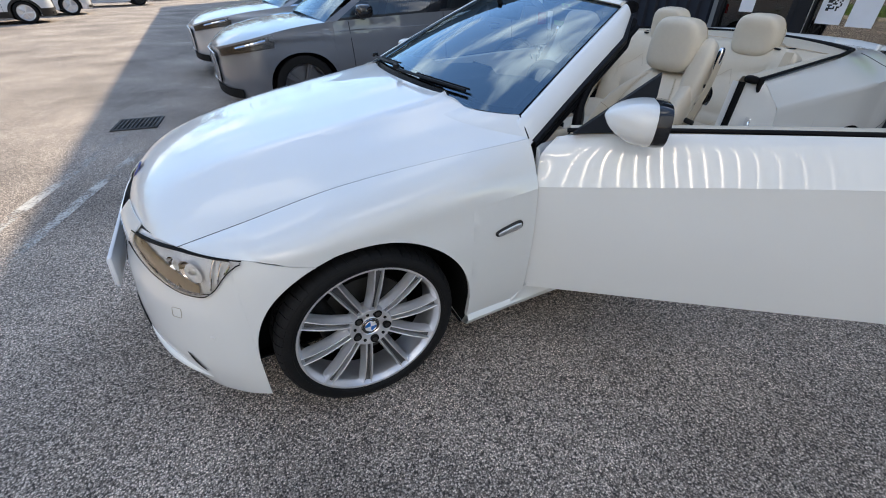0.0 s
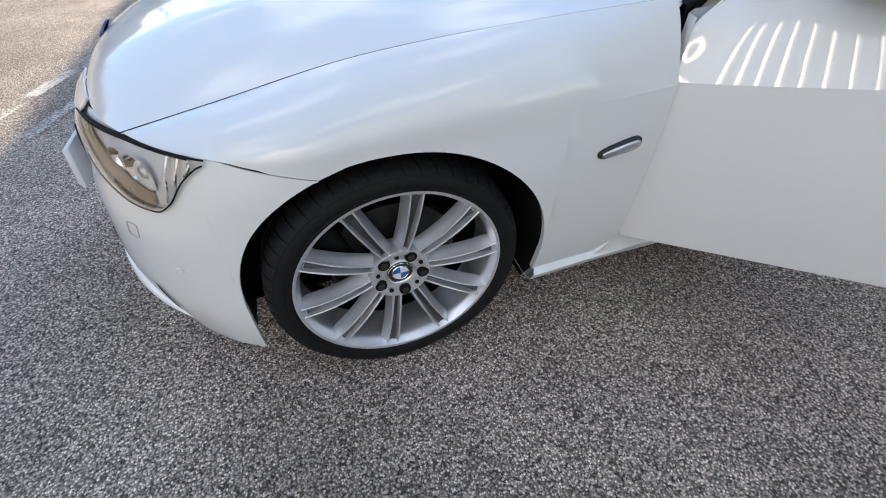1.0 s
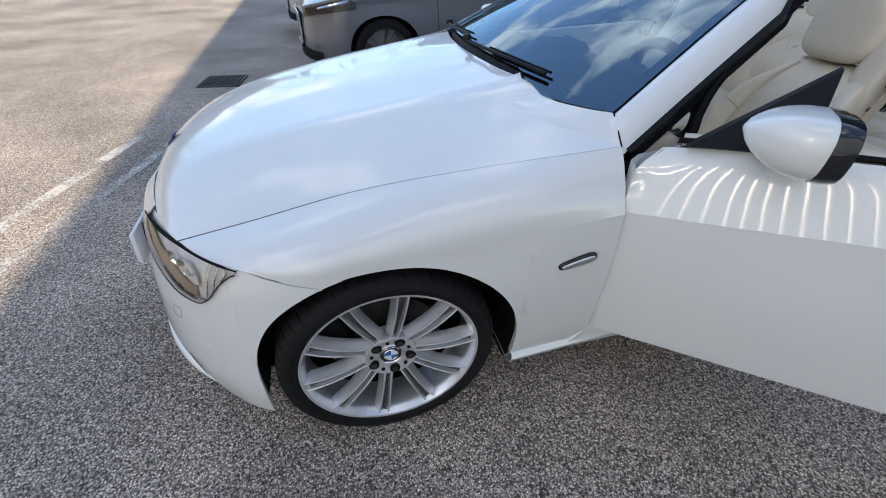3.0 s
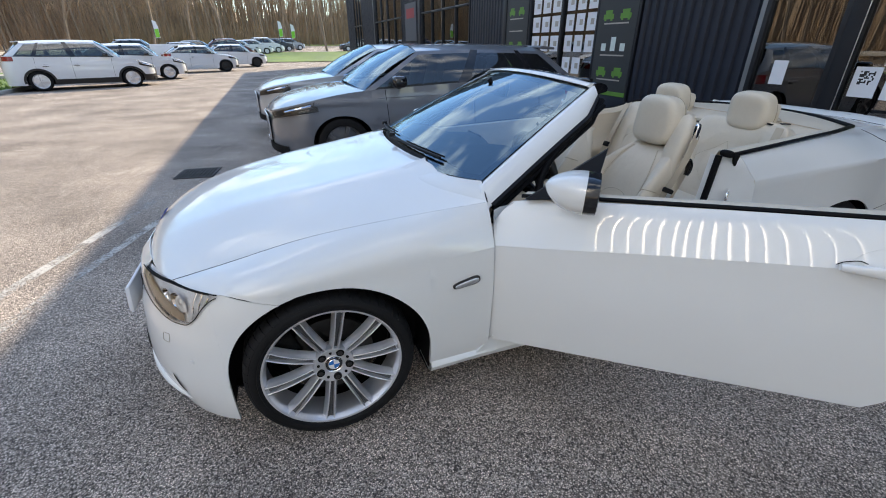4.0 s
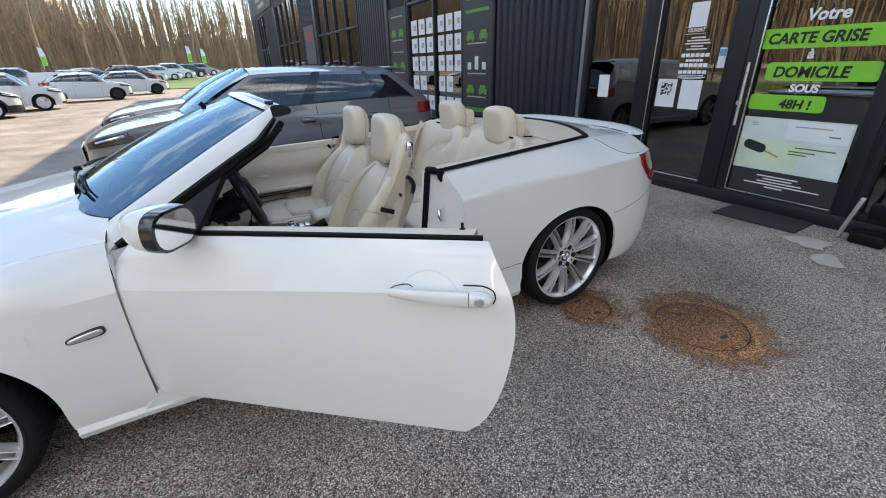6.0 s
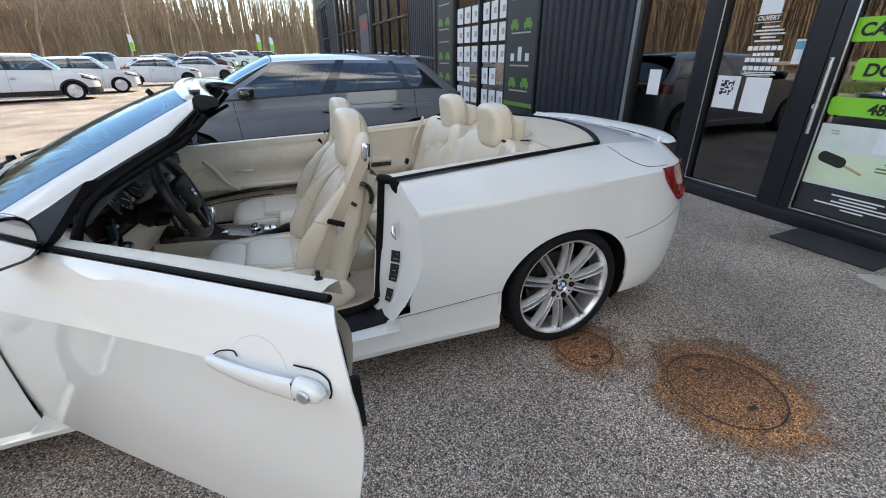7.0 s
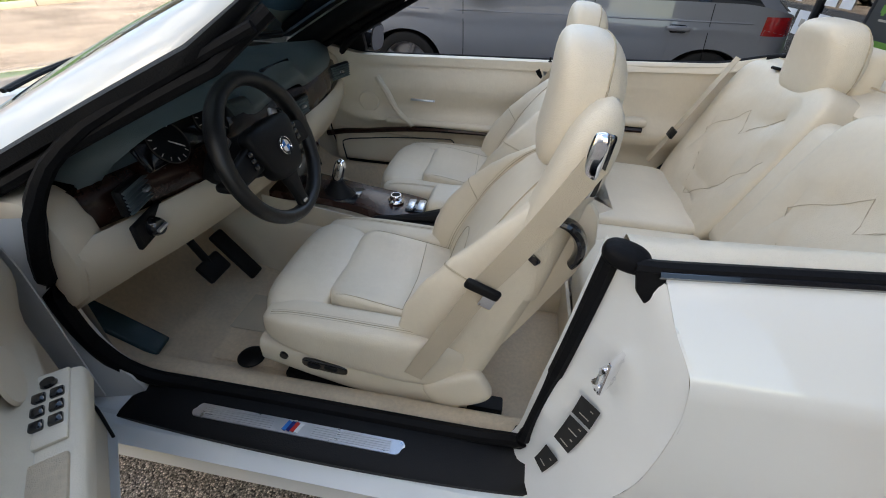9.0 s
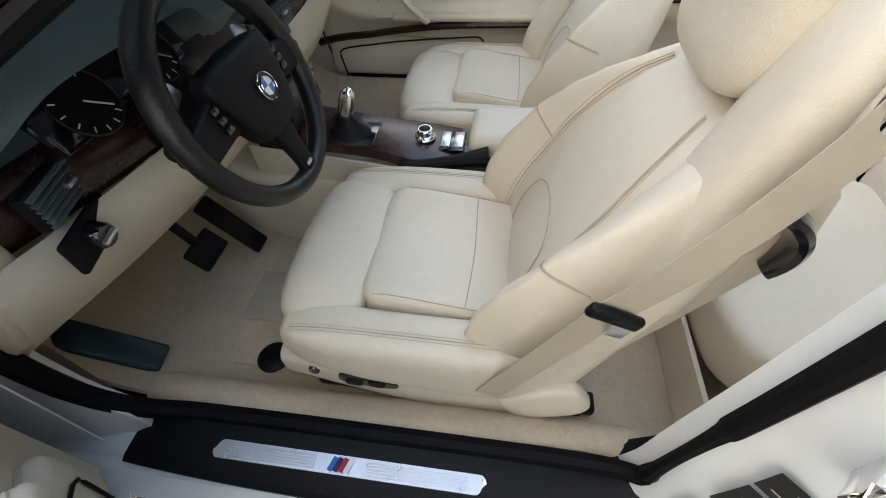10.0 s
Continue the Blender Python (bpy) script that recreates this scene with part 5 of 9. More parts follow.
def build_seat(m, driver):
    s = new("front_seat")
    s.empty_display_size = 0.1
    s.parent = car
    s.matrix_basis = m
    s["label"] = "cream leather front sports seat with a separate thigh support"
    tilt = pose(0, 0, 0, 0, 7)
    T = Matrix.Translation
    # cushion; local x runs rearwards from the cushion's front edge, y = 0 is the seat's middle
    def front_bend(x, y, z):
        k = max(0.0, -x / 0.10)
        return (x - 0.012 * math.cos(y / 0.23 * 1.5) * k, y * (1 - 0.05 * k), z - 0.028 * k * k)
    fp = part("thigh_support", xf(sq(0.090, 0.205, 0.060, 0.45, 0.42, bend=front_bend), T((0.103, 0, 0.490)) @ tilt), M_beige, s, "cream leather thigh support")
    def main_bend(x, y, z):
        return (x, y, z + (0.03 * (y / 0.16) ** 2 if z > 0 else 0) - 0.012 * (x / 0.15 if x > 0 else 0))
    mp = part("seat_cushion", xf(sq(0.180, 0.162, 0.056, 0.32, 0.28, bend=main_bend), T((0.352, 0, 0.468)) @ tilt), M_beige, s, "cream leather seat cushion")
    top_skin = join(xf(sq(0.180, 0.162, 0.056, 0.32, 0.28, bend=main_bend), T((0.352, 0, 0.468)) @ tilt), xf(sq(0.090, 0.205, 0.060, 0.45, 0.42, bend=front_bend), T((0.103, 0, 0.490)) @ tilt))
    for pts in ([(0.385, -0.15), (0.39, 0.0), (0.385, 0.15)], [(0.21, -0.150), (0.36, -0.152), (0.49, -0.148)], [(0.21, 0.150), (0.36, 0.152), (0.49, 0.148)]):
        hits = on_skin(top_skin, [((x, y, 0.9), (0, 0, -1)) for x, y, _ in smooth_path([(x, y, 0) for x, y in pts], 14)])
        part("stitching", tube(hits, 0.0012, 5), M_seam, mp, "stitched seam")
    part("cushion_seam", tube([(0.186 - 0.25 * y * y, y, 0.520 - 0.35 * y * y) for y in lin(-0.19, 0.19, 16)], 0.0032, 6), M_blackp, mp, "dark gap behind the thigh support")
    for sd in (-1, 1):
        def bol(x, y, z, sd=sd):
            k = (x + 0.27) / 0.54
            return (x, y + sd * 0.015 * math.sin(math.pi * k), z * (0.75 + 0.5 * k) + 0.018 * k)
        bolster = xf(sq(0.265, 0.052, 0.074, 0.5, 0.5, bend=bol), T((0.30, sd * 0.200, 0.458)) @ tilt)
        b = part("side_bolster", bolster, M_beige, s, "cream leather side bolster")
        for off, rr in ((0.0, 0.0012), (0.006, 0.0007), (-0.006, 0.0007)):
            hits = on_skin(bolster, [((x, sd * (0.224 + off), 0.9), (0, 0, -1)) for x in lin(0.07, 0.53, 24)])
            part("stitching", tube(hits, rr, 5), M_seam if off == 0 else M_belt, b, "double stitched seam")
    # base
    rings = []
    for t in lin(0, 1, 14):
        x = 0.015 + 0.56 * t
        w = 0.44 + 0.06 * math.sin(math.pi * min(1, 0.15 + t * 0.6))
        hi = 0.425 - 0.02 * t + 0.03 * max(0, t - 0.7)
        lo = 0.345 - 0.055 * min(1, t * 1.8)
        rings.append([(x, a, (hi + lo) / 2 + b) for a, b in ring(w, hi - lo, 0.022, 5)])
    base = part("seat_base", loft(rings), M_beigep, s, "cream plastic seat base", flat_angle=50)
    for sd in (-1, 1):
        part("hinge_cover", xf(sq(0.085, 0.022, 0.055, 0.5, 0.6), T((0.545, sd * 0.238, 0.375)) @ pose(0, 0, 0, 0, -30)), M_beigep, base, "rounded cream hinge cover")
        part("seat_rail", rbox(0.62, 0.045, 0.03, 0.006, at=(0.36, sd * 0.19, 0.262)), M_blackp, s, "black seat rail")
        part("rail_foot", rbox(0.05, 0.05, 0.05, 0.006, at=(0.62, sd * 0.19, 0.245)), M_blackp, s)
    # black filler box between the rails, added as the shade below the seat
    part("rail_shadow", rbox(0.50, 0.36, 0.06, 0.02, at=(0.32, 0, 0.285)), M_blackp, base, "black box standing in for the shade under the seat")
    part("switch_recess", xf(sq(0.062, 0.006, 0.017, 0.5, 0.5), T((0.20, -0.247, 0.385)) @ pose(0, 0, 0, 0, 6)), M_gloss, base, "black seat switch recess")
    for dx in (-0.028, 0.018):
        part("seat_switch", xf(sq(0.018, 0.007, 0.008, 0.5, 0.5), T((0.20 + dx, -0.251, 0.386)) @ pose(0, 0, 0, 0, 6)), M_blackp, base, "black seat switch")
    part("round_knob", xf(lathe([(0.0001, -0.006), (0.011, -0.006), (0.013, 0.0)], 18, "y"), T((0.085, -0.238, 0.392))), M_gloss, base, "small round knob")
    # backrest
    B = T((0.50, 0, 0.44)) @ pose(0, 0, 0, 0, 21)
    o = -1 if driver else 1
    W_IN = sp([(-0.085, 0.222), (-0.03, 0.232), (0.05, 0.238), (0.22, 0.244), (0.32, 0.228), (0.40, 0.190), (0.46, 0.148), (0.505, 0.118), (0.53, 0.095)])
    W_OUT = sp([(-0.085, 0.222), (-0.03, 0.232), (0.05, 0.238), (0.22, 0.246), (0.34, 0.238), (0.44, 0.222), (0.50, 0.200), (0.53, 0.170)])
    F_MID = sp([(-0.085, -0.030), (-0.03, -0.044), (0.04, -0.056), (0.14, -0.066), (0.28, -0.058), (0.40, -0.038), (0.48, -0.010), (0.515, 0.012), (0.53, 0.035)])
    F_BOL = sp([(-0.085, 0.066), (-0.03, 0.078), (0.05, 0.082), (0.14, 0.080), (0.24, 0.064), (0.36, 0.032), (0.46, 0.008), (0.53, 0.0)])
    def front(y, z):
        """Front of the backrest: a soft pad between raised bolsters, drawn in along the seams."""
        w = W_OUT(z) if y * o > 0 else W_IN(z)
        u = min(1.0, abs(y) / w)
        lift = F_BOL(z) * math.exp(-((u - 0.86) / 0.19) ** 2)
        x = F_MID(z) - lift
        x += 0.006 * math.exp(-((abs(y) - 0.62 * w) / 0.010) ** 2) * (1 if z < 0.45 else 0.4)
        x -= 0.008 * max(0.0, math.cos(min(1.0, abs(y) / 0.11) * math.pi / 2)) * math.exp(-((z - 0.14) / 0.10) ** 2)
        x += 0.0016 * math.sin(70 * z + 9 * math.sin(23 * y)) * math.exp(-((u - 0.80) / 0.14) ** 2) * (1 if 0.02 < z < 0.42 else 0.2)
        return x + 0.085 * max(0.0, (u - 0.86) / 0.14) ** 2.2
    rows = []
    for z in lin(-0.085, 0.53, 48):
        wa, wb_ = (W_OUT(z), W_IN(z)) if o < 0 else (W_IN(z), W_OUT(z))
        ys = [(-wa + (wa + wb_) * (0.5 - 0.5 * math.cos(math.pi * t))) for t in lin(0.02, 0.98, 61)]
        f_row = [(front(y, z), y, z) for y in ys]
        b_row = [(0.062, y * 0.97, z) for y in ys[::-1][::4]]
        rows.append(f_row + b_row)
    skin = xf(loft(rows, True), B)
    bk = part("backrest", skin, M_beige, s, "cream leather backrest with raised bolsters", flat_angle=75)
    fdir = (B.to_3x3() @ Vector((1, 0, 0)))
    def stitched(parent, pts, r=0.0013, twin=0.0):
        """A seam laid on the front of the backrest through (y, z) points, with its stitches beside it."""
        path = smooth_path([(0.0, y, z) for y, z in pts], 8 * len(pts))
        for off in (0.0, twin, -twin) if twin else (0.0,):
            rays = [(B @ Vector((-0.5, y + off, z + 0.3 * off)), fdir) for _, y, z in path]
            hits = on_skin(skin, rays)
            if len(hits) > 4:
                part("stitching", tube(hits, r if off == 0 else 0.0007, 5), M_seam if off == 0 else M_belt, parent, "stitched seam" if off == 0 else "row of stitches")
    for sd in (-1, 1):
        stitched(bk, [(sd * 0.150, 0.0), (sd * 0.152, 0.15), (sd * 0.146, 0.30), (sd * 0.118, 0.42), (sd * 0.085, 0.49)], twin=0.005)
        stitched(bk, [(sd * 0.150, 0.255), (sd * 0.19, 0.275), (sd * 0.236, 0.285)], twin=0.005)
    stitched(bk, [(-0.112, 0.02), (-0.114, 0.12), (-0.096, 0.19), (-0.045, 0.225), (0.0, 0.232), (0.045, 0.225), (0.096, 0.19), (0.114, 0.12), (0.112, 0.02)])
    sh = []
    for t in lin(0, 1, 16):
        z = -0.03 + 0.55 * t
        w = 0.475 - 0.03 * t - 0.20 * max(0, t - 0.60) ** 1.4 / 0.40**1.4
        th = 0.11 - 0.045 * t
        sh.append([(0.052 + b, a, z) for a, b in ring(w, th, 0.04, 6)])
    shell = part("back_shell", xf(loft(sh), B), M_beigep, s, "cream plastic back of the seat", flat_angle=60)
    # belt exit tower on the outer shoulder
    tw = []
    for t in lin(0, 1, 28):
        z = 0.30 + 0.395 * t
        k = math.sqrt(max(0.02, 1 - max(0, t - 0.75) ** 2 / 0.0645))
        tw.append([(0.040 - 0.032 * t + b * k, o * 0.178 + a * k - o * 0.022 * t, z) for a, b in ring(0.12 - 0.01 * t, 0.105 - 0.02 * t, 0.035, 5)])
    tower = part("belt_tower", xf(loft(tw), B), M_beige, s, "cream belt exit tower", flat_angle=70)
    part("belt_guide", xf(sq(0.015, 0.012, 0.058, 0.5, 0.5), B @ T((0.014, o * 0.234, 0.604)) @ pose(0, 0, 0, 0, -16)), M_chrome, tower, "polished metal belt guide")
    part("guide_slot", xf(rbox(0.020, 0.012, 0.110, 0.006), B @ T((0.030, o * 0.224, 0.606)) @ pose(0, 0, 0, 0, -16)), M_gloss, tower, "black belt slot")
    arc = [(0.040 + 0.056 * math.cos(a), o * 0.229, 0.430 + 0.062 * math.sin(a)) for a in lin(radians(-12), radians(112), 14)]
    part("entry_lever", xf(tube(arc, [0.010 + 0.012 * math.sin(math.pi * (0.12 + 0.76 * k / 13)) for k in range(14)], 10, flat=0.55), B), M_gloss, shell, "black curved easy-entry lever")
    part("shell_wing", xf(slab([(0.0, -0.02), (0.085, 0.0), (0.112, 0.25), (0.124, 0.40), (0.118, 0.47), (0.090, 0.520), (0.05, 0.545), (0.0, 0.53)], 0.034, "y", 0.010), B @ T((0, o * 0.214, 0))), M_beigep, shell, "cream side of the seat back")
    part("entry_button", xf(rbox(0.03, 0.010, 0.016, 0.004), B @ T((0.025, o * 0.238, 0.40)) @ pose(0, 0, 0, 0, 20)), M_gloss, shell, "black button")
    # headrest
    def hb(x, y, z):
        return (x - 0.018 * (z / 0.12) ** 2 + 0.010, y * (1 - 0.10 * max(0, z / 0.12)), z)
    hr = part("headrest", xf(sq(0.066, 0.138, 0.124, 0.58, 0.58, bend=hb), B @ T((-0.018, o * 0.004, 0.640)) @ pose(0, 0, 0, 0, -17)), M_beige, s, "cream leather headrest")
    HM = B @ T((-0.018, o * 0.004, 0.640)) @ pose(0, 0, 0, 0, -17)
    hskin = sq(0.066, 0.138, 0.124, 0.58, 0.58, bend=hb)
    arc = on_skin(hskin, [((0.028, 0.4 * math.cos(a), 0.4 * math.sin(a)), (0, -math.cos(a), -math.sin(a))) for a in lin(-0.30 * math.pi, 1.30 * math.pi, 60)])
    part("headrest_seam", xf(tube(arc, 0.0021, 5), HM), M_seam, hr, "stitched seam")
    for y in (-0.05, 0.05):
        part("headrest_post", xf(tube([(0.02, y, 0.52), (0.02, y, 0.60)], 0.007, 8), B), M_chrome, hr, "chrome headrest post")
    # belt
    a = B @ Vector((0.016, o * 0.241, 0.612))
    b = Vector((0.53, o * 0.262, 0.66))
    c = Vector((0.44, o * 0.262, 0.36))
    def band(p, q, wdt, n=10, sag=0.0):
        rows = []
        for t in lin(0, 1, n):
            pt = p.lerp(q, t) + Vector((0, o * sag * math.sin(math.pi * t), 0))
            d = (q - p).normalized()
            side = d.cross(Vector((0, 1, 0))).normalized() * wdt / 2
            rows.append([tuple(pt - side), tuple(pt), tuple(pt + side)])
        return grid(rows)
    st = B @ Vector((-0.035, o * 0.272, 0.315))
    belt = part("seat_belt", join(band(a, st, 0.046, sag=0.012), band(st, B @ Vector((-0.055, o * 0.266, -0.03)), 0.046)), M_belt, s, "beige seat belt", thick=0.0016)
    tng = part("belt_tongue", xf(rbox(0.075, 0.014, 0.024, 0.007, 3), T(st + Vector((0, o * 0.008, 0))) @ pose(0, 0, 0, 0, 22)), M_blackp, belt, "black belt tongue")
    part("tongue_plate", xf(rbox(0.028, 0.004, 0.034, 0.004), T(st + Vector((0.012, o * 0.008, -0.028))) @ pose(0, 0, 0, 0, 22)), M_alu, belt, "metal tongue")
    i = -o
    bu = part("belt_buckle", xf(rbox(0.026, 0.022, 0.10, 0.006), T((0.372, i * 0.256, 0.455)) @ pose(0, 0, 0, 0, -22)), M_blackp, s, "black belt buckle")
    part("release_button", xf(rbox(0.020, 0.016, 0.014, 0.003), T((0.372, i * 0.256, 0.455)) @ pose(0, 0, 0, 0, -22) @ T((0, 0, 0.052))), M_red, bu, "red release button")
    part("red_button", xf(rbox(0.022, 0.018, 0.014, 0.003), T((0.3605, i * 0.250, 0.499)) @ pose(0, 0, 0, 0, -22)), M_red, bu, "red release button")
    return s


build_seat(pose(1.135, -0.384, 0.0), True)
build_seat(pose(1.215, 0.384, -0.018), False)

# carpet, tunnel and footwells
carp = []
for x in [0.56, 0.62, 0.70, 0.80, 0.95, 1.2, 1.6, 2.0, 2.12]:
    z = sp([(0.56, 0.62), (0.62, 0.50), (0.70, 0.37), (0.80, 0.285), (0.95, 0.235), (2.0, 0.235), (2.12, 0.26)])(x)
    carp.append([(x, y, z + max(0, (abs(y) - 0.60)) * 0.75) for y in (-0.70, -0.66, -0.6, -0.4, -0.18, 0.18, 0.4, 0.6, 0.66, 0.70)])
cabin_floor = part("cabin_carpet", grid(carp), M_tan, car, "tan cabin carpet", thick=0.01, flat_angle=70)
part("floor_mat", xf(rbox(0.55, 0.40, 0.012, 0.006), T_ := Matrix.Translation((1.02, -0.37, 0.246))), M_tan, cabin_floor, "tan floor mat")
part("heel_pad", rbox(0.20, 0.16, 0.004, 0.002, at=(0.94, -0.37, 0.2545)), M_belt, cabin_floor, "worn heel pad")
part("mat_fixing", xf(lathe([(0.0001, 0.010), (0.030, 0.010), (0.040, 0.004), (0.040, 0.0)], 24, "z"), Matrix.Translation((1.050, -0.548, 0.254))), M_blackp, cabin_floor, "round black mat fixing")
ped = part("accelerator_pedal", xf(rbox(0.02, 0.06, 0.20, 0.008), pose(0.84, -0.235, 0.38, 0, -38)), M_blackp, car, "black accelerator pedal")
part("brake_pedal", xf(rbox(0.02, 0.10, 0.07, 0.008), pose(0.85, -0.36, 0.42, 0, -38)), M_blackp, car, "black brake pedal")
part("pedal_arm", tube([(0.84, -0.36, 0.43), (0.75, -0.36, 0.60)], 0.012, 8), M_blackp, car, "black pedal arm")
part("foot_rest", xf(rbox(0.018, 0.070, 0.22, 0.012, 3), pose(0.745, -0.622, 0.385, 0, -48, 10)), M_footrest, car, "dark foot rest")
tun = []
for t in lin(0, 1, 14):
    x = 0.66 + 1.42 * t
    h = sp([(0.66, 0.62), (0.9, 0.47), (1.1, 0.455), (1.5, 0.43), (1.8, 0.40), (2.08, 0.33)])(x)
    tun.append([(x, -0.150, 0.22), (x, -0.145, 0.33), (x, -0.128, h - 0.02), (x, -0.110, h), (x, 0.110, h), (x, 0.128, h - 0.02), (x, 0.145, 0.33), (x, 0.150, 0.22)])
console = part("centre_console", grid(tun), M_beigep, car, "cream centre console with dark wood top", thick=0.006, flat_angle=50)
wt = []
for t in lin(0, 1, 20):
    x = 0.93 + 0.52 * t
    w = 0.100 - 0.018 * abs(math.sin(math.pi * t * 1.0)) ** 2 + 0.004
    z = 0.572 - 0.070 * t + 0.01 * math.sin(math.pi * t)
    wt.append([(x, -w, z - 0.022), (x, -w + 0.008, z), (x, 0, z + 0.008), (x, w - 0.008, z), (x, w, z - 0.022)])
part("wood_panel", grid(wt), M_wood, console, "glossy dark wood panel", thick=0.01)
part("console_side", grid([[(0.90 + 0.56 * t, s_, 0.562 - 0.075 * t - 0.006), (0.90 + 0.56 * t, s_ * 1.05, 0.42)] for s_ in (-0.104,) for t in lin(0, 1, 8)]), M_beigep, console, thick=0.008)
gb = part("gear_lever", xf(lathe([(0.060, 0.0), (0.058, 0.008), (0.036, 0.026), (0.022, 0.050), (0.013, 0.070)], 20, "z"), Matrix.Translation((1.15, -0.022, 0.545)) @ Matrix.Diagonal((1.1, 0.8, 1, 1))), M_blackp, car, "gear lever with black boot and chrome knob", flat_angle=60)
part("gear_plate", rbox(0.15, 0.115, 0.006, 0.003, at=(1.155, -0.022, 0.549)), M_gloss, gb, "black gear plate")
part("gear_stick", tube([(1.15, -0.022, 0.585), (1.160, -0.026, 0.62)], 0.008, 8), M_chrome, gb, "chrome gear stick")
part("gear_knob", xf(sq(0.020, 0.017, 0.045, 0.7, 0.8), pose(1.165, -0.028, 0.640, 0, 18)), M_chrome, gb, "chrome and leather gear knob")
idr = part("control_knob", xf(lathe([(0.0001, 0.024), (0.018, 0.024), (0.021, 0.020), (0.021, 0.008), (0.028, 0.004), (0.030, 0.0)], 28, "z"), Matrix.Translation((1.355, 0.01, 0.530))), M_chrome, car, "round chrome control knob")
part("knob_top", xf(lathe([(0.0001, 0.0255), (0.014, 0.0250), (0.017, 0.0238)], 24, "z"), Matrix.Translation((1.355, 0.01, 0.530))), M_blackp, idr, "black knob top")
part("switch_block", rbox(0.07, 0.09, 0.016, 0.005, at=(1.43, 0.01, 0.512)), M_gloss, console, "black switch block")
for dx in (-0.018, 0.018):
    part("console_switch", rbox(0.026, 0.07, 0.008, 0.003, at=(1.43 + dx, 0.01, 0.522)), M_alu, console, "silver console switch")
part("armrest_box", xf(rbox(0.29, 0.165, 0.075, 0.026, 4), pose(1.625, 0.005, 0.555, 0, -3)), M_beige, console, "cream leather armrest lid")
part("armrest_body", rbox(0.30, 0.175, 0.12, 0.02, at=(1.625, 0.005, 0.47)), M_beigep, console, "cream armrest body")
hbk = part("handbrake", tube(smooth_path([(1.535, -0.088, 0.545), (1.45, -0.094, 0.532), (1.36, -0.098, 0.516), (1.30, -0.098, 0.506)], 14), [0.026, 0.024, 0.021, 0.018, 0.016, 0.015, 0.0145, 0.014, 0.014, 0.0145, 0.015, 0.0155, 0.015, 0.011], 10), M_blackp, car, "black leather handbrake with gaiter")
part("handbrake_boot", xf(sq(0.085, 0.038, 0.030, 0.7, 0.7), pose(1.50, -0.090, 0.500, 0, -8)), M_blackp, hbk, "black gaiter")

# dashboard
dash_prof = [(0.60, 0.945), (0.72, 0.955), (0.86, 0.945), (0.95, 0.918), (0.985, 0.885), (0.985, 0.862), (0.970, 0.848)]
rows = []
HOOD_X, HOOD_Z = (0, 0, 0.02, 0.05, 0.05, -0.058, 0.002), (0, 0.008, 0.030, 0.040, 0.064, 0.070, 0.0)
for y in lin(-0.655, 0.655, 61):
    k = abs(y) / 0.655
    hood_l = math.exp(-((y + 0.385) / 0.19) ** 6)
    hood_c = math.exp(-((y - 0.03) / 0.13) ** 4)
    back = 0.105 * k**2.5
    rows.append([(x + 0.12 * k * k * max(0.0, 1 - 0.5 * i) - back * max(0, (x - 0.7) / 0.28) + HOOD_X[i] * hood_l + 0.03 * hood_c * max(0, (x - 0.8) / 0.18), y * (1.0, 1.02, 1.06, 1.05, 1.0, 1.0, 1.0)[i], z - 0.035 * k * k * max(0.0, 1 - 0.5 * i) + HOOD_Z[i] * hood_l + 0.040 * hood_c * math.exp(-((x - 0.95) / 0.10) ** 2) - 0.025 * k**3) for i, (x, z) in enumerate(dash_prof)])
dash = part("dashboard", grid(rows), M_dash, car, "dark dashboard over a cream lower part with wood strip", thick=0.01, flat_angle=70)
fr = []
for y in lin(-0.672, 0.672, 41):
    k = abs(y) / 0.672
    fr.append([(0.968 - 0.10 * k**2.5, y, 0.872 - 0.02 * k**3), (0.985 - 0.10 * k**2.5, y, 0.84), (0.993 - 0.10 * k**2.5, y, 0.80), (0.985 - 0.10 * k**2.5, y, 0.762)])
part("wood_strip", grid(fr), M_wood, dash, "dark wood dashboard strip", thick=0.008, flat_angle=60)
lo = []
for y in lin(-0.735, 0.735, 31):
    k = abs(y) / 0.735
    c = math.exp(-(y / 0.16) ** 4)
    lo.append([(0.986 - 0.10 * k**2.5, y, 0.764), (1.004 - 0.10 * k**2.5, y, 0.745), (1.000 - 0.10 * k**2.5, y, 0.69), (0.965 - 0.10 * k**2.5, y, 0.62), (0.88 - 0.07 * k**2.5, y, 0.575), (0.74, y, 0.565)])
part("lower_dashboard", grid(lo), M_beigep, dash, "cream lower dashboard", thick=0.008, flat_angle=60)
for s in (-1, 1):
    endp = slab([(0.66, 0.56), (0.66, 0.84), (0.76, 0.868), (0.845, 0.866), (0.88, 0.845), (0.898, 0.80), (0.905, 0.72), (0.87, 0.63), (0.80, 0.575)], 0.09, "y", 0.018, at=(0, s * 0.705 - 0.045, 0))
    part("dashboard_end", endp, M_beigep, dash, "cream end of the dashboard")
def vent(y, x, w, rz_):
    v = part("air_vent", xf(rbox(0.02, w, 0.062, 0.006), pose(x, y, 0.812, 0, 0, rz_)), M_blackp, dash, "black air vent")
    for k in range(6):
        part("vent_slat", xf(rbox(0.014, w - 0.014, 0.0032, 0.001), pose(x + 0.010, y, 0.788 + 0.0095 * k, 0, 25, rz_)), M_dash, v)
    part("vent_tab", xf(rbox(0.012, 0.022, 0.008, 0.002), pose(x + 0.019, y, 0.812, 0, 0, rz_)), M_alu, v, "silver vent tab")
vent(-0.560, 0.920, 0.16, 15)
vent(0.605, 0.932, 0.15, -13)
vent(-0.03, 0.992, 0.11, 0)
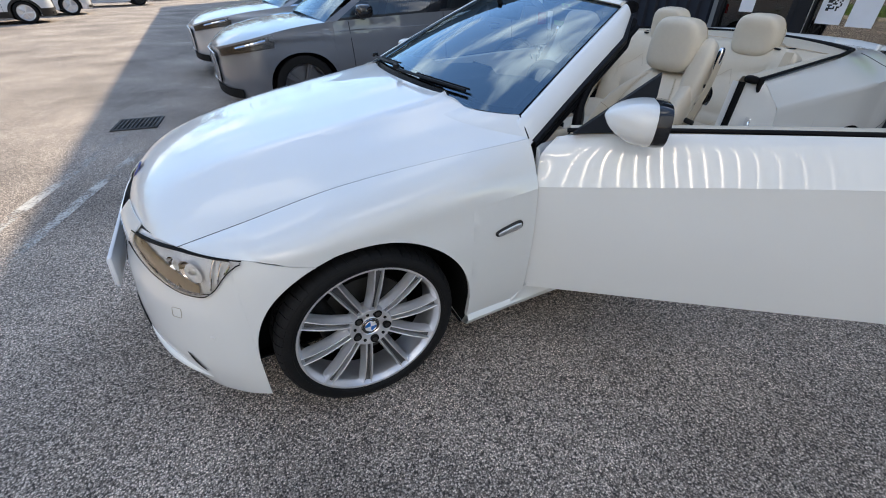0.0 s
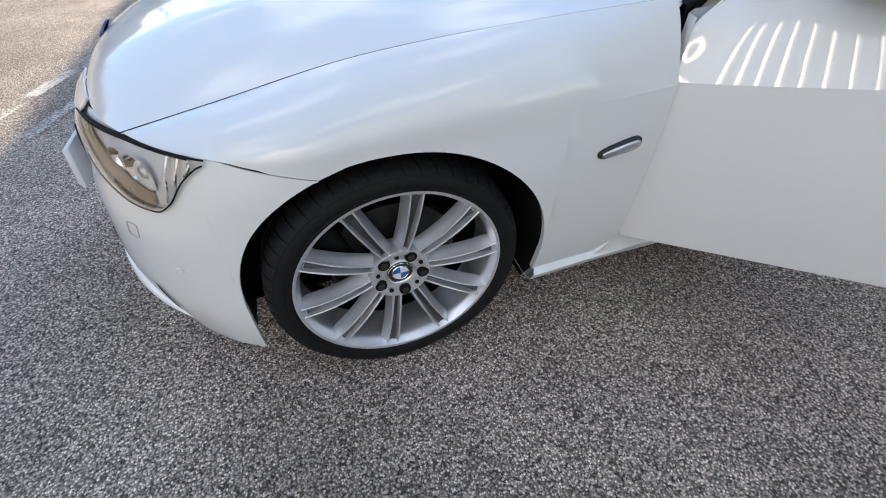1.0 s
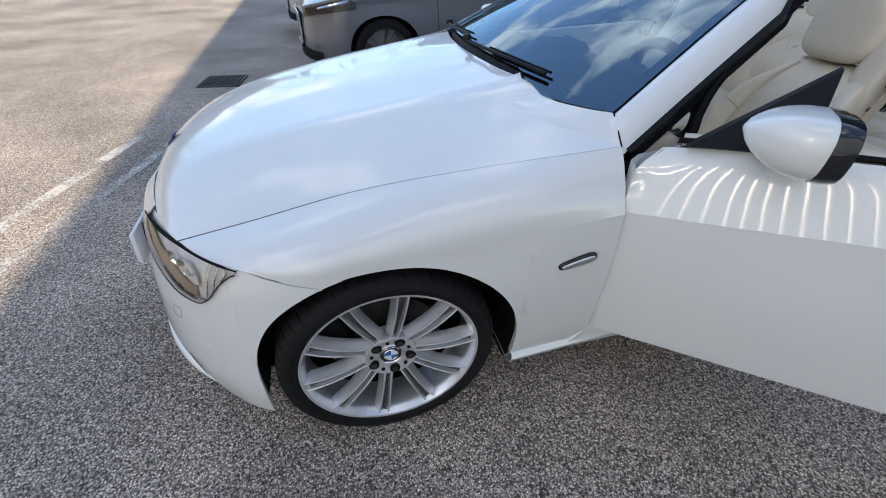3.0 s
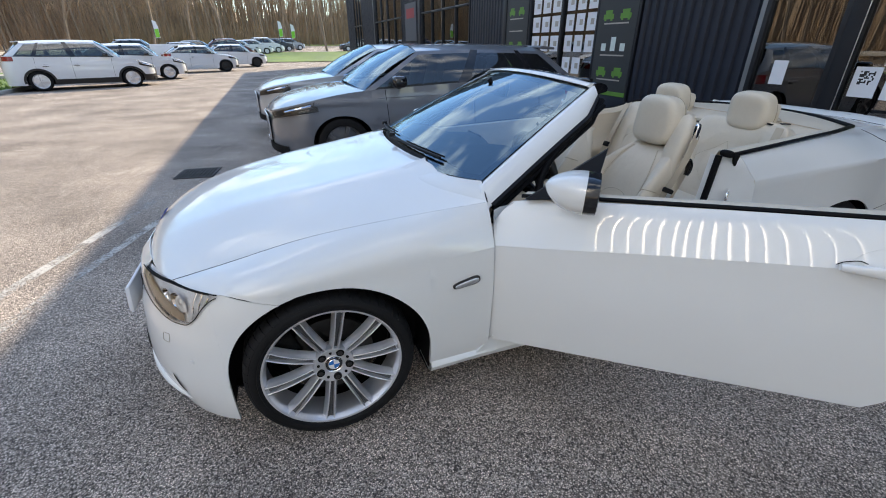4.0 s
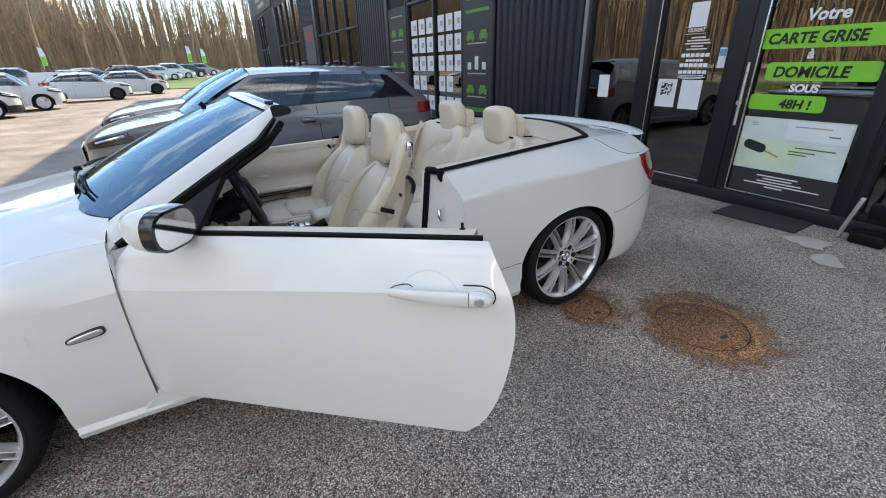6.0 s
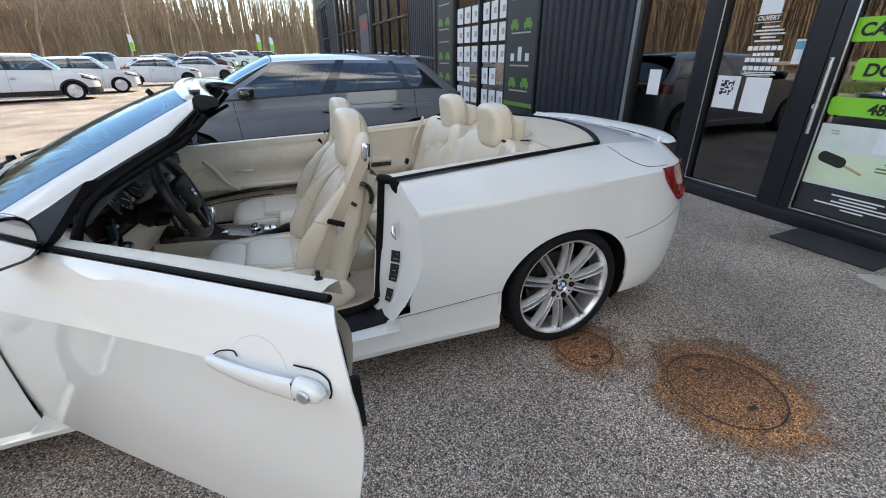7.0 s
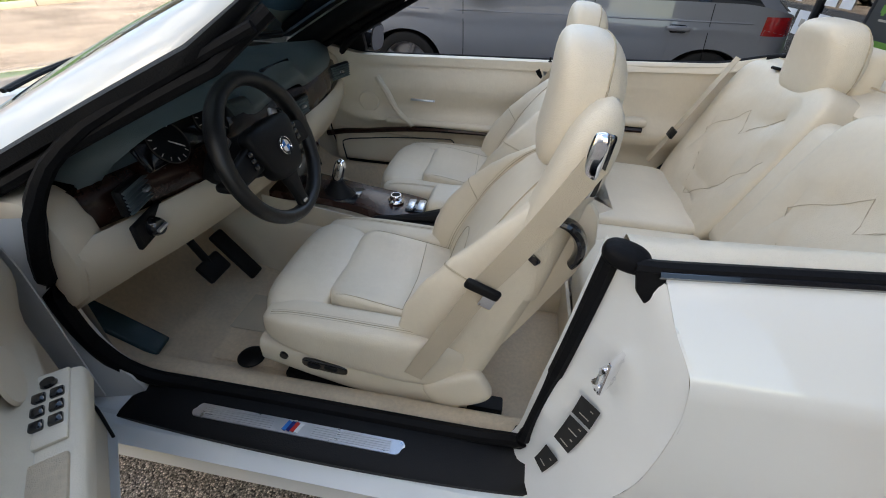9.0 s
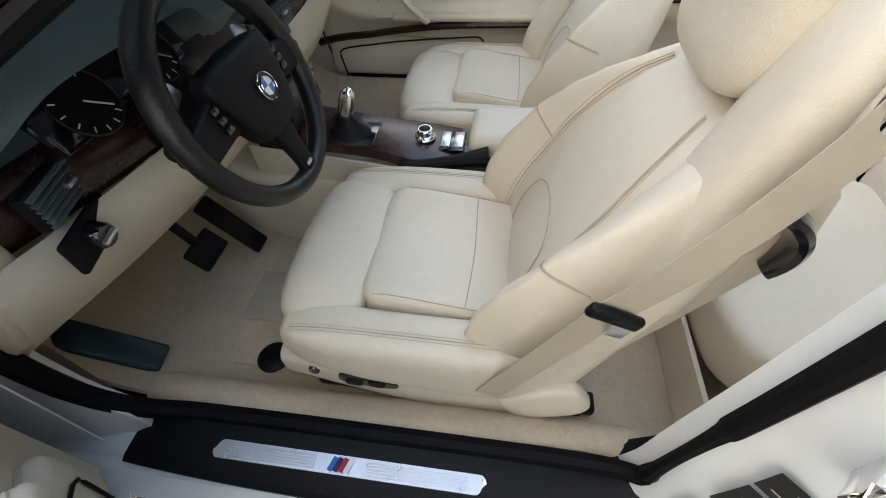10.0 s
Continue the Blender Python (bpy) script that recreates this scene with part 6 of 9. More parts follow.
vent(0.09, 0.992, 0.11, 0)
cstack = part("radio_panel", xf(rbox(0.02, 0.20, 0.20, 0.006), pose(1.002, 0.03, 0.675, 0, -12)), M_gloss, dash, "black radio and heater panel")
for y in (-0.045, 0.105):
    part("radio_knob", xf(lathe([(0.0001, 0.022), (0.018, 0.022), (0.021, 0.016), (0.021, 0.0)], 22, "x"), pose(1.008, y, 0.66, 0, -12)), M_chrome, cstack, "chrome rotary knob")
for r in range(3):
    for c in range(5):
        part("radio_button", xf(rbox(0.006, 0.024, 0.014, 0.002), pose(1.012 - 0.004 * r, -0.030 + 0.030 * c, 0.735 - 0.026 * r, 0, -12)), M_blackp, cstack)
ls = part("light_switch", xf(rbox(0.014, 0.125, 0.062, 0.008, 3), pose(0.944, -0.592, 0.738, 0, 0, 14)), M_blackp, dash, "black light switch panel")
part("light_knob", xf(lathe([(0.0001, 0.026), (0.017, 0.026), (0.021, 0.020), (0.023, 0.0)], 24, "x"), pose(0.950, -0.596, 0.738)), M_gloss, ls, "round light knob")
part("knob_bar", xf(rbox(0.012, 0.030, 0.007, 0.002), pose(0.978, -0.596, 0.738, 12)), M_alu, ls, "silver pointer")
# instruments under the hood
ins = part("instrument_panel", xf(rbox(0.02, 0.34, 0.095, 0.01), pose(0.938, -0.385, 0.889, 0, -30)), M_gloss, dash, "black instrument cluster with two round dials")
for y in (-0.470, -0.310):
    dl = part("dial", xf(lathe([(0.0001, 0.0), (0.052, 0.0)], 36, "x"), pose(0.952, y, 0.889, 0, -30)), M_blackp, ins, "black dial with white marks")
    part("dial_ring", xf(lathe([(0.050, 0.0), (0.0515, 0.004), (0.053, 0.0)], 40, "x"), pose(0.952, y, 0.889, 0, -30)), M_disc, ins, "silver dial ring")
    for k in range(11):
        a = radians(-40 + 26 * k)
        part("dial_mark", xf(rbox(0.001, 0.002, 0.009, 0.0), pose(0.952, y, 0.889, 0, -30) @ pose(0.002, 0, 0, math.degrees(a)) @ Matrix.Translation((0, 0, 0.043))), M_letter, dl, smooth=False)
    part("dial_needle", xf(rbox(0.0015, 0.0025, 0.040, 0.0), pose(0.952, y, 0.889, 0, -30) @ pose(0.004, 0, 0, -130) @ Matrix.Translation((0, 0, 0.018))), M_letter, dl, smooth=False)
part("display", xf(rbox(0.012, 0.17, 0.075, 0.004), pose(0.972, 0.03, 0.925, 0, -16)), M_gloss, dash, "dark display under its own hood")

# steering wheel
SW = Matrix.Translation((1.132, -0.348, 0.842)) @ pose(0, 0, 0, 0, -20)
st_ = new("steering_wheel")
st_.empty_display_size = 0.1
st_.parent = car
st_.matrix_basis = SW
st_["label"] = "black leather steering wheel with three spokes"
rows = []
for i in range(48):
    a = 2 * math.pi * i / 48
    thick_ = 0.0182 + 0.003 * (math.exp(-((math.degrees(a) - 35) / 22) ** 2) + math.exp(-((math.degrees(a) - 145) / 22) ** 2))
    rows.append([((thick_ * 1.15) * math.sin(b), (0.176 + thick_ * math.cos(b)) * math.cos(a), (0.176 + thick_ * math.cos(b)) * math.sin(a)) for b in lin(0, 2 * math.pi, 13)[:-1]])
rows.append(rows[0])
M_swl = leather("black_leather", (0.006, 0.006, 0.007), 0.34)
part("wheel_rim", grid(rows, closed=True), M_swl, st_, "black leather rim", flat_angle=80)
part("airbag_cover", sq(0.030, 0.085, 0.072, 0.4, 0.55, bend=lambda x, y, z: (x + 0.012 - 0.10 * (y * y + z * z), y * (1 + 0.25 * z / 0.07), z)), M_blackp, st_, "black airbag cover")
for s in (-1, 1):
    rg = []
    for t in lin(0, 1, 8):
        y = s * (0.06 + 0.112 * t)
        rg.append([(0.004 + b, y, 0.012 - 0.018 * t + a) for a, b in ring(0.075 - 0.02 * t, 0.026 - 0.006 * t, 0.01, 4)])
    part("wheel_spoke", loft(rg), M_blackp, st_, "black spoke with buttons")
    for dz in (-0.016, 0.0, 0.016):
        part("wheel_button", rbox(0.006, 0.020, 0.012, 0.003, at=(0.020, s * 0.105, 0.008 + dz)), M_gloss, st_, "small black button")
    part("shift_paddle", xf(rbox(0.012, 0.05, 0.028, 0.006, 3), pose(-0.022, s * 0.118, 0.062, s * -25)), M_alu, st_, "silver shift paddle")
    rg = []
    for t in lin(0, 1, 8):
        z = -0.05 - 0.118 * t
        rg.append([(0.004 + b, s * (0.030 - 0.006 * t) + a, z) for a, b in ring(0.022, 0.020, 0.008, 4)])
    if s > 0:
        rg = [[(0.006 + b, 0.006 + a, -0.05 - 0.118 * t) for a, b in ring(0.085 - 0.045 * math.sin(math.pi * min(1, t * 0.62)), 0.022, 0.009, 4)] for t in lin(0, 1, 10)]
        part("wheel_spoke", loft(rg), M_blackp, st_, "broad lower spoke")
part("hub_back", xf(lathe([(0.055, -0.09), (0.06, -0.03), (0.075, 0.0)], 24, "x"), Matrix.Identity(4)), M_blackp, st_, "black steering column cover")
badge(st_, pose(0.046, 0, 0.0, 0, 90, 0) @ pose(0, 0, 0, 0, 0, 90), 0.023)
part("wheel_flag", rbox(0.003, 0.018, 0.007, 0.001, at=(0.020, 0.0, -0.152)), M_alu, st_)
col = part("steering_column", tube([(1.11, -0.355, 0.828), (0.93, -0.355, 0.76)], 0.052, 14), M_blackp, car, "black steering column shroud")
for s, up_ in ((-1, 0.0), (1, 0.0)):
    part("column_stalk", tube([(1.09, -0.355 + s * 0.05, 0.832), (1.105, -0.355 + s * 0.17, 0.845)], [0.010, 0.014], 10), M_blackp, col, "black column stalk")
part("adjust_lever", xf(sq(0.03, 0.03, 0.012, 0.6, 0.6), Matrix.Translation((1.05, -0.43, 0.768))), M_blackp, col, "black column lever")

# sills, door openings and B posts
for s in (0, 1):
    f2 = (lambda g: g) if s == 0 else far_side
    side = new("door_opening")
    side.empty_display_size = 0.1
    side.parent = car
    side["label"] = "door opening with black seal, black sill cover and metal tread plate"
    # painted inner sill
    sill = grid([[(x, -0.874, 0.290), (x, -0.850, 0.298), (x, -0.838, 0.306), (x, -0.818, 0.308), (x, -0.81, 0.314), (x, -0.79, 0.316), (x, -0.72, 0.318)] for x in lin(0.66, 1.90, 12)])
    part("painted_sill", f2(sill), M_jamb, side, "white painted sill", flat_angle=25)
    blk = []
    for k in lin(0, 1, 26):
        x = 0.865 + 1.015 * k
        rise = -0.02 * max(0, (0.03 - k) / 0.03) ** 2 + 0.06 * max(0, (k - 0.93) / 0.07) ** 1.5
        out = 0.812 + 0.026 * math.sin(math.pi * min(1.0, max(0.0, 0.06 + 0.93 * k))) ** 0.55
        blk.append([(x, -out, 0.300), (x, -out, 0.318 + rise * 0.3), (x, -out + 0.012, 0.327 + rise * 0.5), (x, -0.720, 0.337 + rise), (x, -0.680, 0.335 + rise), (x, -0.668, 0.325 + rise), (x, -0.66, 0.25)])
    cover = part("sill_cover", f2(grid(blk)), M_blackp, side, "black plastic sill cover", thick=0.004, flat_angle=40)
    tp = []
    for k in [math.sin(radians(a)) for a in lin(-90, 90, 49)]:
        hw = 0.0165 * math.sqrt(max(0.03, 1 - (max(0.0, abs(k) - 0.955) / 0.045) ** 2))
        tp.append([(1.3175 + 0.2625 * k + 0.004 * q, -0.779 + q * hw, 0.3352 + 0.0018 * q + d_) for q, d_ in ((-1.02, -0.003), (-1, 0.0), (1, 0.0), (1.02, -0.003))])
    treadp = part("tread_plate", f2(grid(tp)), M_alu, cover, "brushed metal tread plate", thick=0.002)
    for k in range(5):
        y = -0.790 + 0.0052 * k
        for x0_, x1_ in ((1.085, 1.26), (1.36, 1.55)):
            part("plate_groove", f2(rbox(x1_ - x0_, 0.0022, 0.0016, 0.0, at=((x0_ + x1_) / 2, y, 0.3362 + 0.00056 * k))), M_alloy, treadp, smooth=False)
    for k, mm_ in enumerate((M_blue, M_navy, M_red, M_letter)):
        part("plate_stripe", f2(xf(rbox(0.010, 0.026, 0.0012, 0.0), pose(1.295 + 0.0105 * k, -0.779, 0.3374, 0, 0, -18))), mm_, treadp, smooth=False)
    ce = [[(x, -0.708, 0.330), (x, -0.700, 0.345), (x, -0.682, 0.349), (x, -0.655, 0.341), (x, -0.632, 0.312), (x, -0.612, 0.235)] for x in lin(0.86, 1.86, 14)]
    part("carpet_edge", f2(grid(ce)), M_tan, side, "tan carpet edge", flat_angle=80)
    # B post jamb between quarter edge and inner seal
    def inner(z):
        return sp([(0.34, 1.83), (0.40, 1.85), (0.5, 1.860), (0.73, 1.888), (0.93, 1.908)])(z)
    jb = []
    for z in lin(0.345, 0.925, 26):
        xo = EDGE_X(z) if z > 0.36 else 1.88
        zc = CREASE(xo)
        yo_ = half_width(xo, min(z, zc)) if z <= zc else (lambda t: half_width(xo, zc) + (0.80 - half_width(xo, zc)) * shoulder(t))((z - zc) / (0.934 - zc))
        xi = inner(z)
        jb.append([(xo, -yo_ + 0.001, z), (xo - 0.006, -yo_ + 0.008, z), (lerp((xo,), (xi,), 0.25)[0], -yo_ * 0.72 - 0.765 * 0.28, z), (lerp((xo,), (xi,), 0.65)[0], -0.775, z), (xi, -0.745, z), (xi - 0.012, -0.70, z)])
    jmb = part("door_jamb", f2(grid(jb)), M_jamb, side, "white door jamb with latch striker and stickers", flat_angle=40)
    def jp(z, t, off=0.0):
        i = min(25, max(0, (z - 0.345) / 0.58 * 25))
        r0, r1 = jb[int(i)], jb[min(25, int(i) + 1)]
        fz = i - int(i)
        row = [lerp(p, q, fz) for p, q in zip(r0, r1)]
        a, b = row[2], row[4]
        p = lerp(a, b, t)
        return (p[0] - off * 0.75, p[1] - off * 0.65, p[2])
    for z0, z1, t0, t1 in ((0.405, 0.465, 0.38, 0.66), (0.500, 0.580, 0.36, 0.64), (0.588, 0.640, 0.36, 0.64)):
        stq = [[jp(z, t, 0.0015) for t in lin(t0, t1, 4)] for z in lin(z0, z1, 5)]
        stk = part("sticker", f2(grid(stq)), M_ink, jmb, "black information sticker")
        nb = 4 if z1 - z0 > 0.06 else 2
        for k in range(nb):
            zz = z0 + (z1 - z0) * (k + 0.6) / (nb + 0.3)
            ln = grid([[jp(z, t, 0.0022) for t in lin(t0 + 0.06, t1 - 0.08 - 0.1 * (k % 2), 4)] for z in (zz, zz + 0.003)])
            part("sticker_line", f2(ln), M_concrete, stk, smooth=False)
    st2 = Vector(jp(0.735, 0.45, 0.006))
    strk = part("latch_striker", f2(join(tube([tuple(st2 + Vector(v)) for v in ((0.012, 0.012, 0.022), (-0.022, -0.018, 0.022), (-0.03, -0.024, 0.0), (-0.022, -0.018, -0.022), (0.012, 0.012, -0.022))], 0.0055, 8), xf(rbox(0.008, 0.05, 0.075, 0.003), Matrix.Translation(st2) @ pose(0, 0, 0, 0, 0, -40)))), M_chrome, jmb, "chrome latch striker")
    # seal running round the opening
    run = [(r[4][0] - 0.006, r[4][1] + 0.004, r[4][2]) for r in jb]
    loop = [(1.30, -0.590, 1.164), (1.12, -0.648, 1.068), (0.985, -0.698, 0.988), (0.915, -0.735, 0.912), (0.885, -0.758, 0.84), (0.830, -0.757, 0.72), (0.806, -0.755, 0.61), (0.808, -0.752, 0.53), (0.828, -0.748, 0.45), (0.862, -0.738, 0.385), (0.92, -0.725, 0.345), (1.0, -0.716, 0.333), (1.3, -0.714, 0.334), (1.6, -0.714, 0.335), (1.75, -0.718, 0.344), (1.81, -0.728, 0.366)] + run[2:]
    part("door_seal", f2(tube(smooth_path(loop, 90), [0.010 + 0.010 * min(1.0, k / 12) for k in range(24)] + [0.020 - 0.0003 * k for k in range(15)] + [0.0155 - 0.0055 * math.sin(math.pi * k / 22) ** 0.4 for k in range(23)] + [0.0155] * 28, 8)), M_seal, side, "black rubber door seal")
    capc = (1.908, -0.775, 0.940)
    cp = part("seal_cap", f2(join(xf(sq(0.034, 0.026, 0.017, 0.75, 0.8), pose(*capc, 0, 12, -10)), xf(slab([(-0.02, 0.0), (0.024, 0.004), (0.020, -0.035), (0.006, -0.055), (-0.010, -0.035)], 0.012, "y", 0.003), pose(1.936, -0.806, 0.938, 0, 0, 0)))), M_seal, side, "black rubber cap at the top of the door jamb")
    # kick panel below the dashboard and hinge-side jamb
    kp = [[(x, -0.712 + 0.01 * math.sin(x * 9), z) for z in (0.24, 0.40, 0.60)] for x in lin(0.58, 0.80, 6)]
    part("kick_panel", f2(grid(kp)), M_beigep, side, "cream kick panel")
    hx_ = sp([(0.2, 0.90), (0.345, 0.90), (0.45, 0.828), (0.61, 0.806), (0.72, 0.83), (0.84, 0.885), (0.90, 0.915)])
    hp = [[(0.648, -0.86, z), (0.660, -0.825, z), (0.70, -0.80, z), ((0.70 + hx_(z)) / 2, -0.785, z), (hx_(z), -0.757, z), (hx_(z) - 0.01, -0.72, z)] for z in lin(0.30, 0.845, 14)]
    part("hinge_jamb", f2(grid(hp)), M_jamb, side, "white hinge-side jamb")
    for z in (0.42, 0.72):
        part("door_hinge", f2(xf(rbox(0.06, 0.07, 0.055, 0.008), pose(0.668, -0.806, z, 0, 0, -25))), M_jamb, side, "white door hinge")

# rear cabin: side panels, bench, backrest, shelf
for s in (0, 1):
    f2 = (lambda g: g) if s == 0 else far_side
    sp_rows = []
    for k in lin(0, 1, 20):
        x = 1.925 + 0.695 * k
        col_ = []
        for t in lin(0, 1, 18):
            z = BELT_Z(x) + 0.004 + (0.30 - BELT_Z(x)) * t
            y = 0.728 - 0.02 * k - 0.05 * math.exp(-((z - 0.66) / 0.06) ** 2) - 0.02 * math.exp(-((z - 0.45) / 0.1) ** 2)
            col_.append((x, -y, z))
        sp_rows.append(col_)
    rs = part("rear_side_panel", f2(grid(sp_rows)), M_beige, car, "cream leather rear side panel", flat_angle=70)
    tp_ = grid([[(x, -(BELT_Y(x) - 0.022), BELT_Z(x) + 0.008), (x, -(BELT_Y(x) - 0.045), BELT_Z(x) + 0.016), (x, -0.725 + 0.04 * max(0, x - 2.3), BELT_Z(x) + 0.012), (x, -0.71 + 0.04 * max(0, x - 2.3), BELT_Z(x) - 0.02)] for x in lin(1.915, 2.69, 20)])
    part("side_panel_top", f2(tp_), M_beige, rs, "cream padded top of the side panel", flat_angle=70)
    part("wood_strip", f2(tube([(x, -0.672 - 0.00 * x, 0.70) for x in lin(1.98, 2.30, 10)], 0.014, 8)), M_wood, rs, "dark wood strip")
    part("side_armrest", f2(xf(rbox(0.34, 0.07, 0.035, 0.015, 3), Matrix.Translation((2.14, -0.675, 0.735)))), M_beige, rs, "cream side armrest")
    part("speaker_cover", f2(xf(lathe([(0.0001, -0.002), (0.04, -0.002), (0.045, 0.002)], 28, "y"), Matrix.Translation((2.06, -0.706, 0.84)) @ pose(0, 0, 0, 180))), M_beigep, rs, "round cream speaker cover")
    trim = [(x, -(BELT_Y(x) - 0.008), BELT_Z(x) + 0.006) for x in lin(1.915, 3.016, 40)] + [(3.016 + 0.24 * (1 - (y / 0.668) ** 2) + 0.0, -y, 0.978 + 0.010 * (1 - (y / 0.668) ** 2)) for y in lin(0.66, 0.0, 24)]
    part("belt_trim", f2(tube(trim, 0.0125, 8, flat=0.8)), M_seal, car, "black rubber trim along the rear of the cabin")
    ch = [(x, -(BELT_Y(x) + 0.004), BELT_Z(x) + 0.004) for x in lin(1.945, 2.66, 24)]
    part("belt_moulding", f2(tube(ch, 0.006, 6)), M_gloss, car, "gloss black moulding")
bench = new("rear_bench")
bench.empty_display_size = 0.1
bench.parent = car
bench["label"] = "cream leather rear bench with two headrests"
QUILT = ([(-0.25, 0.05), (-0.185, -0.025), (-0.12, -0.10)], [(-0.15, 0.17), (-0.075, 0.115), (0.0, 0.06)], [(0.0, 0.06), (0.03, 0.14)], [(0.03, 0.14), (0.115, 0.075), (0.20, 0.01)], [(0.20, 0.01), (0.11, -0.10), (0.02, -0.21)], [(-0.12, -0.10), (-0.05, -0.16), (0.02, -0.21)])


def quilted(x, y, z):
    """The rear backrest's surface: a shallow hollow, drawn in along its seams so that the panels between them puff out."""
    if x >= 0:
        return (x, y, z)
    near = 1.0
    for seam in QUILT:
        for (y0, z0), (y1, z1) in zip(seam, seam[1:]):
            l2 = (y1 - y0) ** 2 + (z1 - z0) ** 2
            f = min(1.0, max(0.0, ((y - y0) * (y1 - y0) + (z - z0) * (z1 - z0)) / l2))
            near = min(near, math.hypot(y - y0 - f * (y1 - y0), z - z0 - f * (z1 - z0)))
    return (x + 0.03 * math.cos(y / 0.295 * 1.4) + 0.013 * math.exp(-near / 0.013) - 0.012 * min(1.0, near / 0.07), y, z)


for y in (-0.33, 0.33):
    part("bench_cushion", sq(0.235, 0.27, 0.085, 0.35, 0.35, bend=lambda x, yy, z: (x, yy, z + 0.03 * (abs(yy) / 0.27) ** 3 + 0.02 * -x)), M_beige, bench, "cream leather bench cushion").matrix_basis = Matrix.Translation((2.22, y, 0.435))
    B2 = Matrix.Translation((2.43, y, 0.48)) @ pose(0, 0, 0, 0, 20)
    bskin = sq(0.080, 0.295, 0.295, 0.32, 0.32, 240, 180, bend=quilted)
    rb = part("bench_backrest", xf(bskin, B2 @ Matrix.Translation((0.035, 0, 0.255))), M_beige, bench, "cream leather rear backrest with drawn-in quilting seams")
    for pts in QUILT:
        hits = on_skin(bskin, [((-0.4, y_, z_), (1, 0, 0)) for y_, z_, _ in smooth_path([(a, c, 0) for a, c in pts], 12)])
        part("seam", xf(tube(hits, 0.0013, 5), B2 @ Matrix.Translation((0.0355, 0, 0.255))), M_belt, rb, "drawn-in seam")
    hy, hx = (-0.345, 2.612) if y < 0 else (0.262, 2.632)
    hr = part("rear_headrest", xf(sq(0.066, 0.128, 0.108, 0.58, 0.58, bend=lambda x, yy, z: (x - 0.015 * (z / 0.1) ** 2, yy * (1 - 0.08 * max(0, z / 0.1)), z)), Matrix.Translation((hx, hy, 1.048)) @ pose(0, 0, 0, 0, -6)), M_beige, bench, "cream leather rear headrest")
    hskin = sq(0.066, 0.128, 0.108, 0.58, 0.58, bend=lambda x, yy, z: (x - 0.015 * (z / 0.1) ** 2, yy * (1 - 0.08 * max(0, z / 0.1)), z))
    arc = on_skin(hskin, [((0.030, 0.4 * math.cos(a), 0.4 * math.sin(a)), (0, -math.cos(a), -math.sin(a))) for a in lin(-0.28 * math.pi, 1.28 * math.pi, 60)])
    part("headrest_seam", xf(tube(arc, 0.0021, 5), Matrix.Translation((hx, hy, 1.048)) @ pose(0, 0, 0, 0, -6)), M_seam, hr, "stitched seam")
    part("headrest_housing", xf(rbox(0.09, 0.17, 0.15, 0.03, 3), Matrix.Translation((hx + 0.10, hy, 1.012))), M_beigep, hr, "cream roll-over cover behind the headrest")
    part("belt_slot", xf(rbox(0.05, 0.03, 0.01, 0.004), pose(2.60, hy + math.copysign(0.15, y), 0.985, 0, 12, math.copysign(25, y))), M_blackp, bench, "black slot")
    bel = [[(lambda p: (p[0], p[1] + w, p[2]))(lerp((2.535, math.copysign(0.585, y), 0.985), (2.350, math.copysign(0.615, y), 0.54), t)) for w in (-0.022, 0.022)] for t in lin(0, 1, 10)]
    rbelt = part("rear_belt", grid(bel), M_belt, bench, "beige rear seat belt", thick=0.002)
    part("belt_tongue", xf(rbox(0.04, 0.06, 0.014, 0.005), pose(2.405, math.copysign(0.606, y), 0.675, 0, -68)), M_blackp, rbelt, "black belt tongue")
part("bench_middle", rbox(0.44, 0.13, 0.12, 0.03, 3, at=(2.20, 0, 0.455)), M_beigep, bench, "cream tray between the rear seats")
part("backrest_middle", xf(rbox(0.13, 0.16, 0.46, 0.05, 4), Matrix.Translation((2.555, 0, 0.70)) @ pose(0, 0, 0, 0, 20)), M_beige, bench, "cream middle of the rear backrest")
part("bench_front", grid([[(1.985, y, 0.25), (1.98, y, 0.40)] for y in lin(-0.62, 0.62, 4)]), M_beigep, bench, "cream front of the bench", thick=0.01)
# shelf and folded roof cover
ton = []
for v in lin(0, 1, 16):
    row = []
    for u in lin(-1, 1, 27):
        xr = 3.016 + 0.235 * (1 - u * u)
        x = 2.665 + (xr - 2.665) * v
        yw = sp([(2.62, 0.73), (2.70, 0.733), (2.85, 0.70), (3.016, 0.655)])(2.62 + 0.396 * v)
        row.append((x, u * yw, 0.965 - 0.018 * max(0, 1 - v / 0.2) + 0.022 * (1 - u * u) * min(1, 0.3 + 4 * v) + 0.010 * math.sin(math.pi * v)))
    ton.append(row)
front = [(x - 0.006, y, z - 0.028) for x, y, z in ton[0]]
cover = part("roof_cover", grid([front, [(x - 0.010, y, z - 0.012) for x, y, z in ton[0]]] + ton), M_beige, car, "cream cover over the folded roof", thick=0.01)
part("cover_seam", tube([(2.74, y, 0.972 + 0.024 * (1 - (y / 0.73) ** 2)) for y in lin(-0.72, 0.72, 20)], 0.0025, 5), M_tan, cover, "seam across the cover")
for s in (-1, 1):
    part("cover_seam", tube(smooth_path([(2.74, s * 0.45, 0.990), (2.80, s * 0.40, 0.993), (2.85, s * 0.30, 0.997)], 12), 0.0025, 5), M_tan, cover, "seam in the cover")
    part("cover_vent", xf(rbox(0.05, 0.02, 0.006, 0.002), pose(2.705, s * 0.50, 0.984, 0, 0, s * 30)), M_blackp, cover, "small black slot")
